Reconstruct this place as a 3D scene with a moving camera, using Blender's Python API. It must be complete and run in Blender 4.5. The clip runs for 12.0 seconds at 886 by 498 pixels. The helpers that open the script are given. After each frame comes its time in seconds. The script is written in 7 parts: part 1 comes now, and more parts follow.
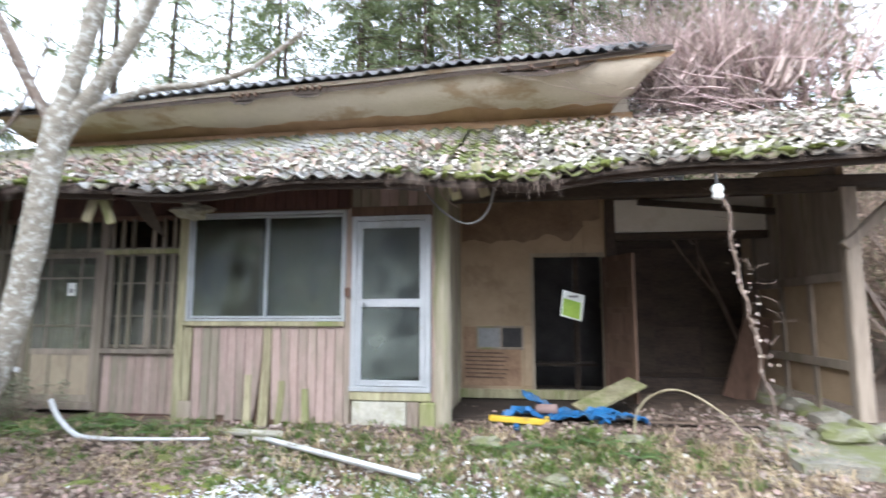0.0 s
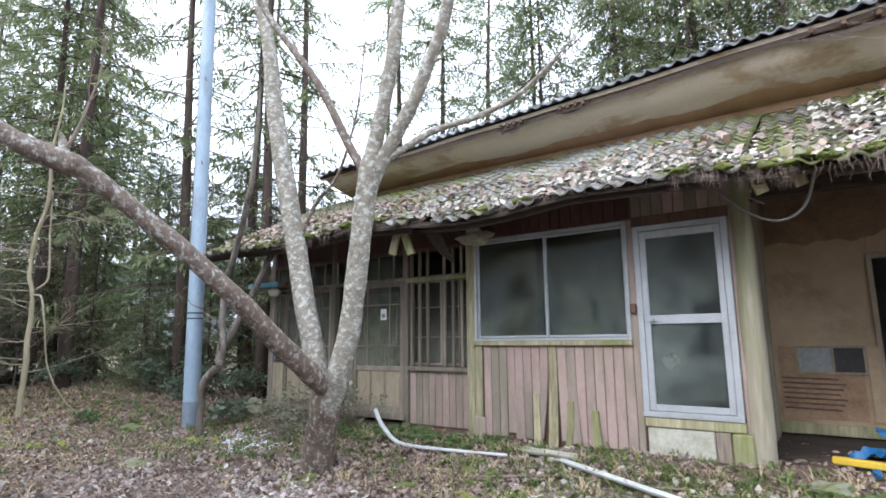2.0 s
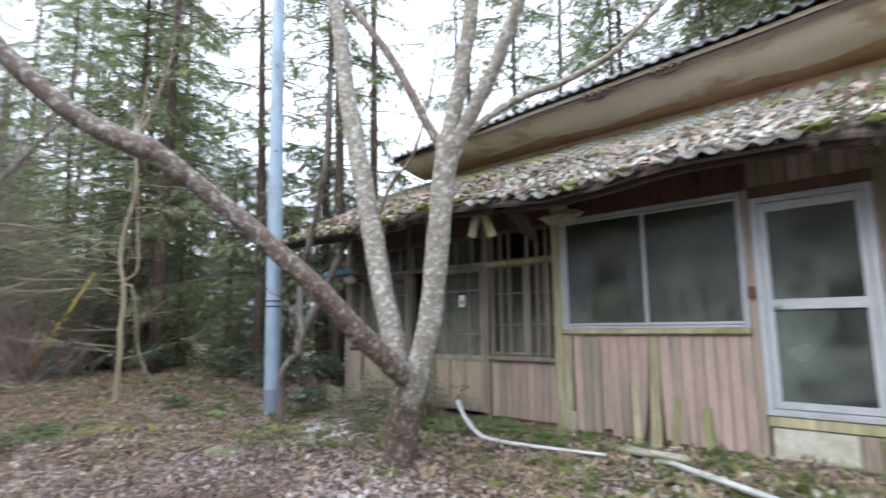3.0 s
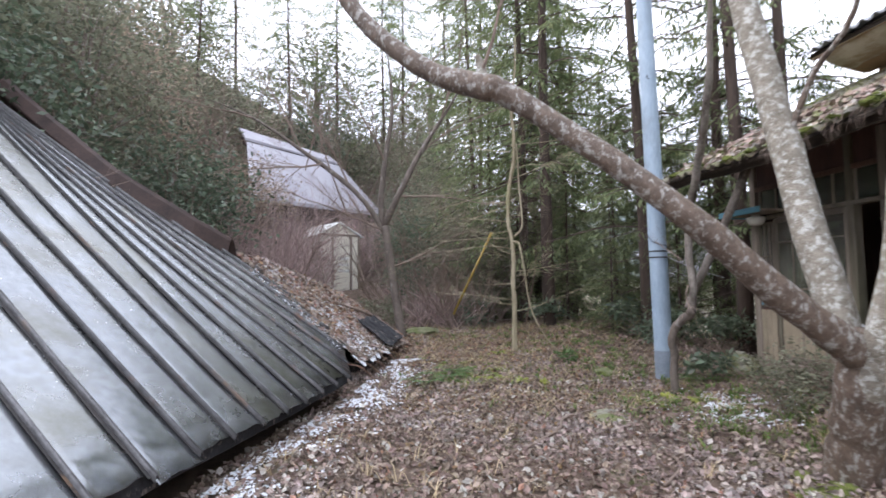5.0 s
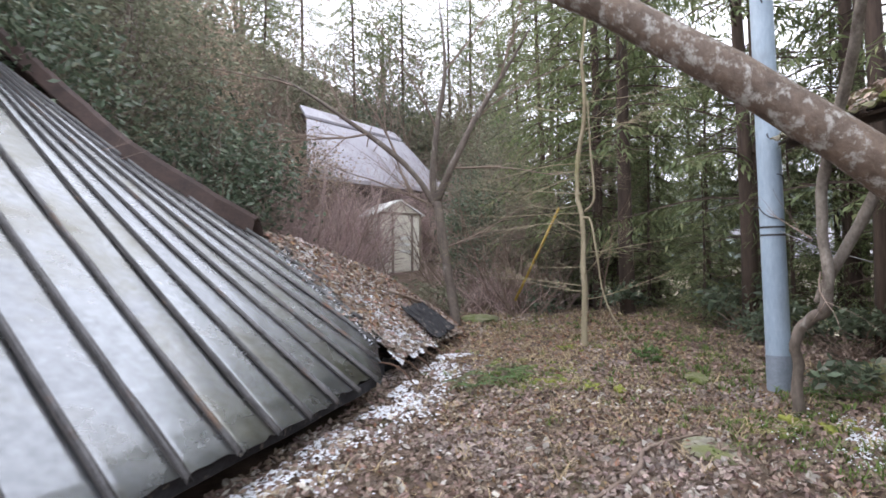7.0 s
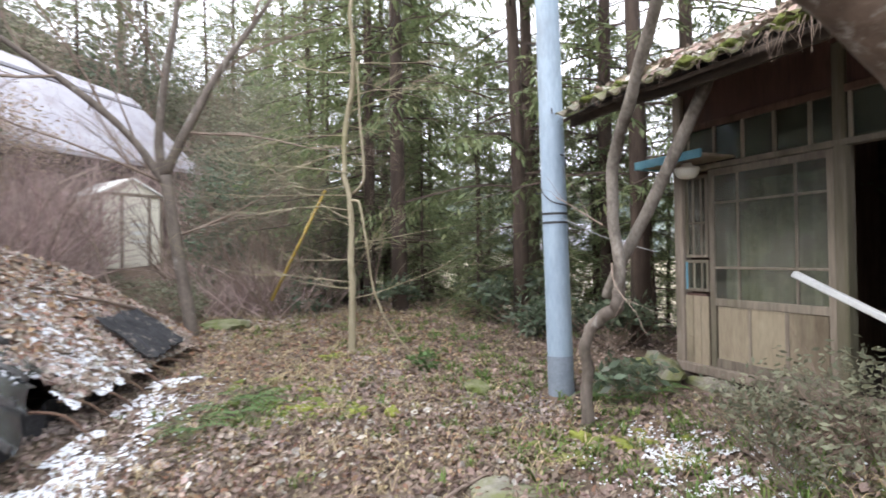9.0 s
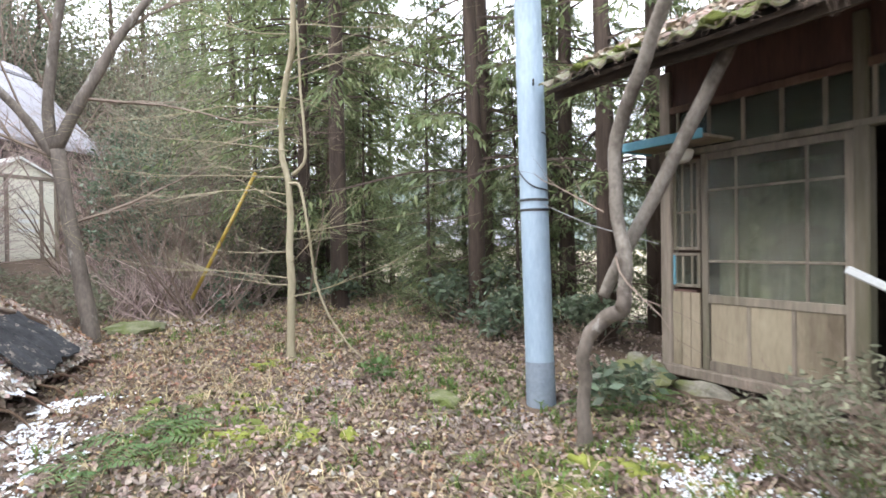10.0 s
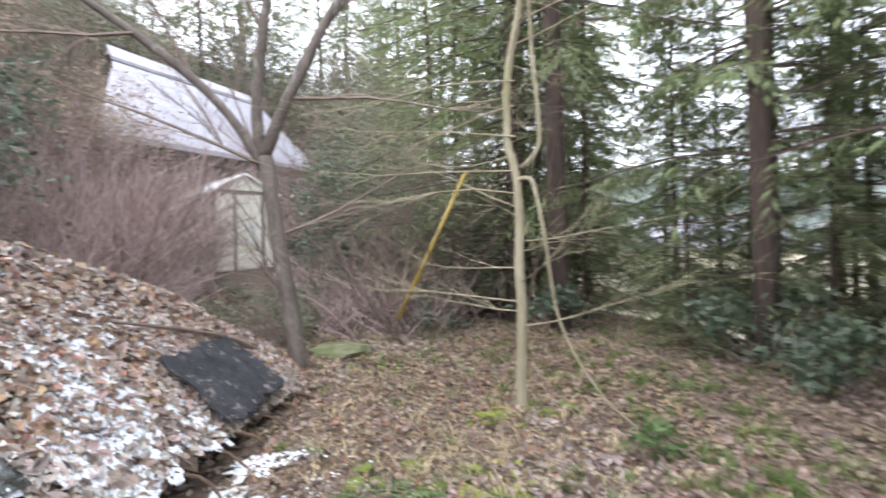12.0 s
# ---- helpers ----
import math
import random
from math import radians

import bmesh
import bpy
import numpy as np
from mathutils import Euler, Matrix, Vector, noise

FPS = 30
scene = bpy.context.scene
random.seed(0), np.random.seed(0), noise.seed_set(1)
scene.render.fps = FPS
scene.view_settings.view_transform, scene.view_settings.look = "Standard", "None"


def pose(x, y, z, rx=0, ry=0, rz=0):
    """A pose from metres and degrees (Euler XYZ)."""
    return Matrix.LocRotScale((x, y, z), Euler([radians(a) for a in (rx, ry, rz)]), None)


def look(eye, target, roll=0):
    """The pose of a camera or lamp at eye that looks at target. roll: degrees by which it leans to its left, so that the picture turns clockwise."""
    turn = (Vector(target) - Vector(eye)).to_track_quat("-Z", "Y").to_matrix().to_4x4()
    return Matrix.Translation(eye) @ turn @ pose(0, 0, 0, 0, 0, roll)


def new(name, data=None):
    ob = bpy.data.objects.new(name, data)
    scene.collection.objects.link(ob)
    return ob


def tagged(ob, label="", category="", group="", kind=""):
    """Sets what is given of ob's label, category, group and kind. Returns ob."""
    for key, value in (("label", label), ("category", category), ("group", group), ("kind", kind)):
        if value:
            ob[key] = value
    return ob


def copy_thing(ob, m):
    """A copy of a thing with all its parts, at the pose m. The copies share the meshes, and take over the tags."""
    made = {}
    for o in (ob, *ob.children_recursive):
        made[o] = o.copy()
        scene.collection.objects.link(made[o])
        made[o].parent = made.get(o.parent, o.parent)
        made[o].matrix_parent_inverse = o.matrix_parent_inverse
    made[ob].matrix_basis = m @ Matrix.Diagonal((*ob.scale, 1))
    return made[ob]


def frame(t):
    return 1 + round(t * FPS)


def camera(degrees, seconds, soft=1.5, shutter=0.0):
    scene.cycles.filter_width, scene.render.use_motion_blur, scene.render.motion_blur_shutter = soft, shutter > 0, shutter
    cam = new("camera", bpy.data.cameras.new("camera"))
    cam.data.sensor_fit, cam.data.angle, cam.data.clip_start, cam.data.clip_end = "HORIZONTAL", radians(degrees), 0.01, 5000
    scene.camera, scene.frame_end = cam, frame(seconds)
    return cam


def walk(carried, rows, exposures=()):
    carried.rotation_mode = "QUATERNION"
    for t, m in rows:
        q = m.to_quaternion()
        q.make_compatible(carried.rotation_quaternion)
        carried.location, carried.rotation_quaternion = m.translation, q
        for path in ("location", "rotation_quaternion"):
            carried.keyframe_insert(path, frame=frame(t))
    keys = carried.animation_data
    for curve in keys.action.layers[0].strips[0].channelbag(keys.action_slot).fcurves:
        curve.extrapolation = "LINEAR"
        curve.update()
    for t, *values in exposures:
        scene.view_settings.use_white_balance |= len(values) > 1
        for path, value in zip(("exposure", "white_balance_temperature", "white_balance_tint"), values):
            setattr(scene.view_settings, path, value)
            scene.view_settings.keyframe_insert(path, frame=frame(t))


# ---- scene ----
cam = camera(78.2, 12.0, 1.6, 0.5)
METRES, EYE, TILT, LEAN, TURN = 7.2, 1.476, 0.0, 0.0, 8.5
ROWS = [
    (0.0, 0.0084, -0.0034, -0.0007, 0.1615, 6.7981, 0.055),
    (0.5, -0.0021, -0.0041, -0.0003, 8.9924, 8.2595, 0.2256),
    (1.0, -0.0087, -0.0089, -0.0009, 18.0252, 9.2837, 0.327),
    (1.5, -0.0042, -0.0112, -0.0042, 25.3611, 9.8445, 0.3888),
    (2.0, -0.0218, 0.0131, -0.0094, 27.4017, 9.4745, 0.5225),
    (2.5, -0.0481, 0.0357, -0.0041, 29.0873, 8.7299, 0.4358),
    (3.0, -0.0706, 0.0548, -0.0081, 34.6324, 8.2349, 0.57),
    (3.5, -0.0866, 0.0839, -0.0049, 49.6396, 7.3496, 0.7212),
    (5.5, -0.1941, 0.1777, -0.006, 78.4114, 2.9323, 0.7964),
    (6.0, -0.2243, 0.2037, -0.0061, 82.2351, 2.3024, 0.7959),
    (6.5, -0.2758, 0.2191, 0.0032, 83.3721, 1.7307, 0.6089),
    (8.5, -0.4676, 0.3091, -0.002, 66.1634, 1.1627, 0.848),
    (9.0, -0.5178, 0.3282, 0.0014, 58.7604, 0.617, 0.9076),
    (9.5, -0.5739, 0.3392, 0.0056, 53.2737, 0.0354, 0.7937),
    (10.0, -0.6337, 0.3478, 0.0012, 51.0342, -0.2972, 0.7576),
    (10.5, -0.6927, 0.3535, 0.004, 51.4475, -0.4551, 0.8912),
    (11.0, -0.7511, 0.3553, 0.0086, 54.2827, -0.2732, 0.8576),
    (11.5, -0.8076, 0.3718, 0.0093, 59.9889, -0.1043, 1.2207),
    (12.0, -0.862, 0.3869, 0.0136, 69.9076, 0.5358, 1.2678),
]
walk(cam, [(t, pose(0, 0, EYE, TILT, LEAN, TURN) @ pose(METRES * x, METRES * y, METRES * z, 90 + pitch, roll, yaw)) for t, x, y, z, yaw, pitch, roll in ROWS],
     exposures=[(0.0, 2.02, 5900, 10), (1.0, 1.88, 5840, 10), (2.5, 1.5, 5960, 11), (5.5, 1.44, 6250, 16), (8.5, 1.76, 6540, 14), (10.5, 2.26, 6340, 10), (12.0, 2.1, 6270, 13)])

# ---- light: a white overcast sky and a very soft sun behind cloud ----
world = bpy.data.worlds.new("overcast")
scene.world = world
world.use_nodes = True
wn, wl = world.node_tree.nodes, world.node_tree.links
wn.clear()
sky = wn.new("ShaderNodeTexSky")
sky.sky_type, sky.sun_disc = "NISHITA", False
sky.sun_elevation, sky.sun_rotation = radians(37), radians(200)
sky.air_density, sky.dust_density, sky.ozone_density = 1.0, 4.0, 1.0
cloud = wn.new("ShaderNodeMix")
cloud.data_type = "RGBA"
cloud.inputs[0].default_value = 0.8
cloud.inputs[7].default_value = (9.5, 10.0, 10.7, 1)
bg = wn.new("ShaderNodeBackground")
bg.inputs[1].default_value = 0.12
wout = wn.new("ShaderNodeOutputWorld")
wl.new(sky.outputs[0], cloud.inputs[6])
wl.new(cloud.outputs[2], bg.inputs[0])
wl.new(bg.outputs[0], wout.inputs[0])
sun_data = bpy.data.lights.new("sun", "SUN")
sun_data.energy, sun_data.angle, sun_data.color = 1.0, radians(35), (1.0, 0.98, 0.95)
sun = new("sun", sun_data)
# from the south-south-west: azimuth 200 degrees, elevation 37
sun.matrix_world = look((0, 0, 30), (29.2 * math.sin(radians(20)), 29.2 * math.cos(radians(20)), 8))

# ---- materials ----
def rgb(c):
    return (*c, 1) if len(c) == 3 else c


def surf(name, c1, c2, scale=6, rough=0.8, bump=0.3, c3=None, scale3=1.2, cut3=(0.5, 0.62), stretch=(1, 1, 1), fine=40,
         metal=0.0, vary=0.0, island=False, see=0.0, spec=0.5, dist=0.01, rough2=None):
    """A two-scale surface: a grain between c1 and c2, patches of c3, relief, per-piece variation."""
    m = bpy.data.materials.new(name)
    m.use_nodes = True
    n, l = m.node_tree.nodes, m.node_tree.links
    p = n["Principled BSDF"]
    tc = n.new("ShaderNodeTexCoord")
    mp = n.new("ShaderNodeMapping")
    mp.inputs["Scale"].default_value = stretch
    l.new(tc.outputs["Object"], mp.inputs[0])
    src = mp.outputs[0]
    if vary and not island:
        oi = n.new("ShaderNodeObjectInfo")
        ad = n.new("ShaderNodeVectorMath")
        ad.operation = "MULTIPLY_ADD"
        cb = n.new("ShaderNodeCombineXYZ")
        for k in range(3):
            l.new(oi.outputs["Random"], cb.inputs[k])
        l.new(cb.outputs[0], ad.inputs[0])
        ad.inputs[1].default_value = (37, 53, 71)
        l.new(src, ad.inputs[2])
        src = ad.outputs[0]
    n1 = n.new("ShaderNodeTexNoise")
    n1.inputs["Scale"].default_value, n1.inputs["Detail"].default_value, n1.inputs["Roughness"].default_value = scale, 6, 0.65
    n2 = n.new("ShaderNodeTexNoise")
    n2.inputs["Scale"].default_value, n2.inputs["Detail"].default_value = fine, 5
    l.new(src, n1.inputs[0]), l.new(src, n2.inputs[0])
    mm = n.new("ShaderNodeMath")
    mm.operation = "MULTIPLY_ADD"
    l.new(n2.outputs[0], mm.inputs[0])
    mm.inputs[1].default_value = 0.5
    l.new(n1.outputs[0], mm.inputs[2])
    rr = n.new("ShaderNodeMapRange")
    rr.inputs[1].default_value, rr.inputs[2].default_value = 0.5, 1.0
    l.new(mm.outputs[0], rr.inputs[0])
    mx = n.new("ShaderNodeMix")
    mx.data_type = "RGBA"
    mx.inputs[6].default_value, mx.inputs[7].default_value = rgb(c1), rgb(c2)
    l.new(rr.outputs[0], mx.inputs[0])
    col = mx.outputs[2]
    if c3:
        n3 = n.new("ShaderNodeTexNoise")
        n3.inputs["Scale"].default_value, n3.inputs["Detail"].default_value, n3.inputs["Roughness"].default_value = scale3, 7, 0.7
        l.new(src, n3.inputs[0])
        r3 = n.new("ShaderNodeMapRange")
        r3.inputs[1].default_value, r3.inputs[2].default_value = cut3
        l.new(n3.outputs[0], r3.inputs[0])
        m3 = n.new("ShaderNodeMix")
        m3.data_type = "RGBA"
        l.new(r3.outputs[0], m3.inputs[0])
        l.new(col, m3.inputs[6])
        m3.inputs[7].default_value = rgb(c3)
        col = m3.outputs[2]
    if vary:
        rnd = n.new("ShaderNodeNewGeometry").outputs["Random Per Island"] if island else n.new("ShaderNodeObjectInfo").outputs["Random"]
        hs = n.new("ShaderNodeHueSaturation")
        mr = n.new("ShaderNodeMapRange")
        mr.inputs[3].default_value, mr.inputs[4].default_value = 1 - vary, 1 + vary
        l.new(rnd, mr.inputs[0])
        l.new(mr.outputs[0], hs.inputs["Value"])
        fr = n.new("ShaderNodeMath")
        fr.operation = "FRACT"
        m7 = n.new("ShaderNodeMath")
        m7.operation = "MULTIPLY"
        m7.inputs[1].default_value = 7.31
        l.new(rnd, m7.inputs[0]), l.new(m7.outputs[0], fr.inputs[0])
        mh = n.new("ShaderNodeMapRange")
        mh.inputs[3].default_value, mh.inputs[4].default_value = 0.5 - vary * 0.06, 0.5 + vary * 0.06
        l.new(fr.outputs[0], mh.inputs[0]), l.new(mh.outputs[0], hs.inputs["Hue"])
        l.new(col, hs.inputs["Color"])
        col = hs.outputs[0]
    l.new(col, p.inputs["Base Color"])
    p.inputs["Roughness"].default_value, p.inputs["Metallic"].default_value = rough, metal
    p.inputs["Specular IOR Level"].default_value = spec
    if rough2 is not None:
        rm = n.new("ShaderNodeMapRange")
        rm.inputs[1].default_value, rm.inputs[2].default_value = 0.35, 0.65
        rm.inputs[3].default_value, rm.inputs[4].default_value = rough, rough2
        l.new(n1.outputs[0], rm.inputs[0]), l.new(rm.outputs[0], p.inputs["Roughness"])
    if bump:
        b = n.new("ShaderNodeBump")
        b.inputs["Strength"].default_value, b.inputs["Distance"].default_value = bump, dist
        l.new(mm.outputs[0], b.inputs["Height"])
        l.new(b.outputs[0], p.inputs["Normal"])
    if see:
        tr = n.new("ShaderNodeBsdfTranslucent")
        l.new(col, tr.inputs[0])
        ms = n.new("ShaderNodeMixShader")
        ms.inputs[0].default_value = see
        l.new(p.outputs[0], ms.inputs[1]), l.new(tr.outputs[0], ms.inputs[2])
        l.new(ms.outputs[0], n["Material Output"].inputs[0])
    return m


def glass(name, tint, rough, dust_sheen, dust_sheen_amount):
    """A dirty window pane: clear glass under patchy dust that also paints pale reflections."""
    m = bpy.data.materials.new(name)
    m.use_nodes = True
    n, l = m.node_tree.nodes, m.node_tree.links
    p = n["Principled BSDF"]
    p.inputs["Transmission Weight"].default_value, p.inputs["Base Color"].default_value = 1.0, rgb(tint)
    p.inputs["Roughness"].default_value, p.inputs["IOR"].default_value = rough, 1.5
    d = n.new("ShaderNodeBsdfDiffuse")
    d.inputs[0].default_value = rgb(dust_sheen)
    tc = n.new("ShaderNodeTexCoord")
    n1 = n.new("ShaderNodeTexNoise")
    n1.inputs["Scale"].default_value, n1.inputs["Detail"].default_value, n1.inputs["Roughness"].default_value = 2.1, 7, 0.62
    l.new(tc.outputs["Object"], n1.inputs[0])
    r = n.new("ShaderNodeMapRange")
    r.inputs[1].default_value, r.inputs[2].default_value, r.inputs[3].default_value, r.inputs[4].default_value = 0.4, 0.68, dust_sheen_amount * 0.08, dust_sheen_amount
    l.new(n1.outputs[0], r.inputs[0])
    ms = n.new("ShaderNodeMixShader")
    l.new(r.outputs[0], ms.inputs[0]), l.new(p.outputs[0], ms.inputs[1]), l.new(d.outputs[0], ms.inputs[2])
    l.new(ms.outputs[0], n["Material Output"].inputs[0])
    return m


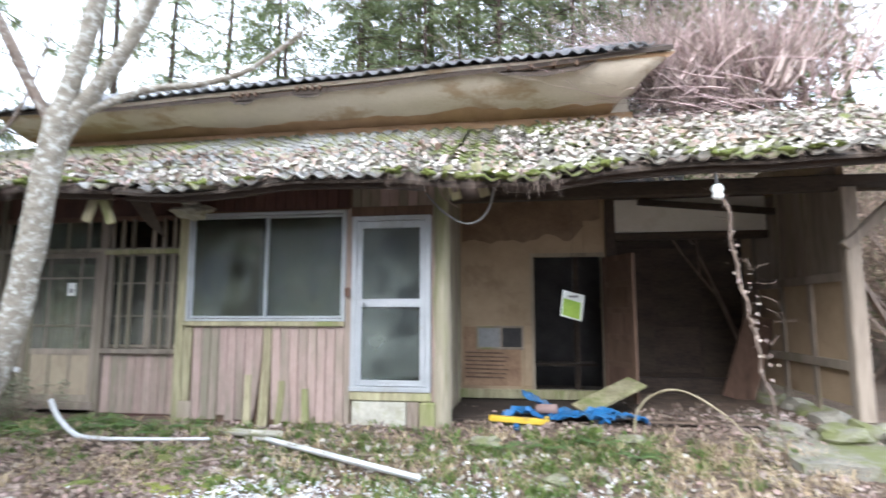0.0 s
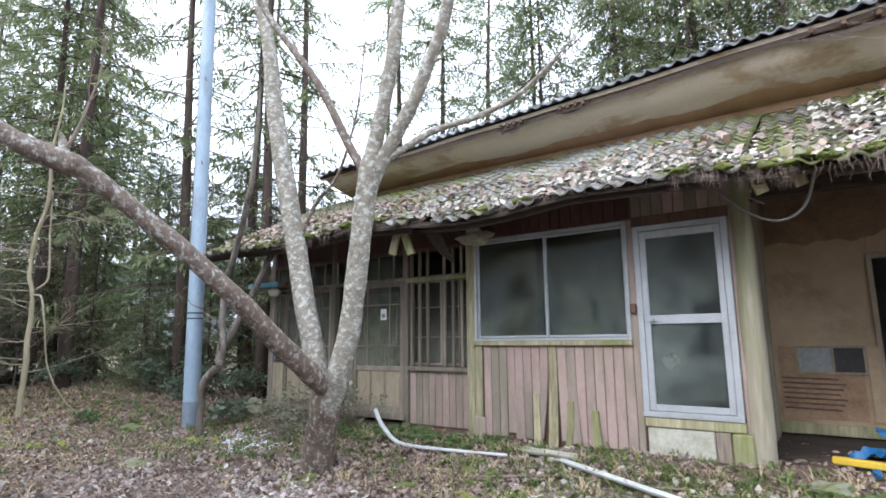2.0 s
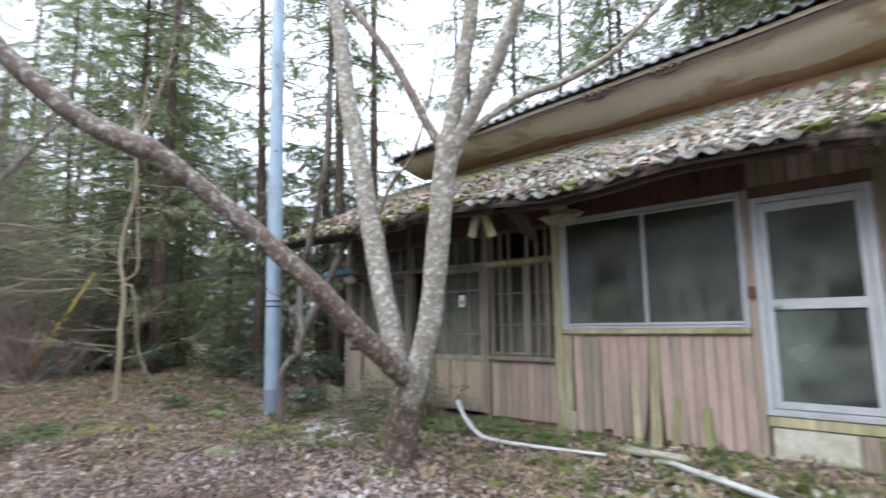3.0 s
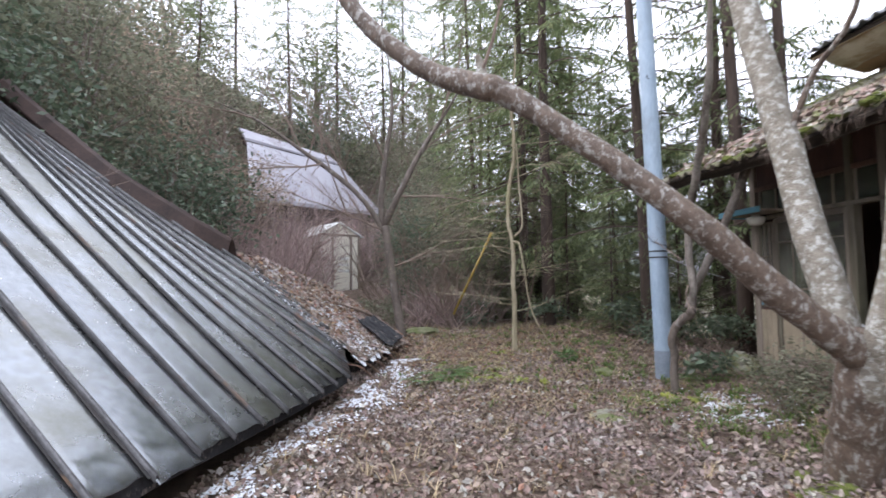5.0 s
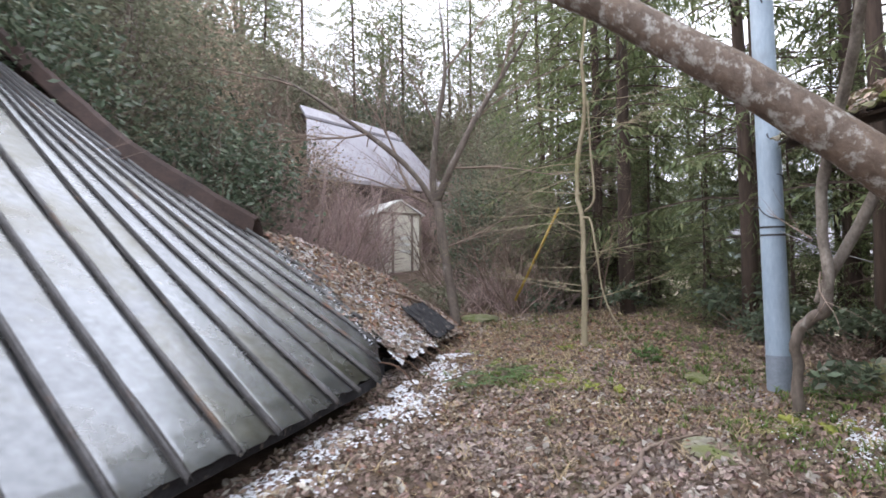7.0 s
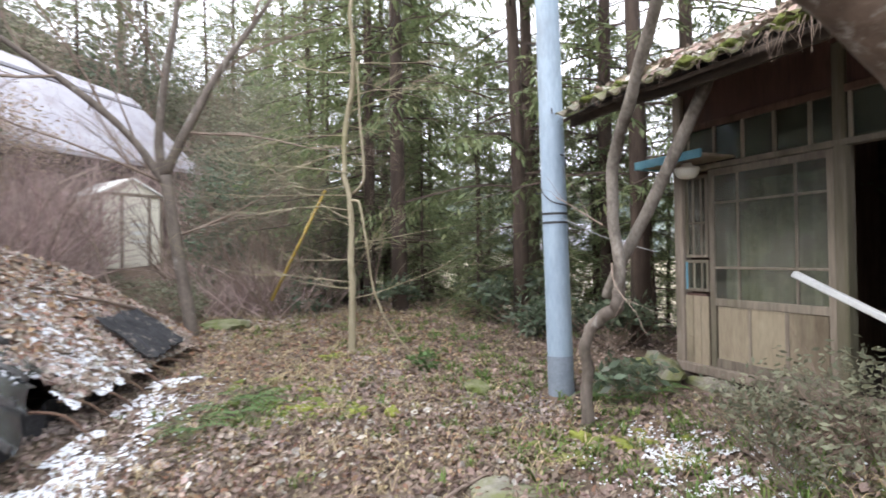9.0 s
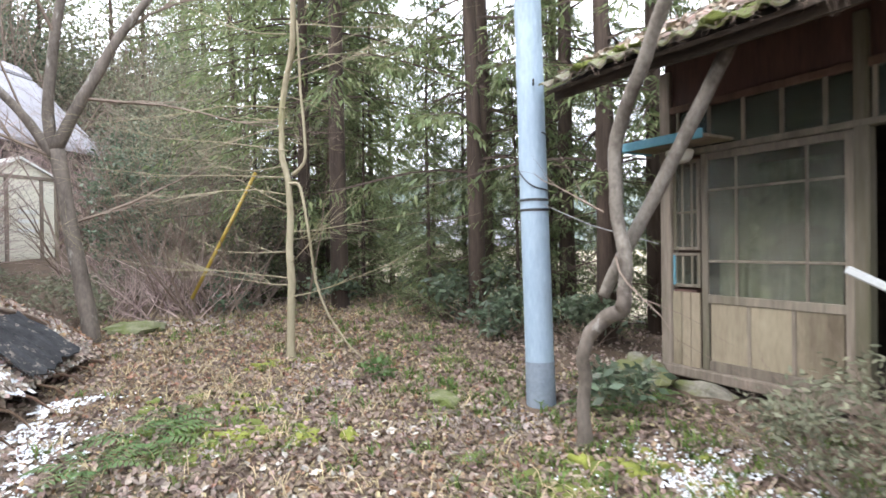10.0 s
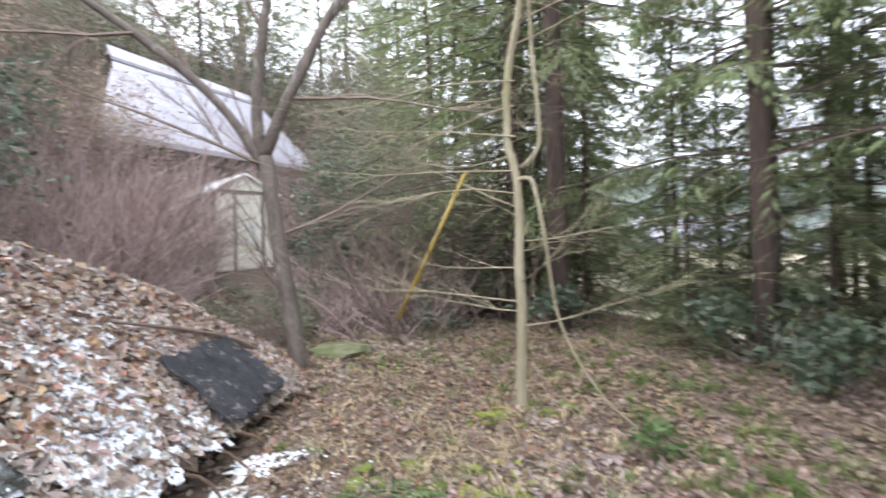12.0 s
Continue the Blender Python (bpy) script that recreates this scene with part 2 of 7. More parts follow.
M = {
    "ground": surf("leafy_soil", (0.06, 0.042, 0.03), (0.18, 0.125, 0.088), 5, 0.95, 0.9, (0.07, 0.085, 0.02), 0.8, (0.56, 0.68), fine=60, dist=0.03),
    "field": surf("pale_field", (0.30, 0.25, 0.16), (0.5, 0.45, 0.34), 2, 0.95, 0.4),
    "hill": surf("wooded_slope", (0.035, 0.035, 0.018), (0.12, 0.08, 0.05), 1.5, 0.95, 0.8, (0.05, 0.07, 0.025), 0.3, (0.45, 0.6), dist=0.1),
    "pink": surf("faded_pink_board", (0.27, 0.19, 0.165), (0.40, 0.30, 0.265), 3, 0.85, 0.4, (0.2, 0.175, 0.13), 1.4, (0.44, 0.6), (1, 1, 0.3), 50, vary=0.08),
    "redwood": surf("dark_red_board", (0.048, 0.023, 0.019), (0.115, 0.055, 0.044), 4, 0.8, 0.3, stretch=(1, 1, 0.15), fine=40, vary=0.1),
    "greywood": surf("weathered_wood", (0.14, 0.11, 0.085), (0.34, 0.28, 0.225), 5, 0.9, 0.6, (0.19, 0.18, 0.08), 1.4, (0.52, 0.68), (1, 1, 0.1), 40, vary=0.12),
    "mosswood": surf("mossy_wood", (0.16, 0.14, 0.08), (0.42, 0.38, 0.24), 5, 0.9, 0.6, (0.15, 0.17, 0.05), 1.5, (0.48, 0.62), (1, 1, 0.12), 40, vary=0.1),
    "postwood": surf("bleached_post_wood", (0.2, 0.17, 0.125), (0.44, 0.39, 0.3), 6, 0.9, 0.6, (0.17, 0.18, 0.08), 1.7, (0.53, 0.68), (1, 1, 0.08), 40),
    "brownwood": surf("brown_wood", (0.07, 0.04, 0.026), (0.17, 0.105, 0.07), 5, 0.85, 0.5, stretch=(1, 1, 0.12), fine=40, vary=0.12),
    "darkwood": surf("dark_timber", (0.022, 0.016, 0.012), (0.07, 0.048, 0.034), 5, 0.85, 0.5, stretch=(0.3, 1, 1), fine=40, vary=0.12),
    "door_panel": surf("panel_door_wood", (0.19, 0.155, 0.108), (0.34, 0.285, 0.205), 4, 0.8, 0.4, (0.1, 0.075, 0.05), 1.5, (0.52, 0.68), stretch=(1, 1, 0.2), fine=50, vary=0.08),
    "ochre": surf("ochre_plaster", (0.29, 0.21, 0.13), (0.41, 0.305, 0.2), 3, 0.95, 0.35, (0.21, 0.145, 0.09), 0.9, (0.52, 0.7), fine=60),
    "cream": surf("cream_plaster", (0.46, 0.39, 0.30), (0.62, 0.54, 0.44), 2, 0.92, 0.3, (0.36, 0.26, 0.165), 1.1, (0.51, 0.6), (0.6, 1, 1), 60),
    "tan": surf("bare_clay_plaster", (0.30, 0.18, 0.10), (0.45, 0.29, 0.17), 3, 0.95, 0.5, fine=60),
    "white": surf("white_plaster", (0.60, 0.57, 0.5), (0.74, 0.71, 0.64), 2, 0.9, 0.2, (0.42, 0.36, 0.27), 1.0, (0.55, 0.75)),
    "mud": surf("mud_wall", (0.2, 0.12, 0.075), (0.36, 0.24, 0.15), 6, 0.95, 0.8),
    "alu": surf("aluminium", (0.33, 0.345, 0.36), (0.45, 0.465, 0.48), 3, 0.45, 0.1, (0.3, 0.29, 0.25), 2.5, (0.56, 0.72), metal=0.35),
    # film colour lightened: dust plus reflections painted into it
    "glass": glass("dust_sheen_glass", (0.6, 0.7, 0.68), 0.04, (0.17, 0.185, 0.14), 0.45),
    "frosted": glass("figured_glass", (0.34, 0.4, 0.39), 0.18, (0.2, 0.225, 0.2), 0.55),
    "oldglass": glass("dusty_old_glass", (0.7, 0.75, 0.68), 0.12, (0.19, 0.19, 0.16), 0.6),
    "tile": surf("mossy_roof_tile", (0.12, 0.12, 0.115), (0.38, 0.375, 0.36), 7, 0.72, 0.5, (0.17, 0.17, 0.065), 1.6, (0.47, 0.6), vary=0.24),
    "tile_moss": surf("rotten_moss_tile", (0.06, 0.052, 0.042), (0.21, 0.19, 0.165), 7, 0.85, 0.6, (0.12, 0.13, 0.035), 1.6, (0.46, 0.58), vary=0.3),
    "tile_dark": surf("grey_roof_tile", (0.12, 0.125, 0.135), (0.36, 0.37, 0.39), 7, 0.5, 0.4, (0.45, 0.45, 0.45), 3, (0.55, 0.7), vary=0.25),
    "tin": surf("galvanised_roof_sheet", (0.19, 0.2, 0.21), (0.36, 0.375, 0.395), 1.1, 0.17, 0.16, (0.15, 0.145, 0.11), 0.55, (0.47, 0.68), (1, 1, 1), 14, metal=0.86, vary=0.14, rough2=0.34, dist=0.01),
    "seam": surf("grey_seam_sheet", (0.045, 0.043, 0.043), (0.15, 0.148, 0.15), 6, 0.45, 0.3, (0.13, 0.075, 0.045), 1.3, (0.57, 0.68), (1, 1, 1), metal=0.45, vary=0.25),
    "brown_plaster": surf("darker_brown_plaster", (0.15, 0.1, 0.066), (0.27, 0.19, 0.125), 3, 0.95, 0.4, (0.27, 0.19, 0.125), 1.6, (0.56, 0.7), fine=50),
    # pale bluish woods: the haze of distance is painted into the colour
    "farwood": surf("hazed_far_woods", (0.07, 0.095, 0.09), (0.17, 0.2, 0.185), 0.25, 0.95, 0.9, (0.2, 0.19, 0.165), 0.07, (0.5, 0.62), fine=1.4, dist=1.2),
    # near-black for the painted shadow lines by the ribs, with rust patches
    "rust": surf("rib_shadow_and_rust", (0.02, 0.02, 0.02), (0.055, 0.048, 0.045), 5, 0.6, 0.4, (0.16, 0.1, 0.065), 1.6, (0.6, 0.7), metal=0.2, vary=0.2),
    "rustcap": surf("rust_brown_cap", (0.022, 0.014, 0.012), (0.07, 0.042, 0.034), 4, 0.7, 0.4, metal=0.2),
    "black": surf("black_corrugated_sheet", (0.015, 0.015, 0.017), (0.055, 0.055, 0.06), 6, 0.85, 0.5, (0.2, 0.17, 0.15), 11, (0.58, 0.64), spec=0.2),
    "pole": surf("blue_grey_pole", (0.24, 0.315, 0.395), (0.36, 0.445, 0.53), 4, 0.55, 0.2, (0.2, 0.245, 0.285), 2.2, (0.5, 0.66), (1, 1, 0.3)),
    "pole_foot": surf("pole_foot_band", (0.15, 0.18, 0.22), (0.26, 0.3, 0.35), 6, 0.6, 0.2),
    "cable": surf("black_rubber", (0.02, 0.02, 0.022), (0.05, 0.05, 0.05), 9, 0.5, 0.1),
    "bark": surf("lichened_bark", (0.13, 0.112, 0.085), (0.33, 0.295, 0.24), 9, 0.9, 0.9, (0.48, 0.47, 0.43), 16, (0.5, 0.61), (1, 1, 1.3), fine=60, dist=0.02),
    "bark2": surf("mottled_bark", (0.065, 0.045, 0.032), (0.175, 0.125, 0.092), 9, 0.65, 0.9, (0.36, 0.345, 0.315), 19, (0.51, 0.63), (1, 1, 0.8), dist=0.015),
    "darkbark": surf("dark_smooth_bark", (0.07, 0.055, 0.045), (0.19, 0.155, 0.13), 6, 0.85, 0.5, (0.36, 0.33, 0.3), 4, (0.58, 0.68), (1, 1, 0.5), dist=0.012),
    "greybark": surf("pale_grey_bark", (0.11, 0.092, 0.075), (0.25, 0.22, 0.19), 5, 0.85, 0.5, (0.06, 0.045, 0.035), 2.2, (0.5, 0.62), (1, 1, 0.6), dist=0.012),
    "sapbark": surf("sapling_bark", (0.22, 0.18, 0.112), (0.38, 0.33, 0.225), 6, 0.85, 0.4, (0.24, 0.23, 0.1), 2, (0.55, 0.7), (1, 1, 0.3)),
    "cedarbark": surf("cedar_bark", (0.035, 0.024, 0.019), (0.10, 0.07, 0.055), 8, 0.95, 0.8, stretch=(1, 1, 0.12), dist=0.02),
    "twig": surf("bare_twig", (0.13, 0.095, 0.075), (0.27, 0.205, 0.165), 5, 0.9, 0.2),
    "twig_red": surf("reddish_brush", (0.26, 0.185, 0.17), (0.52, 0.4, 0.37), 3, 0.9, 0.2, vary=0.5, island=True),
    "straw": surf("dry_stalk", (0.32, 0.24, 0.14), (0.5, 0.4, 0.25), 5, 0.9, 0.2, vary=0.2, island=True),
    "cedar": surf("cedar_foliage", (0.115, 0.148, 0.068), (0.22, 0.255, 0.125), 1.2, 0.8, 0, vary=0.4, island=True, see=0.45),
    "evergreen": surf("evergreen_leaf", (0.075, 0.105, 0.068), (0.155, 0.195, 0.125), 1.5, 0.45, 0, vary=0.45, island=True, see=0.3),
    "olive": surf("dull_olive_leaf", (0.14, 0.15, 0.1), (0.27, 0.27, 0.185), 1.5, 0.75, 0, vary=0.45, island=True, see=0.35),
    "drybrown": surf("withered_leaf", (0.27, 0.2, 0.145), (0.42, 0.335, 0.255), 1.5, 0.8, 0, vary=0.4, island=True, see=0.35),
    "leaf": surf("fallen_leaf", (0.14, 0.098, 0.075), (0.36, 0.275, 0.225), 0.9, 0.85, 0, (0.42, 0.36, 0.34), 0.5, (0.5, 0.68), vary=0.45, island=True),
    "leaf_tan": surf("tan_leaf_scrap", (0.2, 0.15, 0.09), (0.4, 0.32, 0.2), 2, 0.85, 0, vary=0.4, island=True),
    "leaf_orange": surf("orange_fallen_leaf", (0.18, 0.095, 0.055), (0.32, 0.2, 0.125), 2, 0.8, 0, vary=0.45, island=True),
    "leaf_pale": surf("bleached_leaf", (0.3, 0.27, 0.23), (0.52, 0.49, 0.44), 2, 0.85, 0, vary=0.35, island=True),
    "grass": surf("grass_blade", (0.09, 0.15, 0.035), (0.18, 0.24, 0.06), 2, 0.6, 0, vary=0.35, island=True, see=0.3),
    "fern": surf("fern_frond", (0.07, 0.13, 0.04), (0.14, 0.21, 0.075), 2, 0.6, 0, vary=0.25, island=True, see=0.3),
    "moss": surf("yellow_green_moss", (0.07, 0.09, 0.018), (0.165, 0.185, 0.04), 8, 0.95, 0.8, (0.1, 0.09, 0.04), 3, (0.55, 0.7), fine=90, dist=0.02),
    "yellow_moss": surf("bright_moss", (0.13, 0.15, 0.025), (0.26, 0.275, 0.055), 9, 0.95, 0.8, fine=90, dist=0.02),
    "snow": surf("old_snow", (0.58, 0.6, 0.64), (0.72, 0.735, 0.77), 9, 0.7, 0.4, dist=0.01),
    "stone": surf("field_stone", (0.14, 0.13, 0.105), (0.3, 0.28, 0.235), 5, 0.9, 0.6, (0.14, 0.15, 0.06), 2, (0.46, 0.6)),
    "mossstone": surf("mossy_stone", (0.09, 0.095, 0.045), (0.2, 0.195, 0.12), 7, 0.95, 0.8, (0.09, 0.11, 0.025), 3, (0.45, 0.6), dist=0.02),
    "concrete": surf("old_concrete", (0.3, 0.29, 0.24), (0.47, 0.45, 0.38), 5, 0.9, 0.5, (0.22, 0.23, 0.11), 1.8, (0.5, 0.66)),
    "pvc": surf("white_plastic_pipe", (0.4, 0.415, 0.42), (0.55, 0.56, 0.56), 4, 0.5, 0.05, (0.36, 0.34, 0.27), 5, (0.54, 0.68)),
    "blue": surf("blue_painted_board", (0.10, 0.29, 0.40), (0.18, 0.40, 0.5), 5, 0.6, 0.3, (0.3, 0.38, 0.38), 3, (0.58, 0.7)),
    "tarp": surf("blue_plastic_sheet", (0.008, 0.07, 0.2), (0.02, 0.14, 0.33), 3, 0.5, 0.4, (0.06, 0.09, 0.12), 4, (0.5, 0.66)),
    "yellow": surf("yellow_plastic", (0.5, 0.33, 0.02), (0.62, 0.44, 0.05), 4, 0.5, 0.1, (0.3, 0.22, 0.07), 5, (0.5, 0.65)),
    "yellow_pole": surf("yellow_guard", (0.27, 0.18, 0.025), (0.38, 0.265, 0.045), 4, 0.55, 0.2, (0.16, 0.12, 0.05), 5, (0.55, 0.68)),
    "lavender": surf("snowy_barn_roof", (0.32, 0.31, 0.35), (0.44, 0.43, 0.47), 0.8, 0.85, 0.3, (0.25, 0.225, 0.235), 0.7, (0.52, 0.7)),
    "barn_dark": surf("barn_wall", (0.045, 0.032, 0.028), (0.12, 0.087, 0.077), 3, 0.95, 0.4, (0.07, 0.055, 0.05), 0.9, (0.52, 0.7), stretch=(1, 1, 0.35), fine=14),
    "barn_red": surf("brown_low_roof", (0.19, 0.125, 0.11), (0.3, 0.21, 0.19), 2, 0.85, 0.4),
    "shed": surf("cream_sheet_wall", (0.72, 0.69, 0.58), (0.83, 0.8, 0.7), 3, 0.7, 0.2),
    "lampglass": surf("opal_shade", (0.6, 0.57, 0.5), (0.7, 0.67, 0.6), 5, 0.5, 0.05),
    "curtain": surf("faded_curtain", (0.16, 0.165, 0.12), (0.27, 0.27, 0.205), 2, 0.95, 0.2, stretch=(1, 1, 0.2)),
    "paper": surf("paper", (0.75, 0.76, 0.74), (0.82, 0.83, 0.8), 9, 0.8, 0.05),
    "signgreen": surf("green_print", (0.25, 0.4, 0.05), (0.4, 0.55, 0.08), 6, 0.6, 0.05),
    # near-black: the shade of unlit rooms put into the colour
    "dark": surf("unlit_room_shade", (0.026, 0.025, 0.026), (0.065, 0.06, 0.058), 3, 0.95, 0.2),
    # darker copy of greywood: shade on the old front painted into the wood
    "shadewood": surf("shaded_weathered_wood", (0.12, 0.1, 0.078), (0.28, 0.235, 0.19), 5, 0.9, 0.6, (0.11, 0.105, 0.06), 1.4, (0.52, 0.68), (1, 1, 0.1), 40, vary=0.14),
    "screen": surf("grey_vent_mesh", (0.2, 0.2, 0.2), (0.3, 0.3, 0.3), 20, 0.8, 0.3),
}


# ---- mesh helpers ----
class MB:
    """Collects vertices and faces for one mesh."""

    def __init__(self):
        self.v, self.f = [], []

    def add(self, verts, faces, m=None):
        o = len(self.v)
        self.v += [tuple(m @ Vector(p)) for p in verts] if m else [tuple(p) for p in verts]
        self.f += [tuple(i + o for i in f) for f in faces]
        return self

    def box(self, x0, x1, y0, y1, z0, z1, ch=0.004, m=None):
        """A box with chamfered edges."""
        c = min(ch, (x1 - x0) / 3, (y1 - y0) / 3, (z1 - z0) / 3)
        X, Y, Z = (x0, x1), (y0, y1), (z0, z1)
        vs, idx = [], {}
        for i in (0, 1):
            for j in (0, 1):
                for k in (0, 1):
                    s = (1 - 2 * i, 1 - 2 * j, 1 - 2 * k)
                    for a in range(3):
                        p = [X[i], Y[j], Z[k]]
                        for b in range(3):
                            if b != a:
                                p[b] += s[b] * c
                        idx[i, j, k, a] = len(vs)
                        vs.append(p)
        fs = []
        for a in range(3):
            b, d = (a + 1) % 3, (a + 2) % 3
            for s in (0, 1):
                def at(u, w, ax):
                    q = [0, 0, 0]
                    q[a], q[b], q[d] = s, u, w
                    return idx[(*q, ax)]
                r = [at(0, 0, a), at(1, 0, a), at(1, 1, a), at(0, 1, a)]
                fs.append(r if s else r[::-1])
                for w in (0, 1):
                    q0, q1 = [0, 0, 0], [0, 0, 0]
                    q0[a], q0[d], q0[b] = s, w, 0
                    q1[a], q1[d], q1[b] = s, w, 1
                    e = [idx[(*q0, a)], idx[(*q1, a)], idx[(*q1, d)], idx[(*q0, d)]]
                    fs.append(e if s != w else e[::-1])
        for i in (0, 1):
            for j in (0, 1):
                for k in (0, 1):
                    t = [idx[i, j, k, 0], idx[i, j, k, 1], idx[i, j, k, 2]]
                    fs.append(t if (i + j + k) % 2 else t[::-1])
        return self.add(vs, fs, m)

    def tube(self, pts, radii, seg=6, cap=True):
        """A tapered tube along points."""
        pts = [Vector(p) for p in pts]
        o, n = len(self.v), len(pts)
        ref = Vector((0.31, 0.17, 0.93))
        for i, p in enumerate(pts):
            d = (pts[min(i + 1, n - 1)] - pts[max(i - 1, 0)]).normalized()
            if abs(d.dot(ref)) > 0.97:
                ref = Vector((0.9, 0.3, 0.1))
            a = (ref - d * ref.dot(d)).normalized()
            ref = a
            b = d.cross(a)
            r = radii[i]
            for k in range(seg):
                w = 2 * math.pi * k / seg
                q = p + a * (r * math.cos(w)) + b * (r * math.sin(w))
                self.v.append((q.x, q.y, q.z))
        for i in range(n - 1):
            for k in range(seg):
                k2 = (k + 1) % seg
                self.f.append((o + i * seg + k, o + i * seg + k2, o + (i + 1) * seg + k2, o + (i + 1) * seg + k))
        if cap:
            self.f.append(tuple(o + k for k in range(seg))[::-1])
            self.f.append(tuple(o + (n - 1) * seg + k for k in range(seg)))
        return self

    def grid(self, fn, nu, nv, thick=None):
        """A sheet of nu x nv cells through fn(u, v), with an underside thick below it."""
        o = len(self.v)
        top = [Vector(fn(i / nu, j / nv)) for j in range(nv + 1) for i in range(nu + 1)]
        self.v += [tuple(p) for p in top]
        w = nu + 1
        for j in range(nv):
            for i in range(nu):
                self.f.append((o + j * w + i, o + j * w + i + 1, o + (j + 1) * w + i + 1, o + (j + 1) * w + i))
        if thick:
            t = Vector(thick)
            k = len(self.v)
            self.v += [tuple(p + t) for p in top]
            for j in range(nv):
                for i in range(nu):
                    self.f.append((k + j * w + i, k + (j + 1) * w + i, k + (j + 1) * w + i + 1, k + j * w + i + 1))
            rim = [i for i in range(w)] + [j * w + nu for j in range(1, nv + 1)] + [nv * w + i for i in range(nu - 1, -1, -1)] + [j * w for j in range(nv - 1, 0, -1)]
            for a, b in zip(rim, rim[1:] + rim[:1]):
                self.f.append((o + b, o + a, k + a, k + b))
        return self

    def lump(self, c, r, seed=0, flat=1.0, rough=0.25, n=2):
        """An uneven stone-like lump."""
        bm = bmesh.new()
        bmesh.ops.create_icosphere(bm, subdivisions=n, radius=1)
        for v in bm.verts:
            k = 1 + rough * noise.noise(v.co * 1.6 + Vector((seed * 3.7, seed * 1.3, 0))) * 1.6
            v.co = Vector((v.co.x * r[0] * k, v.co.y * r[1] * k, v.co.z * r[2] * k))
        vs = [tuple(Vector(c) + v.co) for v in bm.verts]
        fs = [[v.index for v in f.verts] for f in bm.faces]
        bm.free()
        return self.add(vs, fs)

    def mesh(self, name, smooth=False):
        me = bpy.data.meshes.new(name)
        me.from_pydata(self.v, [], self.f)
        if smooth:
            me.polygons.foreach_set("use_smooth", [True] * len(me.polygons))
        me.update()
        return me


def thing(name, label, category, at=(0, 0, 0), group="", kind=""):
    ob = new(name)
    ob.location = at
    return tagged(ob, label, category, group, kind)


def part(name, mb, material, parent, label="", smooth=False, kind=""):
    """One mesh under a thing or a part; its vertices are in the parent's space."""
    me = mb if isinstance(mb, bpy.types.Mesh) else mb.mesh(name, smooth)
    if not me.materials:
        me.materials.append(material)
    ob = new(name, me)
    ob.parent = parent
    return tagged(ob, label, kind=kind)


def solo(name, mb, material, label, category, kind="", group="", smooth=False):
    """A thing of one mesh."""
    ob = new(name, mb.mesh(name, smooth))
    ob.data.materials.append(material)
    return tagged(ob, label, category, group, kind)


def sst(a, b, x):
    t = min(1, max(0, (x - a) / (b - a)))
    return t * t * (3 - 2 * t)


def lerp_table(x, table):
    """Linear reading of a small table of (x, value), x rising."""
    if x <= table[0][0]:
        return table[0][1]
    for (a, p), (b, q) in zip(table, table[1:]):
        if x <= b:
            return p + (q - p) * (x - a) / (b - a)
    return table[-1][1]


def smooth_path(pts, n):
    """Catmull-Rom through points with radii (x, y, z, r): n steps a span."""
    P = [pts[0]] + list(pts) + [pts[-1]]
    out = []
    for i in range(1, len(P) - 2):
        for k in range(n):
            t = k / n
            out.append([0.5 * (2 * b + (c - a) * t + (2 * a - 5 * b + 4 * c - d) * t * t + (3 * b - a - 3 * c + d) * t ** 3)
                        for a, b, c, d in zip(P[i - 1], P[i], P[i + 1], P[i + 2])])
    out.append(list(pts[-1]))
    return out


def limb(mb, pts, n=5, seg=10, wob=0.012, seed=0):
    """A knobbly branch through (x, y, z, r)."""
    q = smooth_path(pts, n)
    P, R = [], []
    for i, (x, y, z, r) in enumerate(q):
        w = noise.noise(Vector((i * 0.37, seed * 5.1, 0)))
        P.append((x + wob * w, y + wob * noise.noise(Vector((i * 0.41, seed * 2.3, 9))), z))
        R.append(max(0.002, r * (1 + 0.13 * noise.noise(Vector((i * 0.6, seed, 4))))))
    return mb.tube(P, R, seg)


def twigs(mb, start, way, length, radius, rng, depth=2, kids=5, spread=0.7, droop=0.0, seg=4, tip=5):
    """A bare branch that forks into finer ones."""
    way = Vector(way).normalized()
    p = Vector(start)
    n = 5 if depth else tip
    pts, rad = [p.copy()], [radius]
    for i in range(n):
        way = (way + Vector((rng.uniform(-1, 1), rng.uniform(-1, 1), rng.uniform(-1, 1) - droop)) * 0.16).normalized()
        p = p + way * (length / n)
        pts.append(p.copy())
        rad.append(radius * (1 - 0.75 * (i + 1) / n))
    mb.tube(pts, rad, seg, False)
    if depth:
        for k in range(kids):
            i = rng.randint(1, n)
            side = Vector((rng.uniform(-1, 1), rng.uniform(-1, 1), rng.uniform(-0.5, 0.9)))
            d = (pts[i] - pts[i - 1]).normalized() + side * spread
            twigs(mb, pts[i], d, length * rng.uniform(0.35, 0.65), max(0.0015, rad[i] * 0.6), rng, depth - 1, kids, spread, droop, 3, tip)


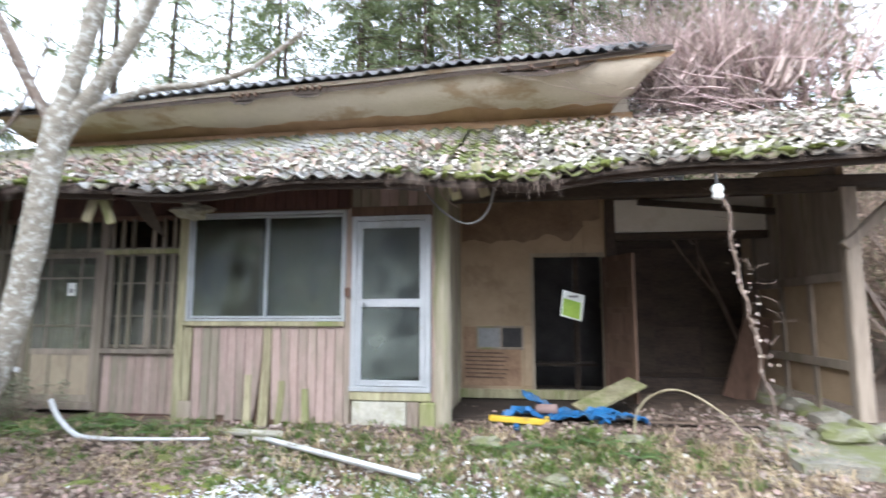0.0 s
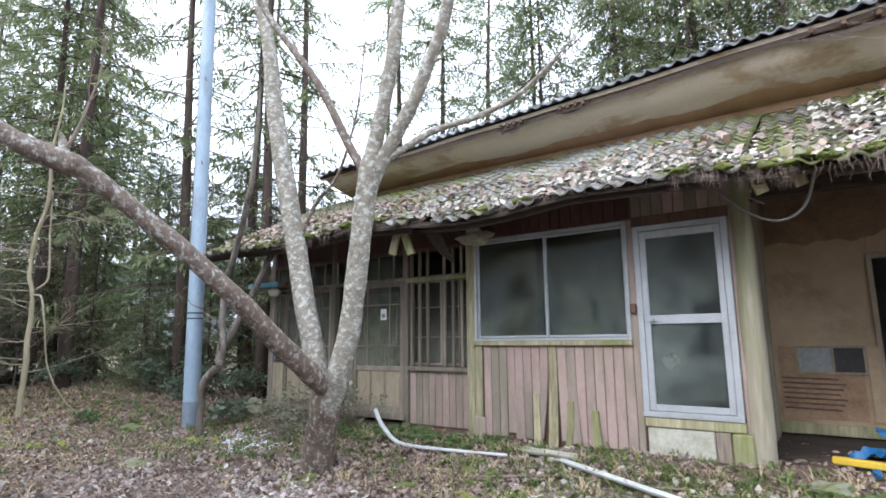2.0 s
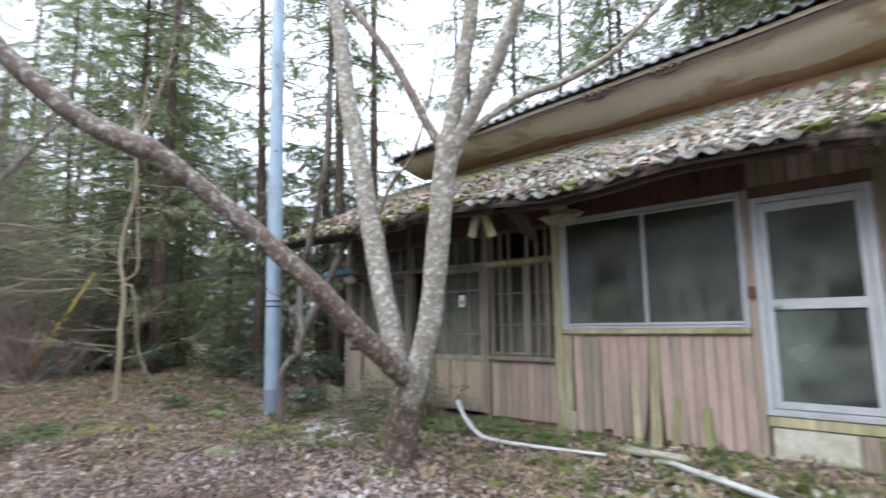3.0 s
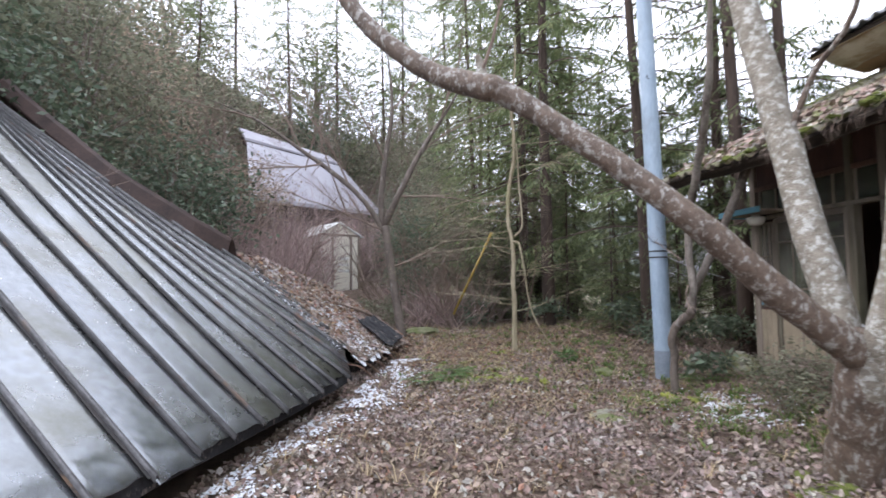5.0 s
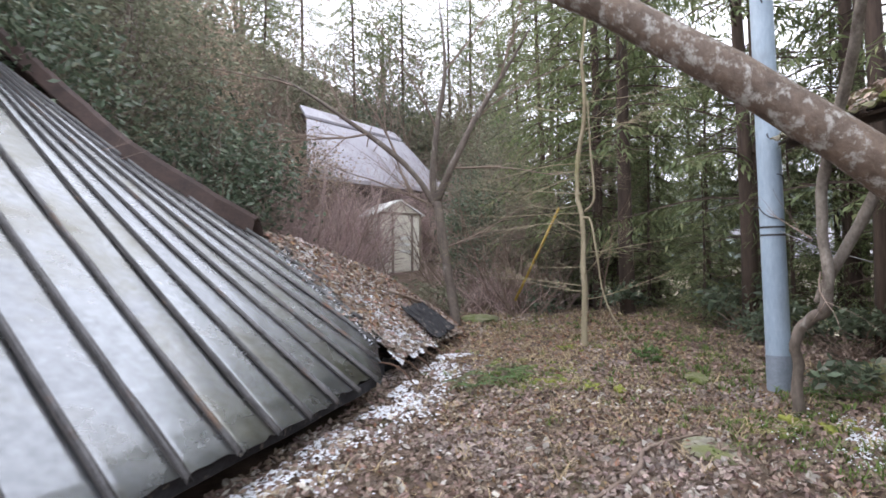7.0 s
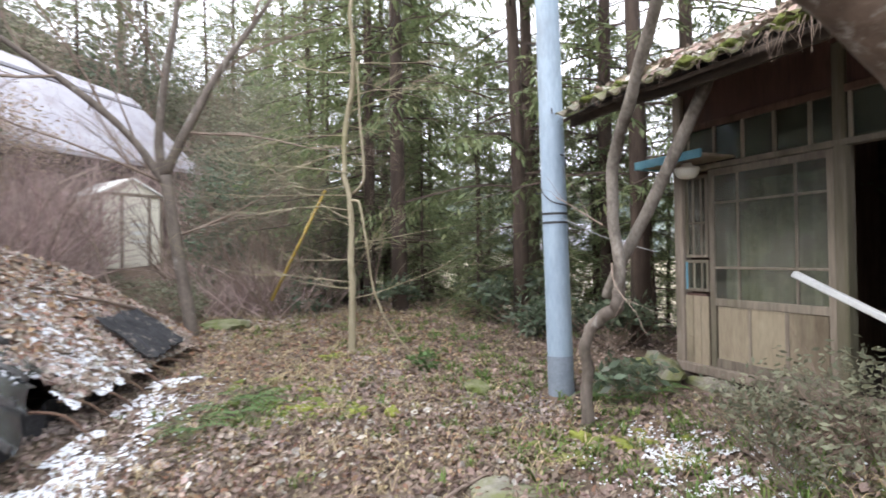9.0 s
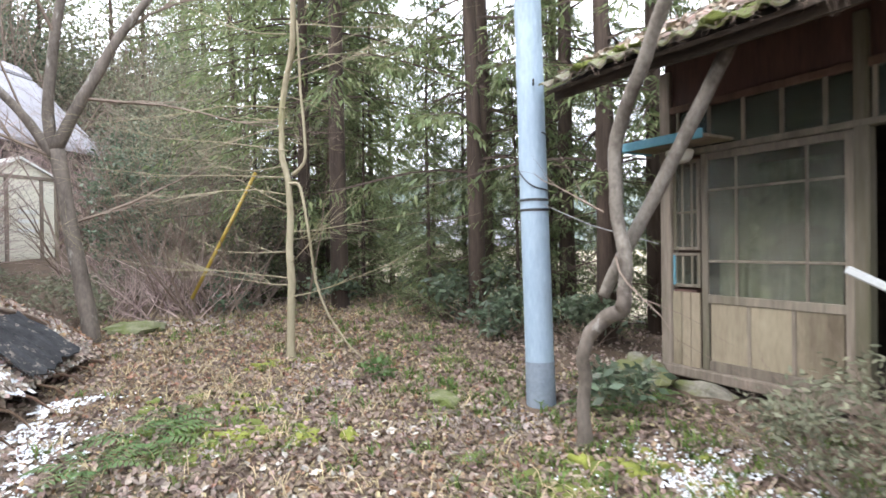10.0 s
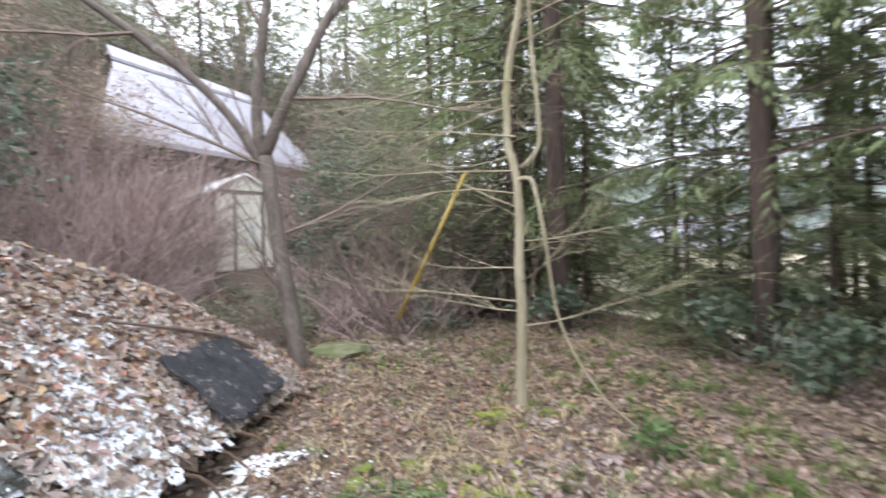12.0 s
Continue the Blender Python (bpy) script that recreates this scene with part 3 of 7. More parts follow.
def scatter_leaves(places, size, rng, curl=0.35, tilt=0.45, long=1.5):
    """Curled leaves at (x, y, z, normal): each a folded blade of four triangles."""
    mb = MB()
    for x, y, z, nr in places:
        s = size * rng.uniform(0.55, 1.35)
        w = s / long
        q = Vector(nr).to_track_quat("Z", "Y").to_matrix().to_4x4()
        m = Matrix.Translation((x, y, z)) @ q @ pose(0, 0, 0, rng.gauss(0, 1) * tilt * 57, rng.gauss(0, 1) * tilt * 57, rng.uniform(0, 360))
        k = s * curl * rng.uniform(-0.6, 1.0)
        mb.add([(0, -s / 2, 0), (w / 2, -s * 0.08, k * 0.5), (0, s * 0.05, 0), (-w / 2, -s * 0.08, k * 0.5), (w * 0.36, s * 0.25, k * 0.7), (0, s / 2, k), (-w * 0.36, s * 0.25, k * 0.7)],
               [(0, 1, 4, 2), (2, 4, 5), (0, 2, 6, 3), (2, 5, 6)], m)
    return mb


# ---- the ground: one sheet to the horizon ----
def land(x, y):
    h = 0.02 + 0.26 * sst(4.0, 5.7, y) * sst(-8.5, -6.0, x) + 0.16 * sst(3.6, 5.6, y) * sst(-6.0, -8.5, x) if y < 6 else 0.0
    if y >= 6:
        h = 0.28 * sst(-8.5, -6.0, x) + 0.18 * (1 - sst(-8.5, -6.0, x))
    h += 0.36 * (1 - sst(-14.0, -7.5, x))
    h += 1.5 * (1 - sst(-26.0, -15.0, x)) * (1 - sst(3.0, 7.0, y))
    h -= 1.5 * (1 - sst(-13.5, -10.0, x)) * sst(6.0, 10.0, y) * (1 - sst(20.0, 30.0, y))
    hill = max(0.0, -3.5 - y) * 0.55 * (1 - sst(-6.0, -2.0, x))
    h += min(hill, 16.0)
    back = max(0.0, y - 13.0) * 0.42 * sst(-16.0, -6.0, x)
    h += min(back, 12.0)
    west = max(0.0, -30.0 - x) * 0.5 * (1 - sst(6.0, 22.0, y))
    h += min(west, 18.0)
    near = 1 - sst(9.0, 25.0, math.hypot(x + 4, y - 3))
    h += near * (0.05 * noise.noise(Vector((x * 0.9, y * 0.9, 0))) + 0.02 * noise.noise(Vector((x * 3.1, y * 3.1, 5))))
    h += (1 - near) * 0.5 * noise.noise(Vector((x * 0.15, y * 0.15, 2)))
    return h


def axis(lo, hi, fine, far):
    a, s = [], fine
    v = lo
    while v < hi:
        a.append(v)
        v += fine
    a.append(hi)
    step, left, right = fine, [lo], [hi]
    while left[-1] > -far:
        step *= 1.35
        left.append(left[-1] - step)
        right.append(right[-1] + step)
    return left[:0:-1] + a + right[1:]


gx, gy = axis(-14, 4, 0.18, 600), axis(-2, 8, 0.18, 600)
gm = MB()
gm.v = [(x, y, land(x, y)) for y in gy for x in gx]
nx = len(gx)
gm.f = [(j * nx + i, j * nx + i + 1, (j + 1) * nx + i + 1, (j + 1) * nx + i) for j in range(len(gy) - 1) for i in range(nx - 1)]
ground = solo("ground", gm, M["ground"], "brown soil yard under leaf litter and moss", "ground", "structure", smooth=True)


# ---- the farmhouse ----
house = thing("farmhouse", "abandoned timber farmhouse with pink boarding and mossy tiled roofs", "house")
FY, LY, RY = 5.80, 6.00, 7.60  # kitchen front, old front, recessed entrance wall


def beam(name, x0, x1, y0, y1, z0, z1, mat, parent=None, label="", ch=0.006):
    return part(name, MB().box(x0, x1, y0, y1, z0, z1, ch), M[mat], parent or house, label)


# kitchen bay: backing wall round the window and the door
kit = MB()
kit.box(-3.84, -1.90, FY + 0.03, FY + 0.11, 0.15, 1.34)
kit.box(-3.84, -0.86, FY + 0.03, FY + 0.11, 2.66, 3.05)
kit.box(-1.92, -1.84, FY + 0.03, FY + 0.11, 0.15, 2.66)
kit.box(-0.955, -0.86, FY + 0.03, FY + 0.11, 0.15, 2.66)
kit.box(-1.84, -0.955, FY + 0.03, FY + 0.11, 0.15, 0.60)
kit.box(-1.86, -0.94, FY + 0.0, FY + 0.03, 2.556, 2.664)
kit.box(-3.84, -1.88, FY + 0.0, FY + 0.03, 2.642, 2.664)
kit.box(-0.93, -0.86, FY + 0.11, RY, 0.15, 3.4)
kit.box(-3.93, -3.86, FY + 0.11, RY + 0.3, 0.15, 3.4)
kwall = part("kitchen_wall", kit, M["brownwood"], house, "boarded kitchen wall, lower boards warped and split")
rng = random.Random(5)


def board(x, w, z0, z1, mat, parent, y=FY, bend=0.0, twist=0.0, short=0.0, name="siding_board"):
    """One vertical board, warped outwards at its foot by bend and sideways by twist."""
    mb, n = MB(), 7
    L, R = [], []
    z0 += short
    for i in range(n + 1):
        t = i / n
        k = (1 - t) ** 2
        z = z0 + (z1 - z0) * t
        L.append((x - w / 2 + twist * k, y + 0.026 - bend * k, z))
        R.append((x + w / 2 + twist * k * (1.6 if bend else 1), y + 0.026 - bend * k * 0.6, z))
    vs = []
    for a, b in zip(L, R):
        vs += [a, (a[0] + 0.004, a[1] - 0.014, a[2]), (b[0] - 0.004, b[1] - 0.014, b[2]), b]
    fs = []
    for i in range(n):
        o = i * 4
        fs += [(o + k, o + k + 1, o + k + 5, o + k + 4) for k in range(3)]
        fs.append((o + 3, o, o + 4, o + 7))
    fs += [(3, 2, 1, 0), (n * 4, n * 4 + 1, n * 4 + 2, n * 4 + 3)]
    mb.add(vs, fs)
    return part(name, mb, M[mat], parent)


nb = 17
for i in range(nb):
    x = -3.72 + (i + 0.5) * (1.80 / nb)
    bend, tw, sh = {3: (0.03, 0.02, 0.05), 4: (0.05, 0.015, 0.0), 7: (0.04, -0.05, 0.02), 8: (0.09, 0.0, -0.08), 9: (0.05, 0.04, 0.03), 10: (0.05, 0.03, 0)}.get(i, (0, 0, 0))
    board(x, 1.80 / nb - 0.004, 0.28 + rng.uniform(0, 0.03), 1.335, "mosswood" if i == 8 else "pink", kwall, bend=bend, twist=tw, short=sh)
board(-1.885, 0.07, 0.28, 2.66, "pink", kwall)
for i in range(9):
    board(-1.86 + (i + 0.5) * 0.108, 0.104, 2.665, 2.98, "pink", kwall)
for i in range(15):
    board(-3.80 + (i + 0.5) * 0.127, 0.124, 2.665, 2.98, "redwood", kwall)
board(-0.905, 0.09, 0.28, 2.66, "pink", kwall)
for i in range(15):
    w = 1.72 / 15
    ob = board(0, w - 0.005, 0.22 + rng.uniform(0, 0.06), 3.2, "greywood" if i % 4 else "mosswood", kwall, y=0, bend=rng.choice((0, 0, 0.015)), name="side_board")
    ob.matrix_basis = Matrix.Translation((-0.833, FY + 0.1 + (i + 0.5) * w, 0)) @ pose(0, 0, 0, 0, 0, 90)
for x, z1, tw in ((-3.02, 0.80, 0.02), (-2.62, 0.74, -0.02), (-2.35, 0.66, 0.03)):
    board(x, 0.075, 0.24, z1, "mosswood", kwall, y=FY - 0.03, bend=0.07, twist=tw, name="loose_slat")
part("corner_post", limb(MB(), [(-0.84, FY + 0.07, 0.15, 0.105), (-0.835, FY + 0.06, 0.9, 0.1), (-0.845, FY + 0.06, 1.8, 0.098), (-0.84, FY + 0.06, 2.6, 0.09), (-0.84, FY + 0.06, 3.02, 0.088)], 5, 18, 0.01, 41), M["postwood"], house, "pale weathered round corner post streaked with moss", smooth=True)
part("corner_post", MB().box(-3.95, -3.835, FY - 0.012, FY + 0.10, 0.2, 2.98, 0.012), M["mosswood"], house, "greenish weathered corner post")
part("corner_board", MB().box(-3.83, -3.735, FY - 0.008, FY + 0.02, 0.25, 1.33, 0.006), M["mosswood"], house)
part("corner_board", MB().box(-3.86, -3.70, FY - 0.02, FY + 0.02, 0.16, 0.5, 0.006), M["greywood"], house)
# under the door: stone-coloured step boards
part("door_step", MB().box(-1.84, -0.95, FY - 0.03, FY + 0.03, 0.55, 0.648, 0.01), M["mosswood"], house, "pale mossy board under the door")
part("door_step", MB().box(-1.82, -1.22, FY - 0.015, FY + 0.03, 0.18, 0.545, 0.01), M["concrete"], house)
part("door_step", MB().box(-1.21, -1.08, FY - 0.02, FY + 0.03, 0.18, 0.545, 0.01), M["greywood"], house)
part("door_step", MB().box(-1.07, -0.90, FY - 0.06, FY + 0.03, 0.22, 0.545, 0.012), M["mosswood"], house)


def sash(parent, name, x0, x1, y, z0, z1, w, d, mat, bars_x=(), bars_z=(), pane="glass", bar=0.018):
    """A framed leaf with glass: stiles, rails, glazing bars and a pane between each."""
    fr = MB()
    fr.box(x0, x0 + w, y, y + d, z0, z1), fr.box(x1 - w, x1, y, y + d, z0, z1)
    fr.box(x0 + w, x1 - w, y, y + d, z1 - w, z1), fr.box(x0 + w, x1 - w, y, y + d, z0, z0 + w)
    ob = part(name, fr, M[mat], parent)
    xs, zs = [x0 + w, *bars_x, x1 - w], [z0 + w, *bars_z, z1 - w]
    for b in bars_x:
        part("glazing_bar", MB().box(b - bar / 2, b + bar / 2, y + 0.004, y + d - 0.004, z0 + w, z1 - w, 0.003), M[mat], ob)
    for b in bars_z:
        part("glazing_bar", MB().box(x0 + w, x1 - w, y + 0.006, y + d - 0.006, b - bar / 2, b + bar / 2, 0.003), M[mat], ob)
    for a, b in zip(xs, xs[1:]):
        for c, e in zip(zs, zs[1:]):
            g = part("pane", MB().box(a, b, y + d * 0.42, y + d * 0.42 + 0.004, c, e, 0.0005), M[pane], ob)
            g.visible_shadow = False
    return ob


# kitchen window
win = part("window_1", MB().box(-3.84, -1.92, FY - 0.03, FY + 0.1, 1.335, 1.39, 0.008), M["mosswood"], house, "wooden sill under the sliding window")
fr = MB()
fr.box(-3.83, -3.795, FY - 0.012, FY + 0.09, 1.39, 2.64), fr.box(-1.955, -1.92, FY - 0.012, FY + 0.09, 1.39, 2.64)
fr.box(-3.795, -1.955, FY - 0.012, FY + 0.09, 2.605, 2.64), fr.box(-3.795, -1.955, FY - 0.012, FY + 0.09, 1.392, 1.42)
part("window_frame", fr, M["alu"], win, "pale aluminium frame")
sash(house, "window_sash", -3.79, -2.86, FY + 0.015, 1.425, 2.60, 0.026, 0.025, "alu", pane="glass")
sash(house, "window_sash", -2.885, -1.96, FY + 0.045, 1.425, 2.60, 0.026, 0.025, "alu", pane="glass")
part("window_reveal", MB().box(-3.86, -3.825, FY - 0.02, FY + 0.02, 1.3, 2.66, 0.005), M["mosswood"], house)
# aluminium door
door = part("kitchen_door", MB().box(-1.845, -1.785, FY - 0.02, FY + 0.08, 0.65, 2.555).box(-1.015, -0.955, FY - 0.02, FY + 0.08, 0.65, 2.555)
            .box(-1.785, -1.015, FY - 0.02, FY + 0.08, 2.50, 2.555).box(-1.845, -0.955, FY - 0.045, FY + 0.08, 0.648, 0.70), M["alu"], house, "pale aluminium door frame")
lf = MB()
lf.box(-1.782, -1.725, FY - 0.01, FY + 0.03, 0.705, 2.495), lf.box(-1.075, -1.018, FY - 0.01, FY + 0.03, 0.705, 2.495)
lf.box(-1.725, -1.075, FY - 0.01, FY + 0.03, 2.42, 2.495), lf.box(-1.725, -1.075, FY - 0.01, FY + 0.03, 1.545, 1.635), lf.box(-1.725, -1.075, FY - 0.01, FY + 0.03, 0.705, 0.765)
part("door_leaf", lf, M["alu"], door)
for a, b in ((0.765, 1.545), (1.635, 2.42)):
    part("pane", MB().box(-1.725, -1.075, FY + 0.01, FY + 0.014, a, b, 0.0005), M["frosted"], door, "dusty figured glass").visible_shadow = False
kn = MB()
kn.tube([(-1.70, FY - 0.012, 1.59), (-1.70, FY - 0.05, 1.59)], [0.02, 0.016], 12), kn.tube([(-1.70, FY - 0.05, 1.59), (-1.70, FY - 0.078, 1.59)], [0.026, 0.024], 14)
kn.box(-1.75, -1.64, FY - 0.018, FY - 0.008, 1.57, 1.61)
part("door_knob", kn, M["alu"], door, "chrome knob")
part("door_bell", MB().box(-1.915, -1.855, FY - 0.04, FY + 0.012, 1.66, 1.76, 0.012).tube([(-1.885, FY - 0.036, 1.71), (-1.885, FY - 0.05, 1.71)], [0.017, 0.014], 10), M["brownwood"], house, "small brown bell box")

# old front to the west: lattice window, glazed doors, corner bay
ow = MB()
ow.box(-5.10, -3.93, LY + 0.05, LY + 0.12, 0.15, 1.02)
ow.box(-8.1, -3.93, LY + 0.03, LY + 0.1, 2.66, 3.2)
ow.box(-8.1, -7.80, LY + 0.03, LY + 0.1, 0.3, 1.08)
part("front_wall", ow, M["redwood"], house, "dark boarded old front wall")
for i in range(10):
    board(-5.05 + (i + 0.5) * 0.109, 0.106, 0.3, 1.02, "pink", house, y=LY + 0.02)
for x0, x1 in ((-5.16, -5.06), (-6.22, -6.12), (-8.13, -8.02), (-6.62, -6.53)):
    part("post", MB().box(x0, x1, LY - 0.01, LY + 0.1, 0.2, 3.0, 0.008), M["shadewood"], house)
part("lintel", MB().box(-8.1, -3.95, LY - 0.012, LY + 0.08, 2.235, 2.285, 0.006), M["shadewood"], house)
part("lintel", MB().box(-8.1, -3.95, LY - 0.005, LY + 0.08, 2.62, 2.68, 0.006), M["brownwood"], house)
lat = part("lattice_window", MB().box(-5.06, -3.95, LY - 0.02, LY + 0.06, 1.0, 1.06, 0.006), M["shadewood"], house, "weathered wooden lattice window with broken glass")
for i in range(8):
    x = -4.98 + i * 0.14
    if i in (3,):
        continue
    part("lattice_bar", MB().box(x - 0.021, x + 0.021, LY - 0.03, LY + 0.005, 1.06, 2.64, 0.004), M["shadewood"], lat)
part("lattice_rail", MB().box(-5.06, -3.93, LY - 0.045, LY - 0.0, 2.2, 2.26, 0.005), M["mosswood"], lat)
for i, x in enumerate((-5.03, -4.5)):
    sash(lat, "lattice_sash", x, x + 0.52, LY + 0.05, 1.07, 2.22, 0.035, 0.025, "shadewood", (x + 0.26,), (1.45, 1.85), "oldglass")
bl = MB()
for i in range(7):
    bl.box(-4.5, -3.99, LY + 0.10, LY + 0.112, 1.08 + i * 0.065, 1.135 + i * 0.065, 0.003)
part("inner_slats", bl, M["shadewood"], lat)


def glazed_door(x0, x1, y, label, note=False):
    d = part("sliding_door", MB().box(x0 + 0.05, x1 - 0.05, y + 0.002, y + 0.033, 0.98, 1.05), M["shadewood"], house, label)
    for a, b in ((x0, x0 + 0.06), (x1 - 0.06, x1)):
        part("stile", MB().box(a, b, y, y + 0.035, 0.42, 2.23), M["shadewood"], d)
    for a, b in ((2.17, 2.23), (0.42, 0.5)):
        part("rail", MB().box(x0 + 0.06, x1 - 0.06, y, y + 0.035, a, b), M["shadewood"], d)
    n = 3
    w = x1 - x0 - 0.12
    for i in range(n):
        a, b = x0 + 0.06 + w * i / n, x0 + 0.06 + w * (i + 1) / n
        part("door_panel", MB().box(a + 0.012, b - 0.012, y + 0.012, y + 0.022, 0.5, 0.98, 0.003), M["door_panel"], d)
        if i:
            part("muntin", MB().box(a - 0.014, a + 0.014, y + 0.003, y + 0.03, 0.5, 0.98, 0.003), M["shadewood"], d)
    cols = [x0 + 0.06, x0 + 0.06 + w * 0.24, x0 + 0.06 + w * 0.76, x1 - 0.06]
    rows = [1.05, 1.33, 1.92, 2.17]
    for a in cols[1:-1]:
        part("glazing_bar", MB().box(a - 0.010, a + 0.010, y + 0.004, y + 0.03, 1.05, 2.17, 0.003), M["shadewood"], d)
    for z in rows[1:-1]:
        part("glazing_bar", MB().box(x0 + 0.06, x1 - 0.06, y + 0.006, y + 0.028, z - 0.010, z + 0.010, 0.003), M["shadewood"], d)
    for a, b in zip(cols, cols[1:]):
        for c, e in zip(rows, rows[1:]):
            part("pane", MB().box(a, b, y + 0.015, y + 0.018, c, e, 0.0005), M["oldglass"], d).visible_shadow = False
    part("curtain", MB().grid(lambda u, v: (x0 + 0.1 + (w - 0.1) * u, y + 0.10 + 0.02 * math.sin(u * 38), 1.0 + 1.1 * v), 60, 2, (0, 0.004, 0)), M["curtain"], d, "grey-green faded curtain behind the glass")
    if note:
        part("paper_note", MB().box(-5.585, -5.475, y - 0.002, y + 0.002, 1.70, 1.86, 0.0005), M["paper"], d, "small white paper note stuck to the glass")
        part("note_print", MB().box(-5.56, -5.50, y - 0.004, y - 0.0022, 1.735, 1.79, 0.0003), M["screen"], d)
    return d


glazed_door(-6.12, -5.16, LY + 0.01, "grey glazed sliding door with a paper note", True)
glazed_door(-7.74, -6.62, LY + 0.01, "grey panelled sliding door with dusty glass")
part("door_sill", MB().box(-8.1, -5.1, LY - 0.04, LY + 0.12, 0.33, 0.42, 0.01), M["shadewood"], house)
tr = part("transom", MB().box(-8.0, -5.16, LY + 0.05, LY + 0.06, 2.29, 2.31), M["shadewood"], house, "small dark panes above the doors")
for i in range(10):
    x = -7.95 + i * 0.29
    part("transom_bar", MB().box(x - 0.014, x + 0.014, LY, LY + 0.03, 2.285, 2.62, 0.003), M["shadewood"], tr)
    part("pane", MB().box(x + 0.014, x + 0.276, LY + 0.018, LY + 0.021, 2.29, 2.62, 0.0005), M["glass"], tr).visible_shadow = False
# corner bay
bay = sash(house, "bay_window", -8.02, -7.76, LY + 0.02, 1.42, 2.2, 0.03, 0.03, "shadewood", (-7.93, -7.84), (1.75,), "oldglass")
sash(house, "bay_window", -8.02, -7.76, LY + 0.02, 1.1, 1.40, 0.03, 0.03, "shadewood", (-7.93, -7.84), (), "glass")
part("bay_trim", MB().box(-8.015, -7.995, LY + 0.01, LY + 0.03, 1.12, 1.38, 0.003), M["blue"], house)
for i in range(3):
    part("bay_board", MB().box(-8.02 + i * 0.09, -7.935 + i * 0.09, LY + 0.005, LY + 0.025, 0.36, 1.06, 0.004), M["door_panel"], house)
aw = part("awning", MB().box(-8.22, -7.45, 5.62, LY + 0.02, 2.30, 2.325, 0.004), M["greywood"], house, "flat awning board with blue painted edges")
part("awning_edge", MB().box(-8.235, -7.45, 5.60, 5.622, 2.285, 2.36, 0.004), M["blue"], aw)
part("awning_edge", MB().box(-8.24, -8.218, 5.60, LY, 2.285, 2.36, 0.004), M["blue"], aw)
lamp = MB()
prof = [(2.295, 0.045), (2.27, 0.05), (2.255, 0.105), (2.235, 0.112), (2.19, 0.098), (2.16, 0.07), (2.15, 0.02)]
lamp.tube([(-7.80, 5.82, z) for z, r in prof], [r for z, r in prof], 20)
part("porch_lamp", lamp, M["lampglass"], house, "round opal glass porch lamp", smooth=True)
st = MB().lump((-8.22, 5.86, 0.28), (0.3, 0.24, 0.17), 3, rough=0.3, n=3)
part("foundation_stone", st, M["stone"], house, "pale foundation stone at the corner")
part("foundation_stone", MB().lump((-7.7, 5.98, 0.22), (0.28, 0.1, 0.1), 5, rough=0.25, n=3), M["stone"], house)
part("foundation_stone", MB().lump((-6.9, 5.98, 0.22), (0.3, 0.1, 0.1), 8, rough=0.25, n=3), M["stone"], house)
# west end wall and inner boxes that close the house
# near-black sheet added behind the panes, painting the unlit inside
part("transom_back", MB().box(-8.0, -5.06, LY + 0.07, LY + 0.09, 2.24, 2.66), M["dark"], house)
part("end_wall", MB().box(-8.1, -8.02, LY + 0.1, 8.3, 0.2, 3.25), M["brownwood"], house)
part("end_wall", MB().box(-7.6, -7.52, 7.62, 11.9, 0.2, 4.5), M["brownwood"], house)
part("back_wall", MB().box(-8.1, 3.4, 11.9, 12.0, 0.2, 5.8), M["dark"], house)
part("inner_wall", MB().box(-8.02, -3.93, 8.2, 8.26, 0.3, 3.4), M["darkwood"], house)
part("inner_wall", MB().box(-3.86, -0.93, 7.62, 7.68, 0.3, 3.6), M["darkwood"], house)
part("inner_floor", MB().box(-8.0, 3.2, LY + 0.2, 11.9, 0.2, 0.32), M["darkwood"], house)
part("kitchen_floor", MB().box(-3.84, -0.94, FY + 0.12, RY, 0.32, 0.55), M["darkwood"], house)

# recessed entrance wall
rw = MB()
rw.box(-0.85, 0.14, RY, RY + 0.1, 0.45, 3.5)
rw.box(0.14, 1.10, RY, RY + 0.1, 2.28, 3.5)
rw.box(1.10, 1.26, RY, RY + 0.1, 0.45, 3.5)
part("entrance_wall", rw, M["ochre"], house, "ochre plaster wall, lower part fallen off")
part("bare_patch", MB().box(-0.80, -0.02, RY - 0.012, RY - 0.002, 0.5, 1.30, 0.004), M["mud"], house, "bare mud and lath where plaster fell off")
part("soot_stain", MB().grid(lambda u, v: (-0.82 + 1.9 * u, RY - 0.008, 3.45 - (0.98 + 0.22 * noise.noise(Vector((u * 4, 0, 2))) + 0.03 * noise.noise(Vector((u * 17, 3, 2))) - 0.3 * sst(0.75, 0.9, u)) * v), 48, 3, (0, 0.006, 0)), M["brown_plaster"], house, "darker brown patch with a ragged lower edge on the upper wall")
part("pale_patch", MB().box(0.85, 1.10, RY - 0.012, RY - 0.002, 2.30, 2.74, 0.005), M["ochre"], house)
for i in range(7):
    part("lath", MB().tube([(-0.78, RY - 0.02, 0.62 + i * 0.055), (-0.25 + 0.03 * (i % 3), RY - 0.018, 0.61 + i * 0.055)], [0.011, 0.010], 6), M["brownwood"], house)
vent = part("vent", MB().box(-0.63, 0.02, RY - 0.04, RY - 0.01, 1.28, 1.31).box(-0.63, 0.02, RY - 0.04, RY - 0.01, 0.99, 1.02).box(-0.63, -0.60, RY - 0.04, RY - 0.01, 1.02, 1.28)
            .box(-0.01, 0.02, RY - 0.04, RY - 0.01, 1.02, 1.28).box(-0.30, -0.27, RY - 0.04, RY - 0.01, 1.02, 1.28), M["greywood"], house, "small two-pane vent window")
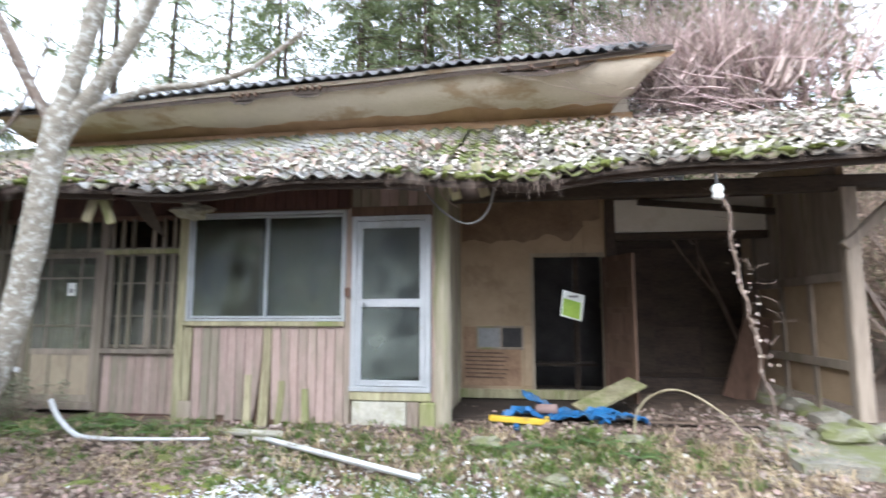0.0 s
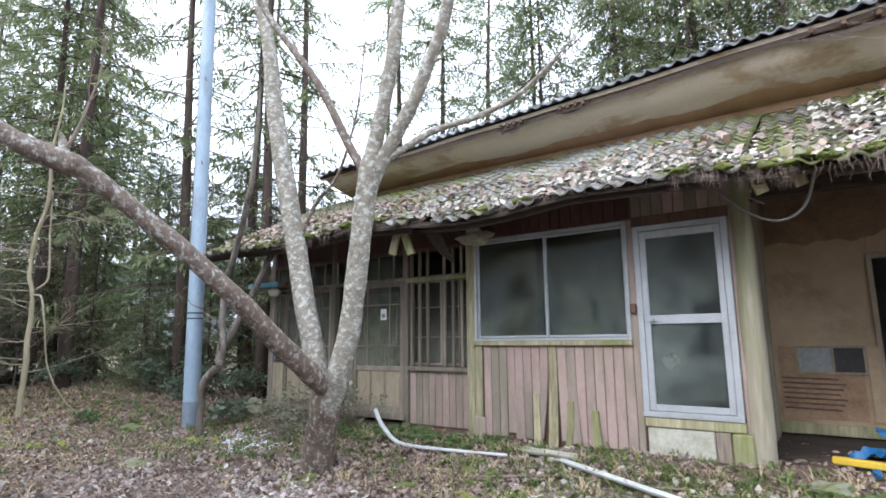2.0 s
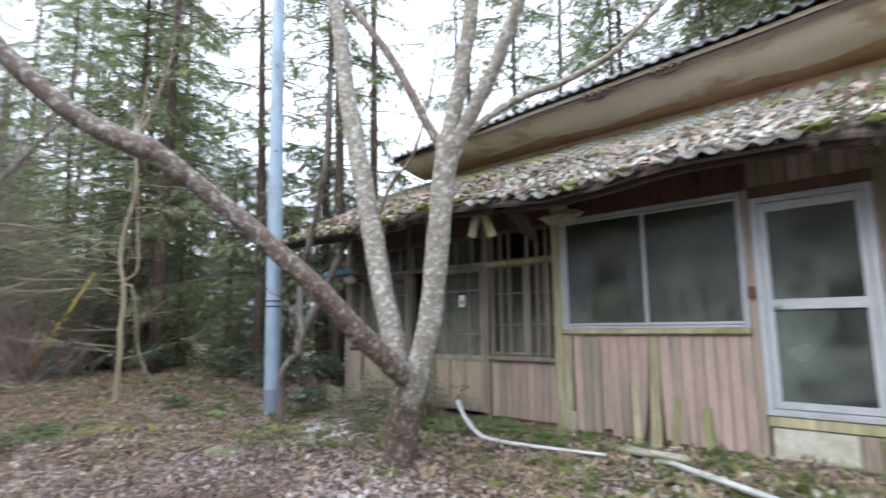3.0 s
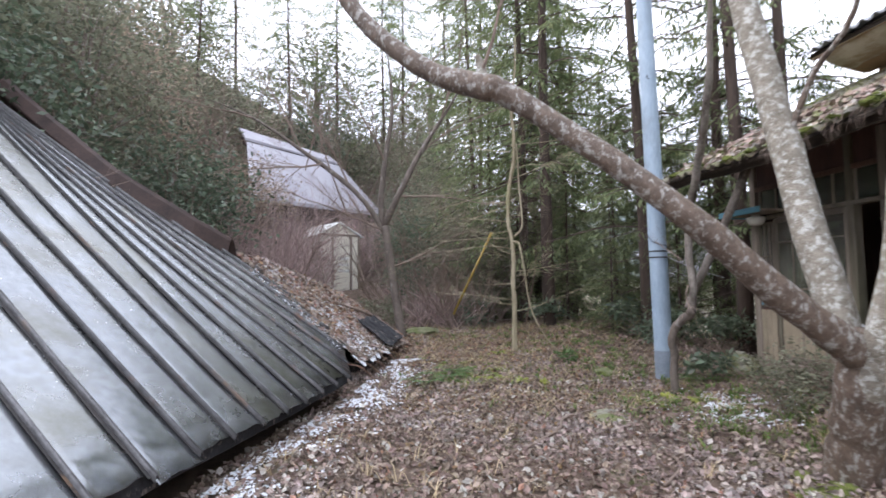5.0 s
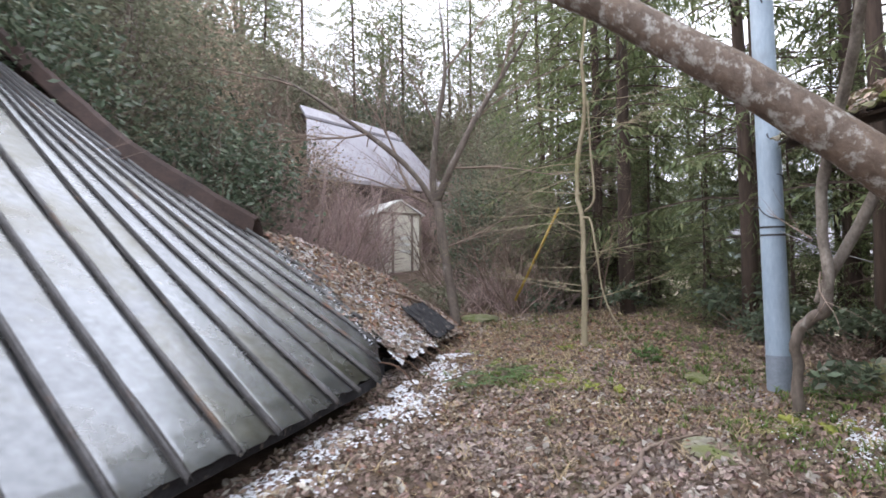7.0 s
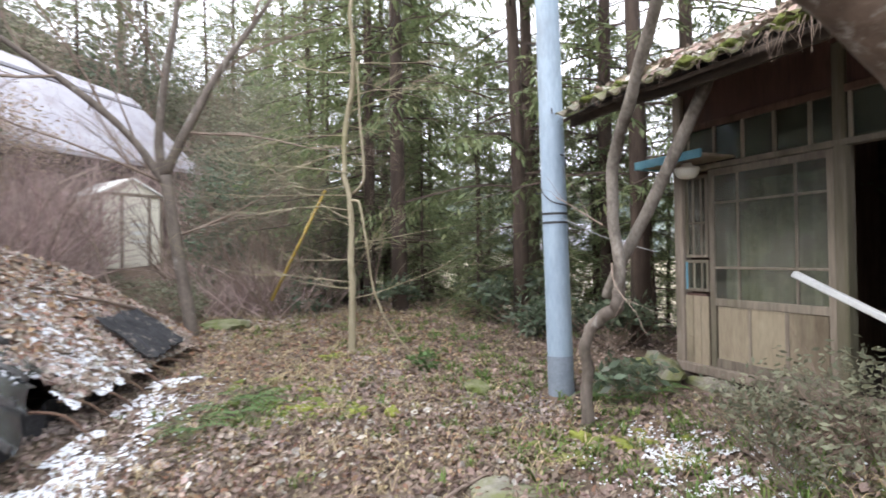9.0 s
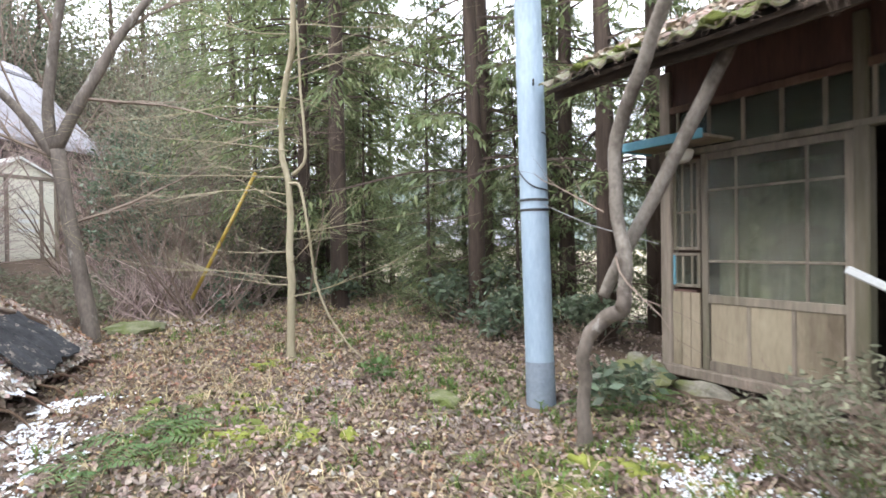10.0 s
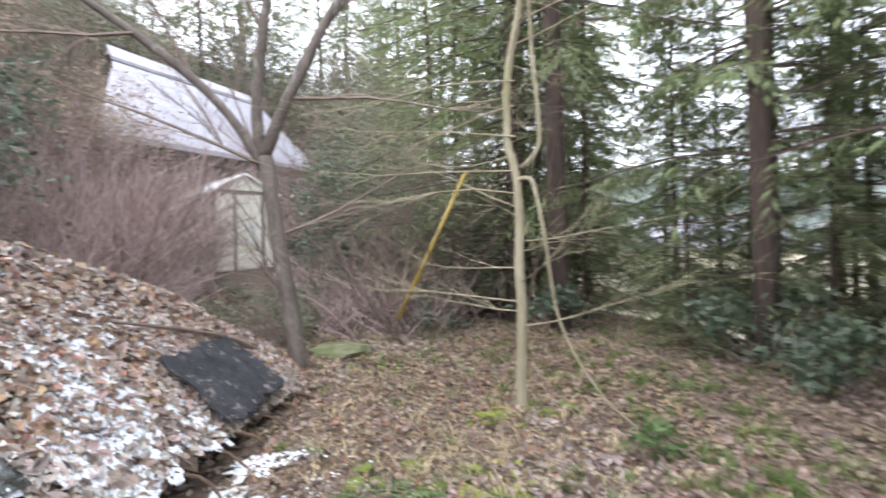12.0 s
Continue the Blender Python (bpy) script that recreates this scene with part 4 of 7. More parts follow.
part("pane", MB().box(-0.60, -0.30, RY - 0.025, RY - 0.018, 1.02, 1.28, 0.001), M["screen"], vent)
# right pane near-black, the room's shade painted in
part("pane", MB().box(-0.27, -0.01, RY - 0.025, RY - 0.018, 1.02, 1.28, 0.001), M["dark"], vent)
part("vent_post", MB().box(0.02, 0.13, RY - 0.03, RY - 0.002, 0.5, 1.3, 0.006), M["ochre"], house)
ef = MB()
ef.box(0.12, 0.17, RY - 0.03, RY + 0.1, 0.45, 2.28), ef.box(0.12, 1.12, RY - 0.03, RY + 0.1, 2.25, 2.30), ef.box(1.07, 1.12, RY - 0.03, RY + 0.1, 0.45, 2.25)
part("door_frame", ef, M["door_panel"], house)
part("sill_beam", MB().box(-0.85, 1.2, RY - 0.06, RY + 0.08, 0.34, 0.46, 0.01), M["mosswood"], house)
leaf = thing("plank_door", "open brown panelled wooden door, ajar outward", "door", (1.09, RY - 0.03, 0.46))
leaf.rotation_euler = (0, 0, radians(-66))
part("stile", MB().box(0, 0.07, -0.02, 0.02, 0, 1.76), M["brownwood"], leaf), part("stile", MB().box(0.62, 0.69, -0.02, 0.02, -0.06, 1.76), M["brownwood"], leaf)
for z in (0.0, 0.34, 0.68, 1.02, 1.36, 1.69):
    part("rail", MB().box(0.07, 0.62, -0.018, 0.018, z, z + 0.07), M["brownwood"], leaf)
for z in (0.07, 0.41, 0.75, 1.09, 1.43):
    part("panel", MB().box(0.07, 0.62, -0.008, 0.008, z, z + 0.27), M["brownwood"], leaf)
leaf.parent = house
# room behind the entrance door; a near-black partition paints its shade
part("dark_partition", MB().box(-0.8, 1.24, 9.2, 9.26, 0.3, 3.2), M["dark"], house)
part("dark_post", MB().box(0.75, 0.83, 8.3, 8.38, 0.3, 3.0), M["darkwood"], house)
part("dark_shelf", MB().box(0.16, 1.06, 8.2, 8.6, 0.72, 0.76), M["darkwood"], house)

# the open bay east of it
part("bay_post", MB().box(1.14, 1.27, RY - 0.05, RY + 0.1, 0.4, 3.5, 0.01), M["darkwood"], house)
part("plaster_band", MB().box(1.27, 3.2, RY + 0.01, RY + 0.07, 2.56, 3.02), M["white"], house, "white plaster band over the opening")
part("lintel", MB().box(1.27, 3.2, RY - 0.03, RY + 0.09, 2.46, 2.56, 0.008), M["darkwood"], house)
part("lintel", MB().box(1.27, 3.2, RY - 0.03, RY + 0.09, 3.02, 3.12, 0.008), M["darkwood"], house)
part("brace", MB().box(-0.9, 0.9, -0.04, 0.04, -0.04, 0.04, 0.008, pose(2.45, RY - 0.15, 2.86, 0, 6, 0)), M["darkwood"], house)
# brown doors given dark timber, so the bay's shade sits in the colour
bp = part("inner_door", MB().box(1.3, 2.62, 8.55, 8.60, 0.5, 2.5), M["darkwood"], house, "closed brown panelled inner doors, coloured darker for the bay's shade")
for i in range(2):
    for z0, z1 in ((0.62, 1.28), (1.36, 2.1), (2.16, 2.44)):
        part("panel", MB().box(1.38 + i * 0.63, 1.93 + i * 0.63, 8.535, 8.552, z0, z1, 0.006), M["darkwood"], bp)
# board added to close the bright gap over the inner doors
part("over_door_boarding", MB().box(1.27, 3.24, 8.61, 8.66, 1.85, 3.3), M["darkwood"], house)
part("inner_sill", MB().box(1.27, 3.2, 8.4, 8.6, 0.3, 0.55), M["darkwood"], house)
part("inner_wall", MB().box(2.62, 3.24, 8.7, 8.76, 0.3, 1.9), M["darkwood"], house)
part("leaning_board", MB().box(-0.2, 0.2, -0.015, 0.015, 0, 1.15, 0.004, pose(2.85, 8.0, 0.33, 10, 14, 0)), M["brownwood"], house)
rwl = part("east_wall", MB().box(3.27, 3.33, 6.05, 11.9, 0.55, 3.4), M["ochre"], house, "timber-framed plaster wall, weathered")
for y in (6.75, 7.45, 8.2):
    part("stud", MB().box(3.235, 3.265, y - 0.05, y + 0.05, 0.4, 3.0, 0.006), M["greywood"], rwl)
for z in (0.95, 1.85):
    part("rail", MB().box(3.23, 3.268, 6.05, 8.6, z - 0.05, z + 0.05, 0.006), M["greywood"], rwl)
for y0, y1 in ((6.06, 6.7), (6.8, 7.4), (7.5, 8.15)):
    part("upper_boarding", MB().box(3.25, 3.269, y0, y1, 1.9, 3.0, 0.004), M["greywood"], rwl)
part("corner_post", MB().box(3.22, 3.37, 5.92, 6.06, 0.42, 2.75, 0.012), M["greywood"], house, "grey weathered corner post on a stone")
part("post_stone", MB().lump((3.3, 5.98, 0.27), (0.26, 0.24, 0.17), 11, rough=0.25, n=3), M["stone"], house)
for i, x in enumerate((3.2, 3.25, 3.3, 3.2)):
    part("footing_stone", MB().lump((x, 6.45 + i * 0.42, 0.34), (0.2, 0.22, 0.13), 20 + i, rough=0.3, n=2), M["stone"], house)
part("knee_brace", MB().box(-0.55, 0.55, -0.05, 0.05, -0.05, 0.05, 0.01, pose(3.62, 5.95, 2.5, 0, -42, 0)), M["greywood"], house)
part("earth_floor", MB().box(1.27, 3.25, 6.2, 8.5, 0.2, 0.33, 0.02), M["ground"], house, "bare earth floor of the open bay")
# dark timber beam along the house eave
part("eave_beam", MB().box(-0.85, 3.9, 5.95, 6.08, 2.72, 2.88, 0.012), M["darkwood"], house)


# ---- lower roof ----
def sag(x):
    """How far the tired eave hangs down."""
    return -0.10 * math.exp(-((x - 0.1) / 0.8) ** 2) - 0.05 * math.exp(-((x + 3.0) / 0.8) ** 2) + 0.05 * noise.noise(Vector((x * 0.7, 3, 0))) + 0.06 * sst(-1, 3, x)


def low_roof(x, s):
    """A point on the lower roof: x along the house, s metres (plan) up from the eave."""
    e = 4.74 + (0.10 if -0.72 < x < -0.25 else 0)
    k = 1 - min(1, s / 2.8)
    return Vector((x, e + s, 2.76 + 0.5 * s + sag(x) * k + 0.025 * noise.noise(Vector((x * 1.3, s * 1.3, 1)))))


lr = part("lower_roof", MB().grid(lambda u, v: low_roof(-8.28 + 12.6 * u, 0.06 + 2.85 * v) - Vector((0, 0, 0.07)), 60, 8, (0, 0, -0.03)), M["darkwood"], house, "mossy grey pantile roof strewn with debris")
rf = random.Random(9)
for i in range(30):
    x = -8.15 + i * 0.42
    a, b = low_roof(x, 0.12), low_roof(x, 2.7)
    d = MB()
    ang = math.degrees(math.atan2(b.z - a.z, b.y - a.y))
    d.box(-0.03, 0.03, 0, (b - a).length, -0.16, -0.105, 0.005, Matrix.Translation(a) @ pose(0, 0, 0, ang, 0, 0))
    part("rafter", d, M["darkwood"], house)
part("fascia", MB().grid(lambda u, v: low_roof(-8.28 + 4.2 * u, 0.14) - Vector((0, 0, 0.09 + 0.09 * v)), 20, 1, (0, 0.03, 0)), M["darkwood"], house)
part("fascia", MB().grid(lambda u, v: low_roof(-3.95 + 3.1 * u, 0.14) - Vector((0, 0, 0.09 + 0.09 * v)), 20, 1, (0, 0.03, 0)), M["darkwood"], house)
part("fascia", MB().grid(lambda u, v: low_roof(-0.1 + 4.3 * u, 0.14) - Vector((0, 0, 0.09 + 0.09 * v)), 20, 1, (0, 0.03, 0)), M["darkwood"], house)
part("soffit_boards", MB().grid(lambda u, v: low_roof(-8.2 + 4.3 * u, 0.2 + 1.5 * v) - Vector((0, 0, 0.17)), 16, 2, (0, 0, -0.012)), M["redwood"], house)


def pantile(name, lift=0.0):
    """One S-shaped clay tile with a thick front lip; x across, y up the slope."""
    w, ln, n = 0.186, 0.225, 8
    pr = []
    for i in range(n + 1):
        t = i / n
        z = 0.025 * math.cos(2 * math.pi * (t - 0.12)) * (1 if t < 0.62 else 0.75) + 0.008 * (t > 0.9)
        pr.append((-w / 2 + w * t, z))
    vs = [(x, 0, z + 0.024 + lift) for x, z in pr] + [(x, ln, z + 0.004) for x, z in pr] + [(x, 0.0, z + 0.008 + lift) for x, z in pr]
    k = n + 1
    fs = [(i, i + 1, k + i + 1, k + i) for i in range(n)] + [(2 * k + i, 2 * k + i + 1, i + 1, i) for i in range(n)]
    me = bpy.data.meshes.new(name)
    me.from_pydata(vs, [], fs)
    return me, vs, fs


tile_me, tv, tf = pantile("roof_tile")
tile_me.materials.append(M["tile"])
rest, count = MB(), 0
tiles = []
slope = math.degrees(math.atan(0.5))
for c in range(70):
    for r in range(17):
        x, s = -8.2 + c * 0.177, r * 0.165
        if r == 0 and rf.random() < 0.12 or (-0.75 < x < -0.25 and r == 0):
            continue
        if x > 1.9 and r > 12:
            continue
        p = low_roof(x, s)
        calm = 1.6 if x > 0.2 else (1.0 if r < 4 else 0.4)
        m = Matrix.Translation(p - Vector((0, 0, 0.03))) @ pose(0, 0, 0, slope + rf.gauss(0, 2.5) * calm, rf.gauss(0, 3) * calm, rf.gauss(0, 3.5) * calm)
        if rf.random() < (0.14 if x > 0.2 else 0.05 if r < 5 else 0.01):
            m = m @ pose(0, rf.uniform(-0.1, 0.05), 0.02, rf.uniform(-12, 8), rf.uniform(-8, 8), rf.uniform(-25, 25))
        tiles.append((x, r, m))
near_tiles = [t for t in tiles if -4.4 < t[0] < 2.6]
LATE = []  # tile objects are linked at the end of the file
LATE += [("roof_tile", tile_me, m, lr) for x, r, m in near_tiles[:300]]
for x, r, m in [t for t in tiles if not -4.4 < t[0] < 2.6] + near_tiles[300:]:
    rest.add(tv, tf, m)
part("roof_tile_field", rest, M["tile_moss"], lr, kind="stuff")

# ---- upper wall and roof ----
part("upper_wall", MB().box(-7.5, 1.5, 7.52, 7.62, 3.9, 4.85), M["cream"], house, "cream plaster upper wall, streaked and flaking")
part("upper_band", MB().grid(lambda u, v: (-7.55 + 9.1 * u, 7.50 - 0.02 * v, 4.10 + 0.12 * v), 30, 1, (0, 0.03, 0)), M["tan"], house)


def up_eave(x):
    return 4.42 + 0.035 * (x + 7.75) + 0.03 * noise.noise(Vector((x * 0.6, 8, 0))) - 0.0


def coved(u, v):
    """The plastered cove from the wall out to the eave."""
    x = -7.7 + (8.85 + 0.8 * v + 0.1 * noise.noise(Vector((v * 7, 1, 0)))) * u
    a = v * math.pi / 2
    y = 7.5 - 0.70 * math.sin(a) ** 1.0
    z = 4.20 + (up_eave(x) - 0.03 - 4.20) * (1 - math.cos(a)) ** 0.75
    return (x, y, z)


part("plaster_cove", MB().grid(coved, 40, 8, (0, 0.02, 0.03)), M["cream"], house, "curved cream plaster under the eave", smooth=True)
def flaked(lo, hi, seed):
    """A ragged strip of the cove where the finish coat has gone."""
    def fn(u, v):
        x = -7.7 + 9.2 * u
        k = 0.12 * noise.noise(Vector((x * 0.9, seed, 0))) + 0.05 * noise.noise(Vector((x * 4, seed, 3)))
        a, b = (lo, hi + k) if lo < 0.3 else (lo + k, hi)
        p = Vector(coved(u, a + (b - a) * v))
        return p + Vector((0, -0.006, -0.006))
    return fn


part("flaked_strip", MB().grid(flaked(0.93, 1.0, 3), 120, 4, (0, 0.004, 0.004)), M["tan"], house, "tan undercoat where cream plaster flaked")
part("flaked_strip", MB().grid(flaked(0.02, 0.24, 8), 120, 4, (0, 0.004, 0.004)), M["tan"], house, "tan undercoat where cream plaster flaked")
ur = part("upper_roof", MB().grid(lambda u, v: (-7.8 + 9.72 * u, 6.74 + 3.6 * v, up_eave(-7.8 + 9.72 * u) + 0.03 + 1.85 * v - 0.12 * math.sin(u * 3.1)), 30, 6, (0, 0, -0.06)), M["darkwood"], house, "sagging dark grey tiled upper roof")
part("upper_roof_back", MB().grid(lambda u, v: (-7.8 + 9.5 * u, 10.3 + 2.4 * v, up_eave(-7.8 + 9.5 * u) + 1.86 - 1.4 * v), 10, 3, (0, 0, -0.06)), M["darkwood"], house)
part("gable_board", MB().grid(lambda u, v: (-7.78, 6.75 + 3.5 * u, 4.36 + 1.8 * u - 0.35 * v * u), 8, 1, (0.05, 0, 0)), M["cream"], house)
part("eave_board", MB().grid(lambda u, v: (-7.8 + 9.4 * u, 6.75, up_eave(-7.8 + 9.4 * u) - 0.05 + 0.055 * v), 30, 1, (0, 0.04, 0)), M["cream"], house, "plastered eave board, flaked and streaked")
for x, w in ((-3.98, 0.5), (-3.05, 0.5), (-0.3, 1.3)):
    hole = MB().grid(lambda u, v: (x + w * u, 6.72 + 0.16 * v, up_eave(x + w * u) - 0.015 - (0.06 + 0.13 * math.sin(math.pi * u) ** 0.5 + 0.03 * noise.noise(Vector((u * 7, v * 3, x)))) * (1 - v)), 14, 3, (0, 0.0, -0.012))
    part("broken_plaster", hole, M["darkwood"], house, "dark hole where eave plaster broke away")
    for k in range(4):
        part("eave_stub", MB().box(x + w * (0.15 + 0.22 * k) - 0.02, x + w * (0.15 + 0.22 * k) + 0.02, 6.7, 6.82, up_eave(x) - 0.1, up_eave(x) - 0.04, 0.006), M["brownwood"], house)
dt_me, dtv, dtf = pantile("upper_tile", 0.018)
dt_me.materials.append(M["tile_dark"])
urest = MB()
for c in range(54):
    for r in range(21):
        x = -7.74 + c * 0.177
        y = 6.66 + r * 0.168
        z = up_eave(x) + 0.03 + (y - 6.74) * 0.514 - 0.12 * math.sin((x + 7.8) / 9.5 * 3.1) * min(1, r / 11)
        if c > 49 and rf.random() < 0.3:
            continue
        m = Matrix.Translation((x, y, z)) @ pose(0, 0, 0, 27 + rf.gauss(0, 2), rf.gauss(0, 2.5), rf.gauss(0, 3))
        if r < 5:
            LATE.append(("roof_tile", dt_me, m, ur))
        else:
            urest.add(dtv, dtf, m)
part("roof_tile_field", urest, M["tile_dark"], ur, kind="stuff")
# curved bracket boards hanging at the broken eave corner
for x, z in ((-4.48, 2.60), (-4.30, 2.58), (-0.62, 2.72), (-0.35, 2.74)):
    part("bracket", MB().box(-0.05, 0.05, -0.02, 0.02, -0.17, 0.17, 0.008, pose(x, 5.05, z, 8, 22 if x < -4.4 else -18, 10)), M["mosswood"], house)
part("pale_block", MB().lump((-3.7, FY - 0.12, 2.66), (0.19, 0.12, 0.1), 17, rough=0.55, n=3), M["concrete"], house, "pale block under the broken eave corner")
part("torn_edge", MB().grid(lambda u, v: (-4.0 + 0.2 * u, 5.0 + 0.3 * v, 2.65 - 0.35 * v * (0.6 + 0.4 * u)), 5, 5, (0.02, 0, 0)), M["darkwood"], house)


# ---- the fallen tin roof beside the path ----
UP = Vector((-0.466, -0.885, 0))  # up its slope, in plan
VERGE = [(-9.05, 1.95), (-8.75, 2.2), (-8.35, 2.55), (-7.66, 3.4), (-7.5, 4.1), (-7.32, 5.0), (-7.0, 6.3), (-1.0, 6.3)]


def eave(x):
    """The lower edge of the fallen roof at x."""
    return Vector((x, 0.56 - 0.28 * (x + 8.06), 0.33 + 0.025 * noise.noise(Vector((x * 1.1, 0, 3)))))


def tin(x, v, lift=0.0):
    """A point of the sheet: x of its eave, v metres (plan) up the slope."""
    p = eave(x) + UP * v
    p.z += 0.715 * v + 0.006 * v * v + lift + 0.02 * noise.noise(Vector((x * 0.5, v * 0.5, 6)))
    return p


def fan(x):
    """How far a sheet leans east for each metre up the slope: the west end has slewed round."""
    return 0.165 * max(0.0, -6.45 - x)


def fanned(x, v, lift=0.0):
    return tin(x + fan(x) * v, v, lift)


def foot(x):
    """Where a sheet comes out of the leaves, up from the eave."""
    return (-9.1 - x) / fan(x) if x < -9.25 else 0.38 * (1 - sst(-9.0, -8.1, x))


def head(x):
    """Where a sheet meets the sloping verge."""
    h = 2.0
    for _ in range(14):
        h = 0.5 * h + 0.5 * lerp_table(x + fan(x) * h, VERGE)
    return h


hut = thing("fallen_tin_roof", "low hut roof of weathered galvanised seam sheets", "roof")
edges = [-10.3 + i * 0.425 for i in range(21)]
rt = random.Random(3)
for a, b in zip(edges, edges[1:]):
    cut, dent = rt.uniform(-0.09, 0.05), rt.uniform(0, 9)

    def sheet(u, v):
        x = a + (b - a) * u
        lo, hi = foot(x) + cut + 0.03 * noise.noise(Vector((x * 9, 0, 1))), head(x)
        w = lo + (max(hi, lo + 0.1) - lo) * v
        return fanned(x, w, 0.010 * math.sin(math.pi * u) + 0.012 * noise.noise(Vector((dent, u * 2, w * 1.6))))
    part("roof_sheet", MB().grid(sheet, 5, 26, (0, 0, -0.006)), M["tin"], hut, smooth=True)
for a in edges:
    lo, hi = foot(a) - 0.03, head(a)
    part("seam_rib", MB().grid(lambda u, v: fanned(a - 0.019 + 0.038 * u, lo + (hi - lo) * v, 0.004 + 0.040 * (1 - abs(2 * u - 1) ** 4)), 8, 24, (0, 0, -0.012)), M["seam"], hut, smooth=True)
    # flat dark strips paint the shadow line on both sides of a rib
    for side in (-1, 1):
        wide = rt.uniform(0.016, 0.034)
        part("dirt_streak", MB().grid(lambda u, v: fanned(a + side * (0.017 + wide * u * (0.55 + 0.9 * abs(noise.noise(Vector((a * 3, v * 9, side)))))), lo + 0.03 + (hi - lo - 0.04) * v, 0.0135 - 0.003 * u), 2, 40, (0, 0, -0.004)), M["rust"], hut)
part("eave_batten", MB().grid(lambda u, v: tin(-8.3 + 6.6 * u, 0.06, -0.03 - 0.11 * v), 30, 1, UP * 0.05), M["black"], hut, "rotten dark batten under the sheet edge")
vg = [(x, v) for x, v in VERGE if v > 2.1 and x < -6.5]


def cap(u, v):
    k = u * (len(vg) - 1)
    i = min(int(k), len(vg) - 2)
    f = k - i
    x, w = vg[i][0] + (vg[i + 1][0] - vg[i][0]) * f, vg[i][1] + (vg[i + 1][1] - vg[i][1]) * f
    return tin(x - 0.14 + 0.24 * v, w, 0.02 + 0.22 * math.sin(math.pi * v) ** 0.6 + 0.015 * noise.noise(Vector((u * 14, 0, 2))))


part("verge_cap", MB().grid(cap, 30, 4, (0, 0, -0.03)), M["rustcap"], hut, "rust-brown capping along the roof edge")
part("rear_slope", MB().grid(lambda u, v: cap(u, 0) + Vector((-0.25 * v, -0.35 * v, -(cap(u, 0).z - 0.1) * v)), 20, 3, (0, -0.05, 0)), M["rustcap"], hut)
part("ridge_back", MB().grid(lambda u, v: tin(-7.0 + 6.0 * u, 6.3) + UP * (2.5 * v) - Vector((0, 0, 2.0 * v)), 8, 2, (0, 0, -0.05)), M["rustcap"], hut)
part("gable_fill", MB().grid(lambda u, v: tin(-1.97, 6.2 * u) - Vector((0, 0, (tin(-1.97, 6.2 * u).z - 0.0) * v)), 6, 2, (0.05, 0, 0)), M["greywood"], hut)
# the west part, sunk and buried in leaves
bur = thing("buried_roof", "sunken roof end buried under leaves and thin snow", "roof")
TOP = [(-12.4, 0.3), (-12.1, 0.8), (-11.6, 1.2), (-11.0, 1.6), (-10.3, 2.0), (-9.2, 2.3), (-8.6, 2.3)]


def buried(x, f, lift=0.0):
    """A point of the leaf bed: x of its eave, f from its foot (0) to its top (1)."""
    v = 0.05 + (lerp_table(x, TOP) - 0.05) * f
    p = tin(x, v, 0.0)
    p.z += -0.035 + 0.045 * noise.noise(Vector((p.x * 1.7, p.y * 1.7, 0))) + lift - 0.10 * (1 - sst(-12.3, -11.2, x))
    return p


part("leaf_bed", MB().grid(lambda u, v: buried(-12.3 + 3.2 * u, v + (1 - v) * (0.03 + 0.06 * noise.noise(Vector((u * 24, 4, 0))))), 60, 26, (0, 0, -0.015)), M["ground"], bur, smooth=True)
part("bed_back", MB().grid(lambda u, v: buried(-12.3 + 3.4 * u, 1.0) + UP * (1.2 * v) - Vector((0, 0, 1.5 * v)), 24, 3, (0, 0, -0.05)), M["ground"], bur, smooth=True)


def black_sheet(u, v):
    x = -10.45 - 0.95 * v - 0.10 * noise.noise(Vector((u * 3, 2, 0)))
    return tin(x, 0.08 + 0.06 * noise.noise(Vector((v * 7, 5, 0))) + 0.6 * u, 0.055 + 0.018 * max(0.0, math.cos(v * 2 * math.pi * 4)) ** 3 + 0.05 * (1 - u) * v)


part("broken_sheet", MB().grid(black_sheet, 5, 48, (0, 0, -0.012)), M["black"], bur, "broken black corrugated sheet edge")
# black strip set back under the leaves, painting the hollow's shade
part("broken_end", MB().grid(lambda u, v: buried(-11.9 + 3.6 * u, 0.06 + 0.04 * noise.noise(Vector((u * 20, v, 0))), -0.10) + UP * (0.22 + 0.1 * noise.noise(Vector((u * 17, 1, 0)))) - Vector((0, 0, 0.34 * v)), 40, 2, UP * 0.03), M["black"], bur)
br = MB()
limb(br, [(-12.4, 1.25, 0.5, 0.018), (-11.9, 0.95, 0.82, 0.025), (-11.3, 0.6, 1.02, 0.02), (-10.8, 0.3, 1.15, 0.01)], 4, 6)
part("fallen_branch", br, M["twig"], bur)
for i in range(9):
    x = -11.6 + i * 0.36
    e = buried(x, 0.03)
    part("splinter", limb(MB(), [(e.x, e.y - 0.1, e.z + 0.02, 0.012), (e.x - 0.08, e.y + 0.12, e.z - 0.05, 0.012), (e.x - 0.15 + 0.05 * (i % 3), e.y + 0.3, e.z - 0.25, 0.006)], 3, 5, 0.02, i), M["brownwood"], bur)


# ---- pole ----
pole = thing("utility_pole", "blue-grey painted utility pole with black bands", "pole", (-8.45, 4.85, 0.08))
part("shaft", MB().tube([(-0.035 * z, 0, z) for z in (0.42, 1.7, 3.4, 6.0, 11.5)], [0.121, 0.119, 0.115, 0.108, 0.095], 24, False), M["pole"], pole, smooth=True)
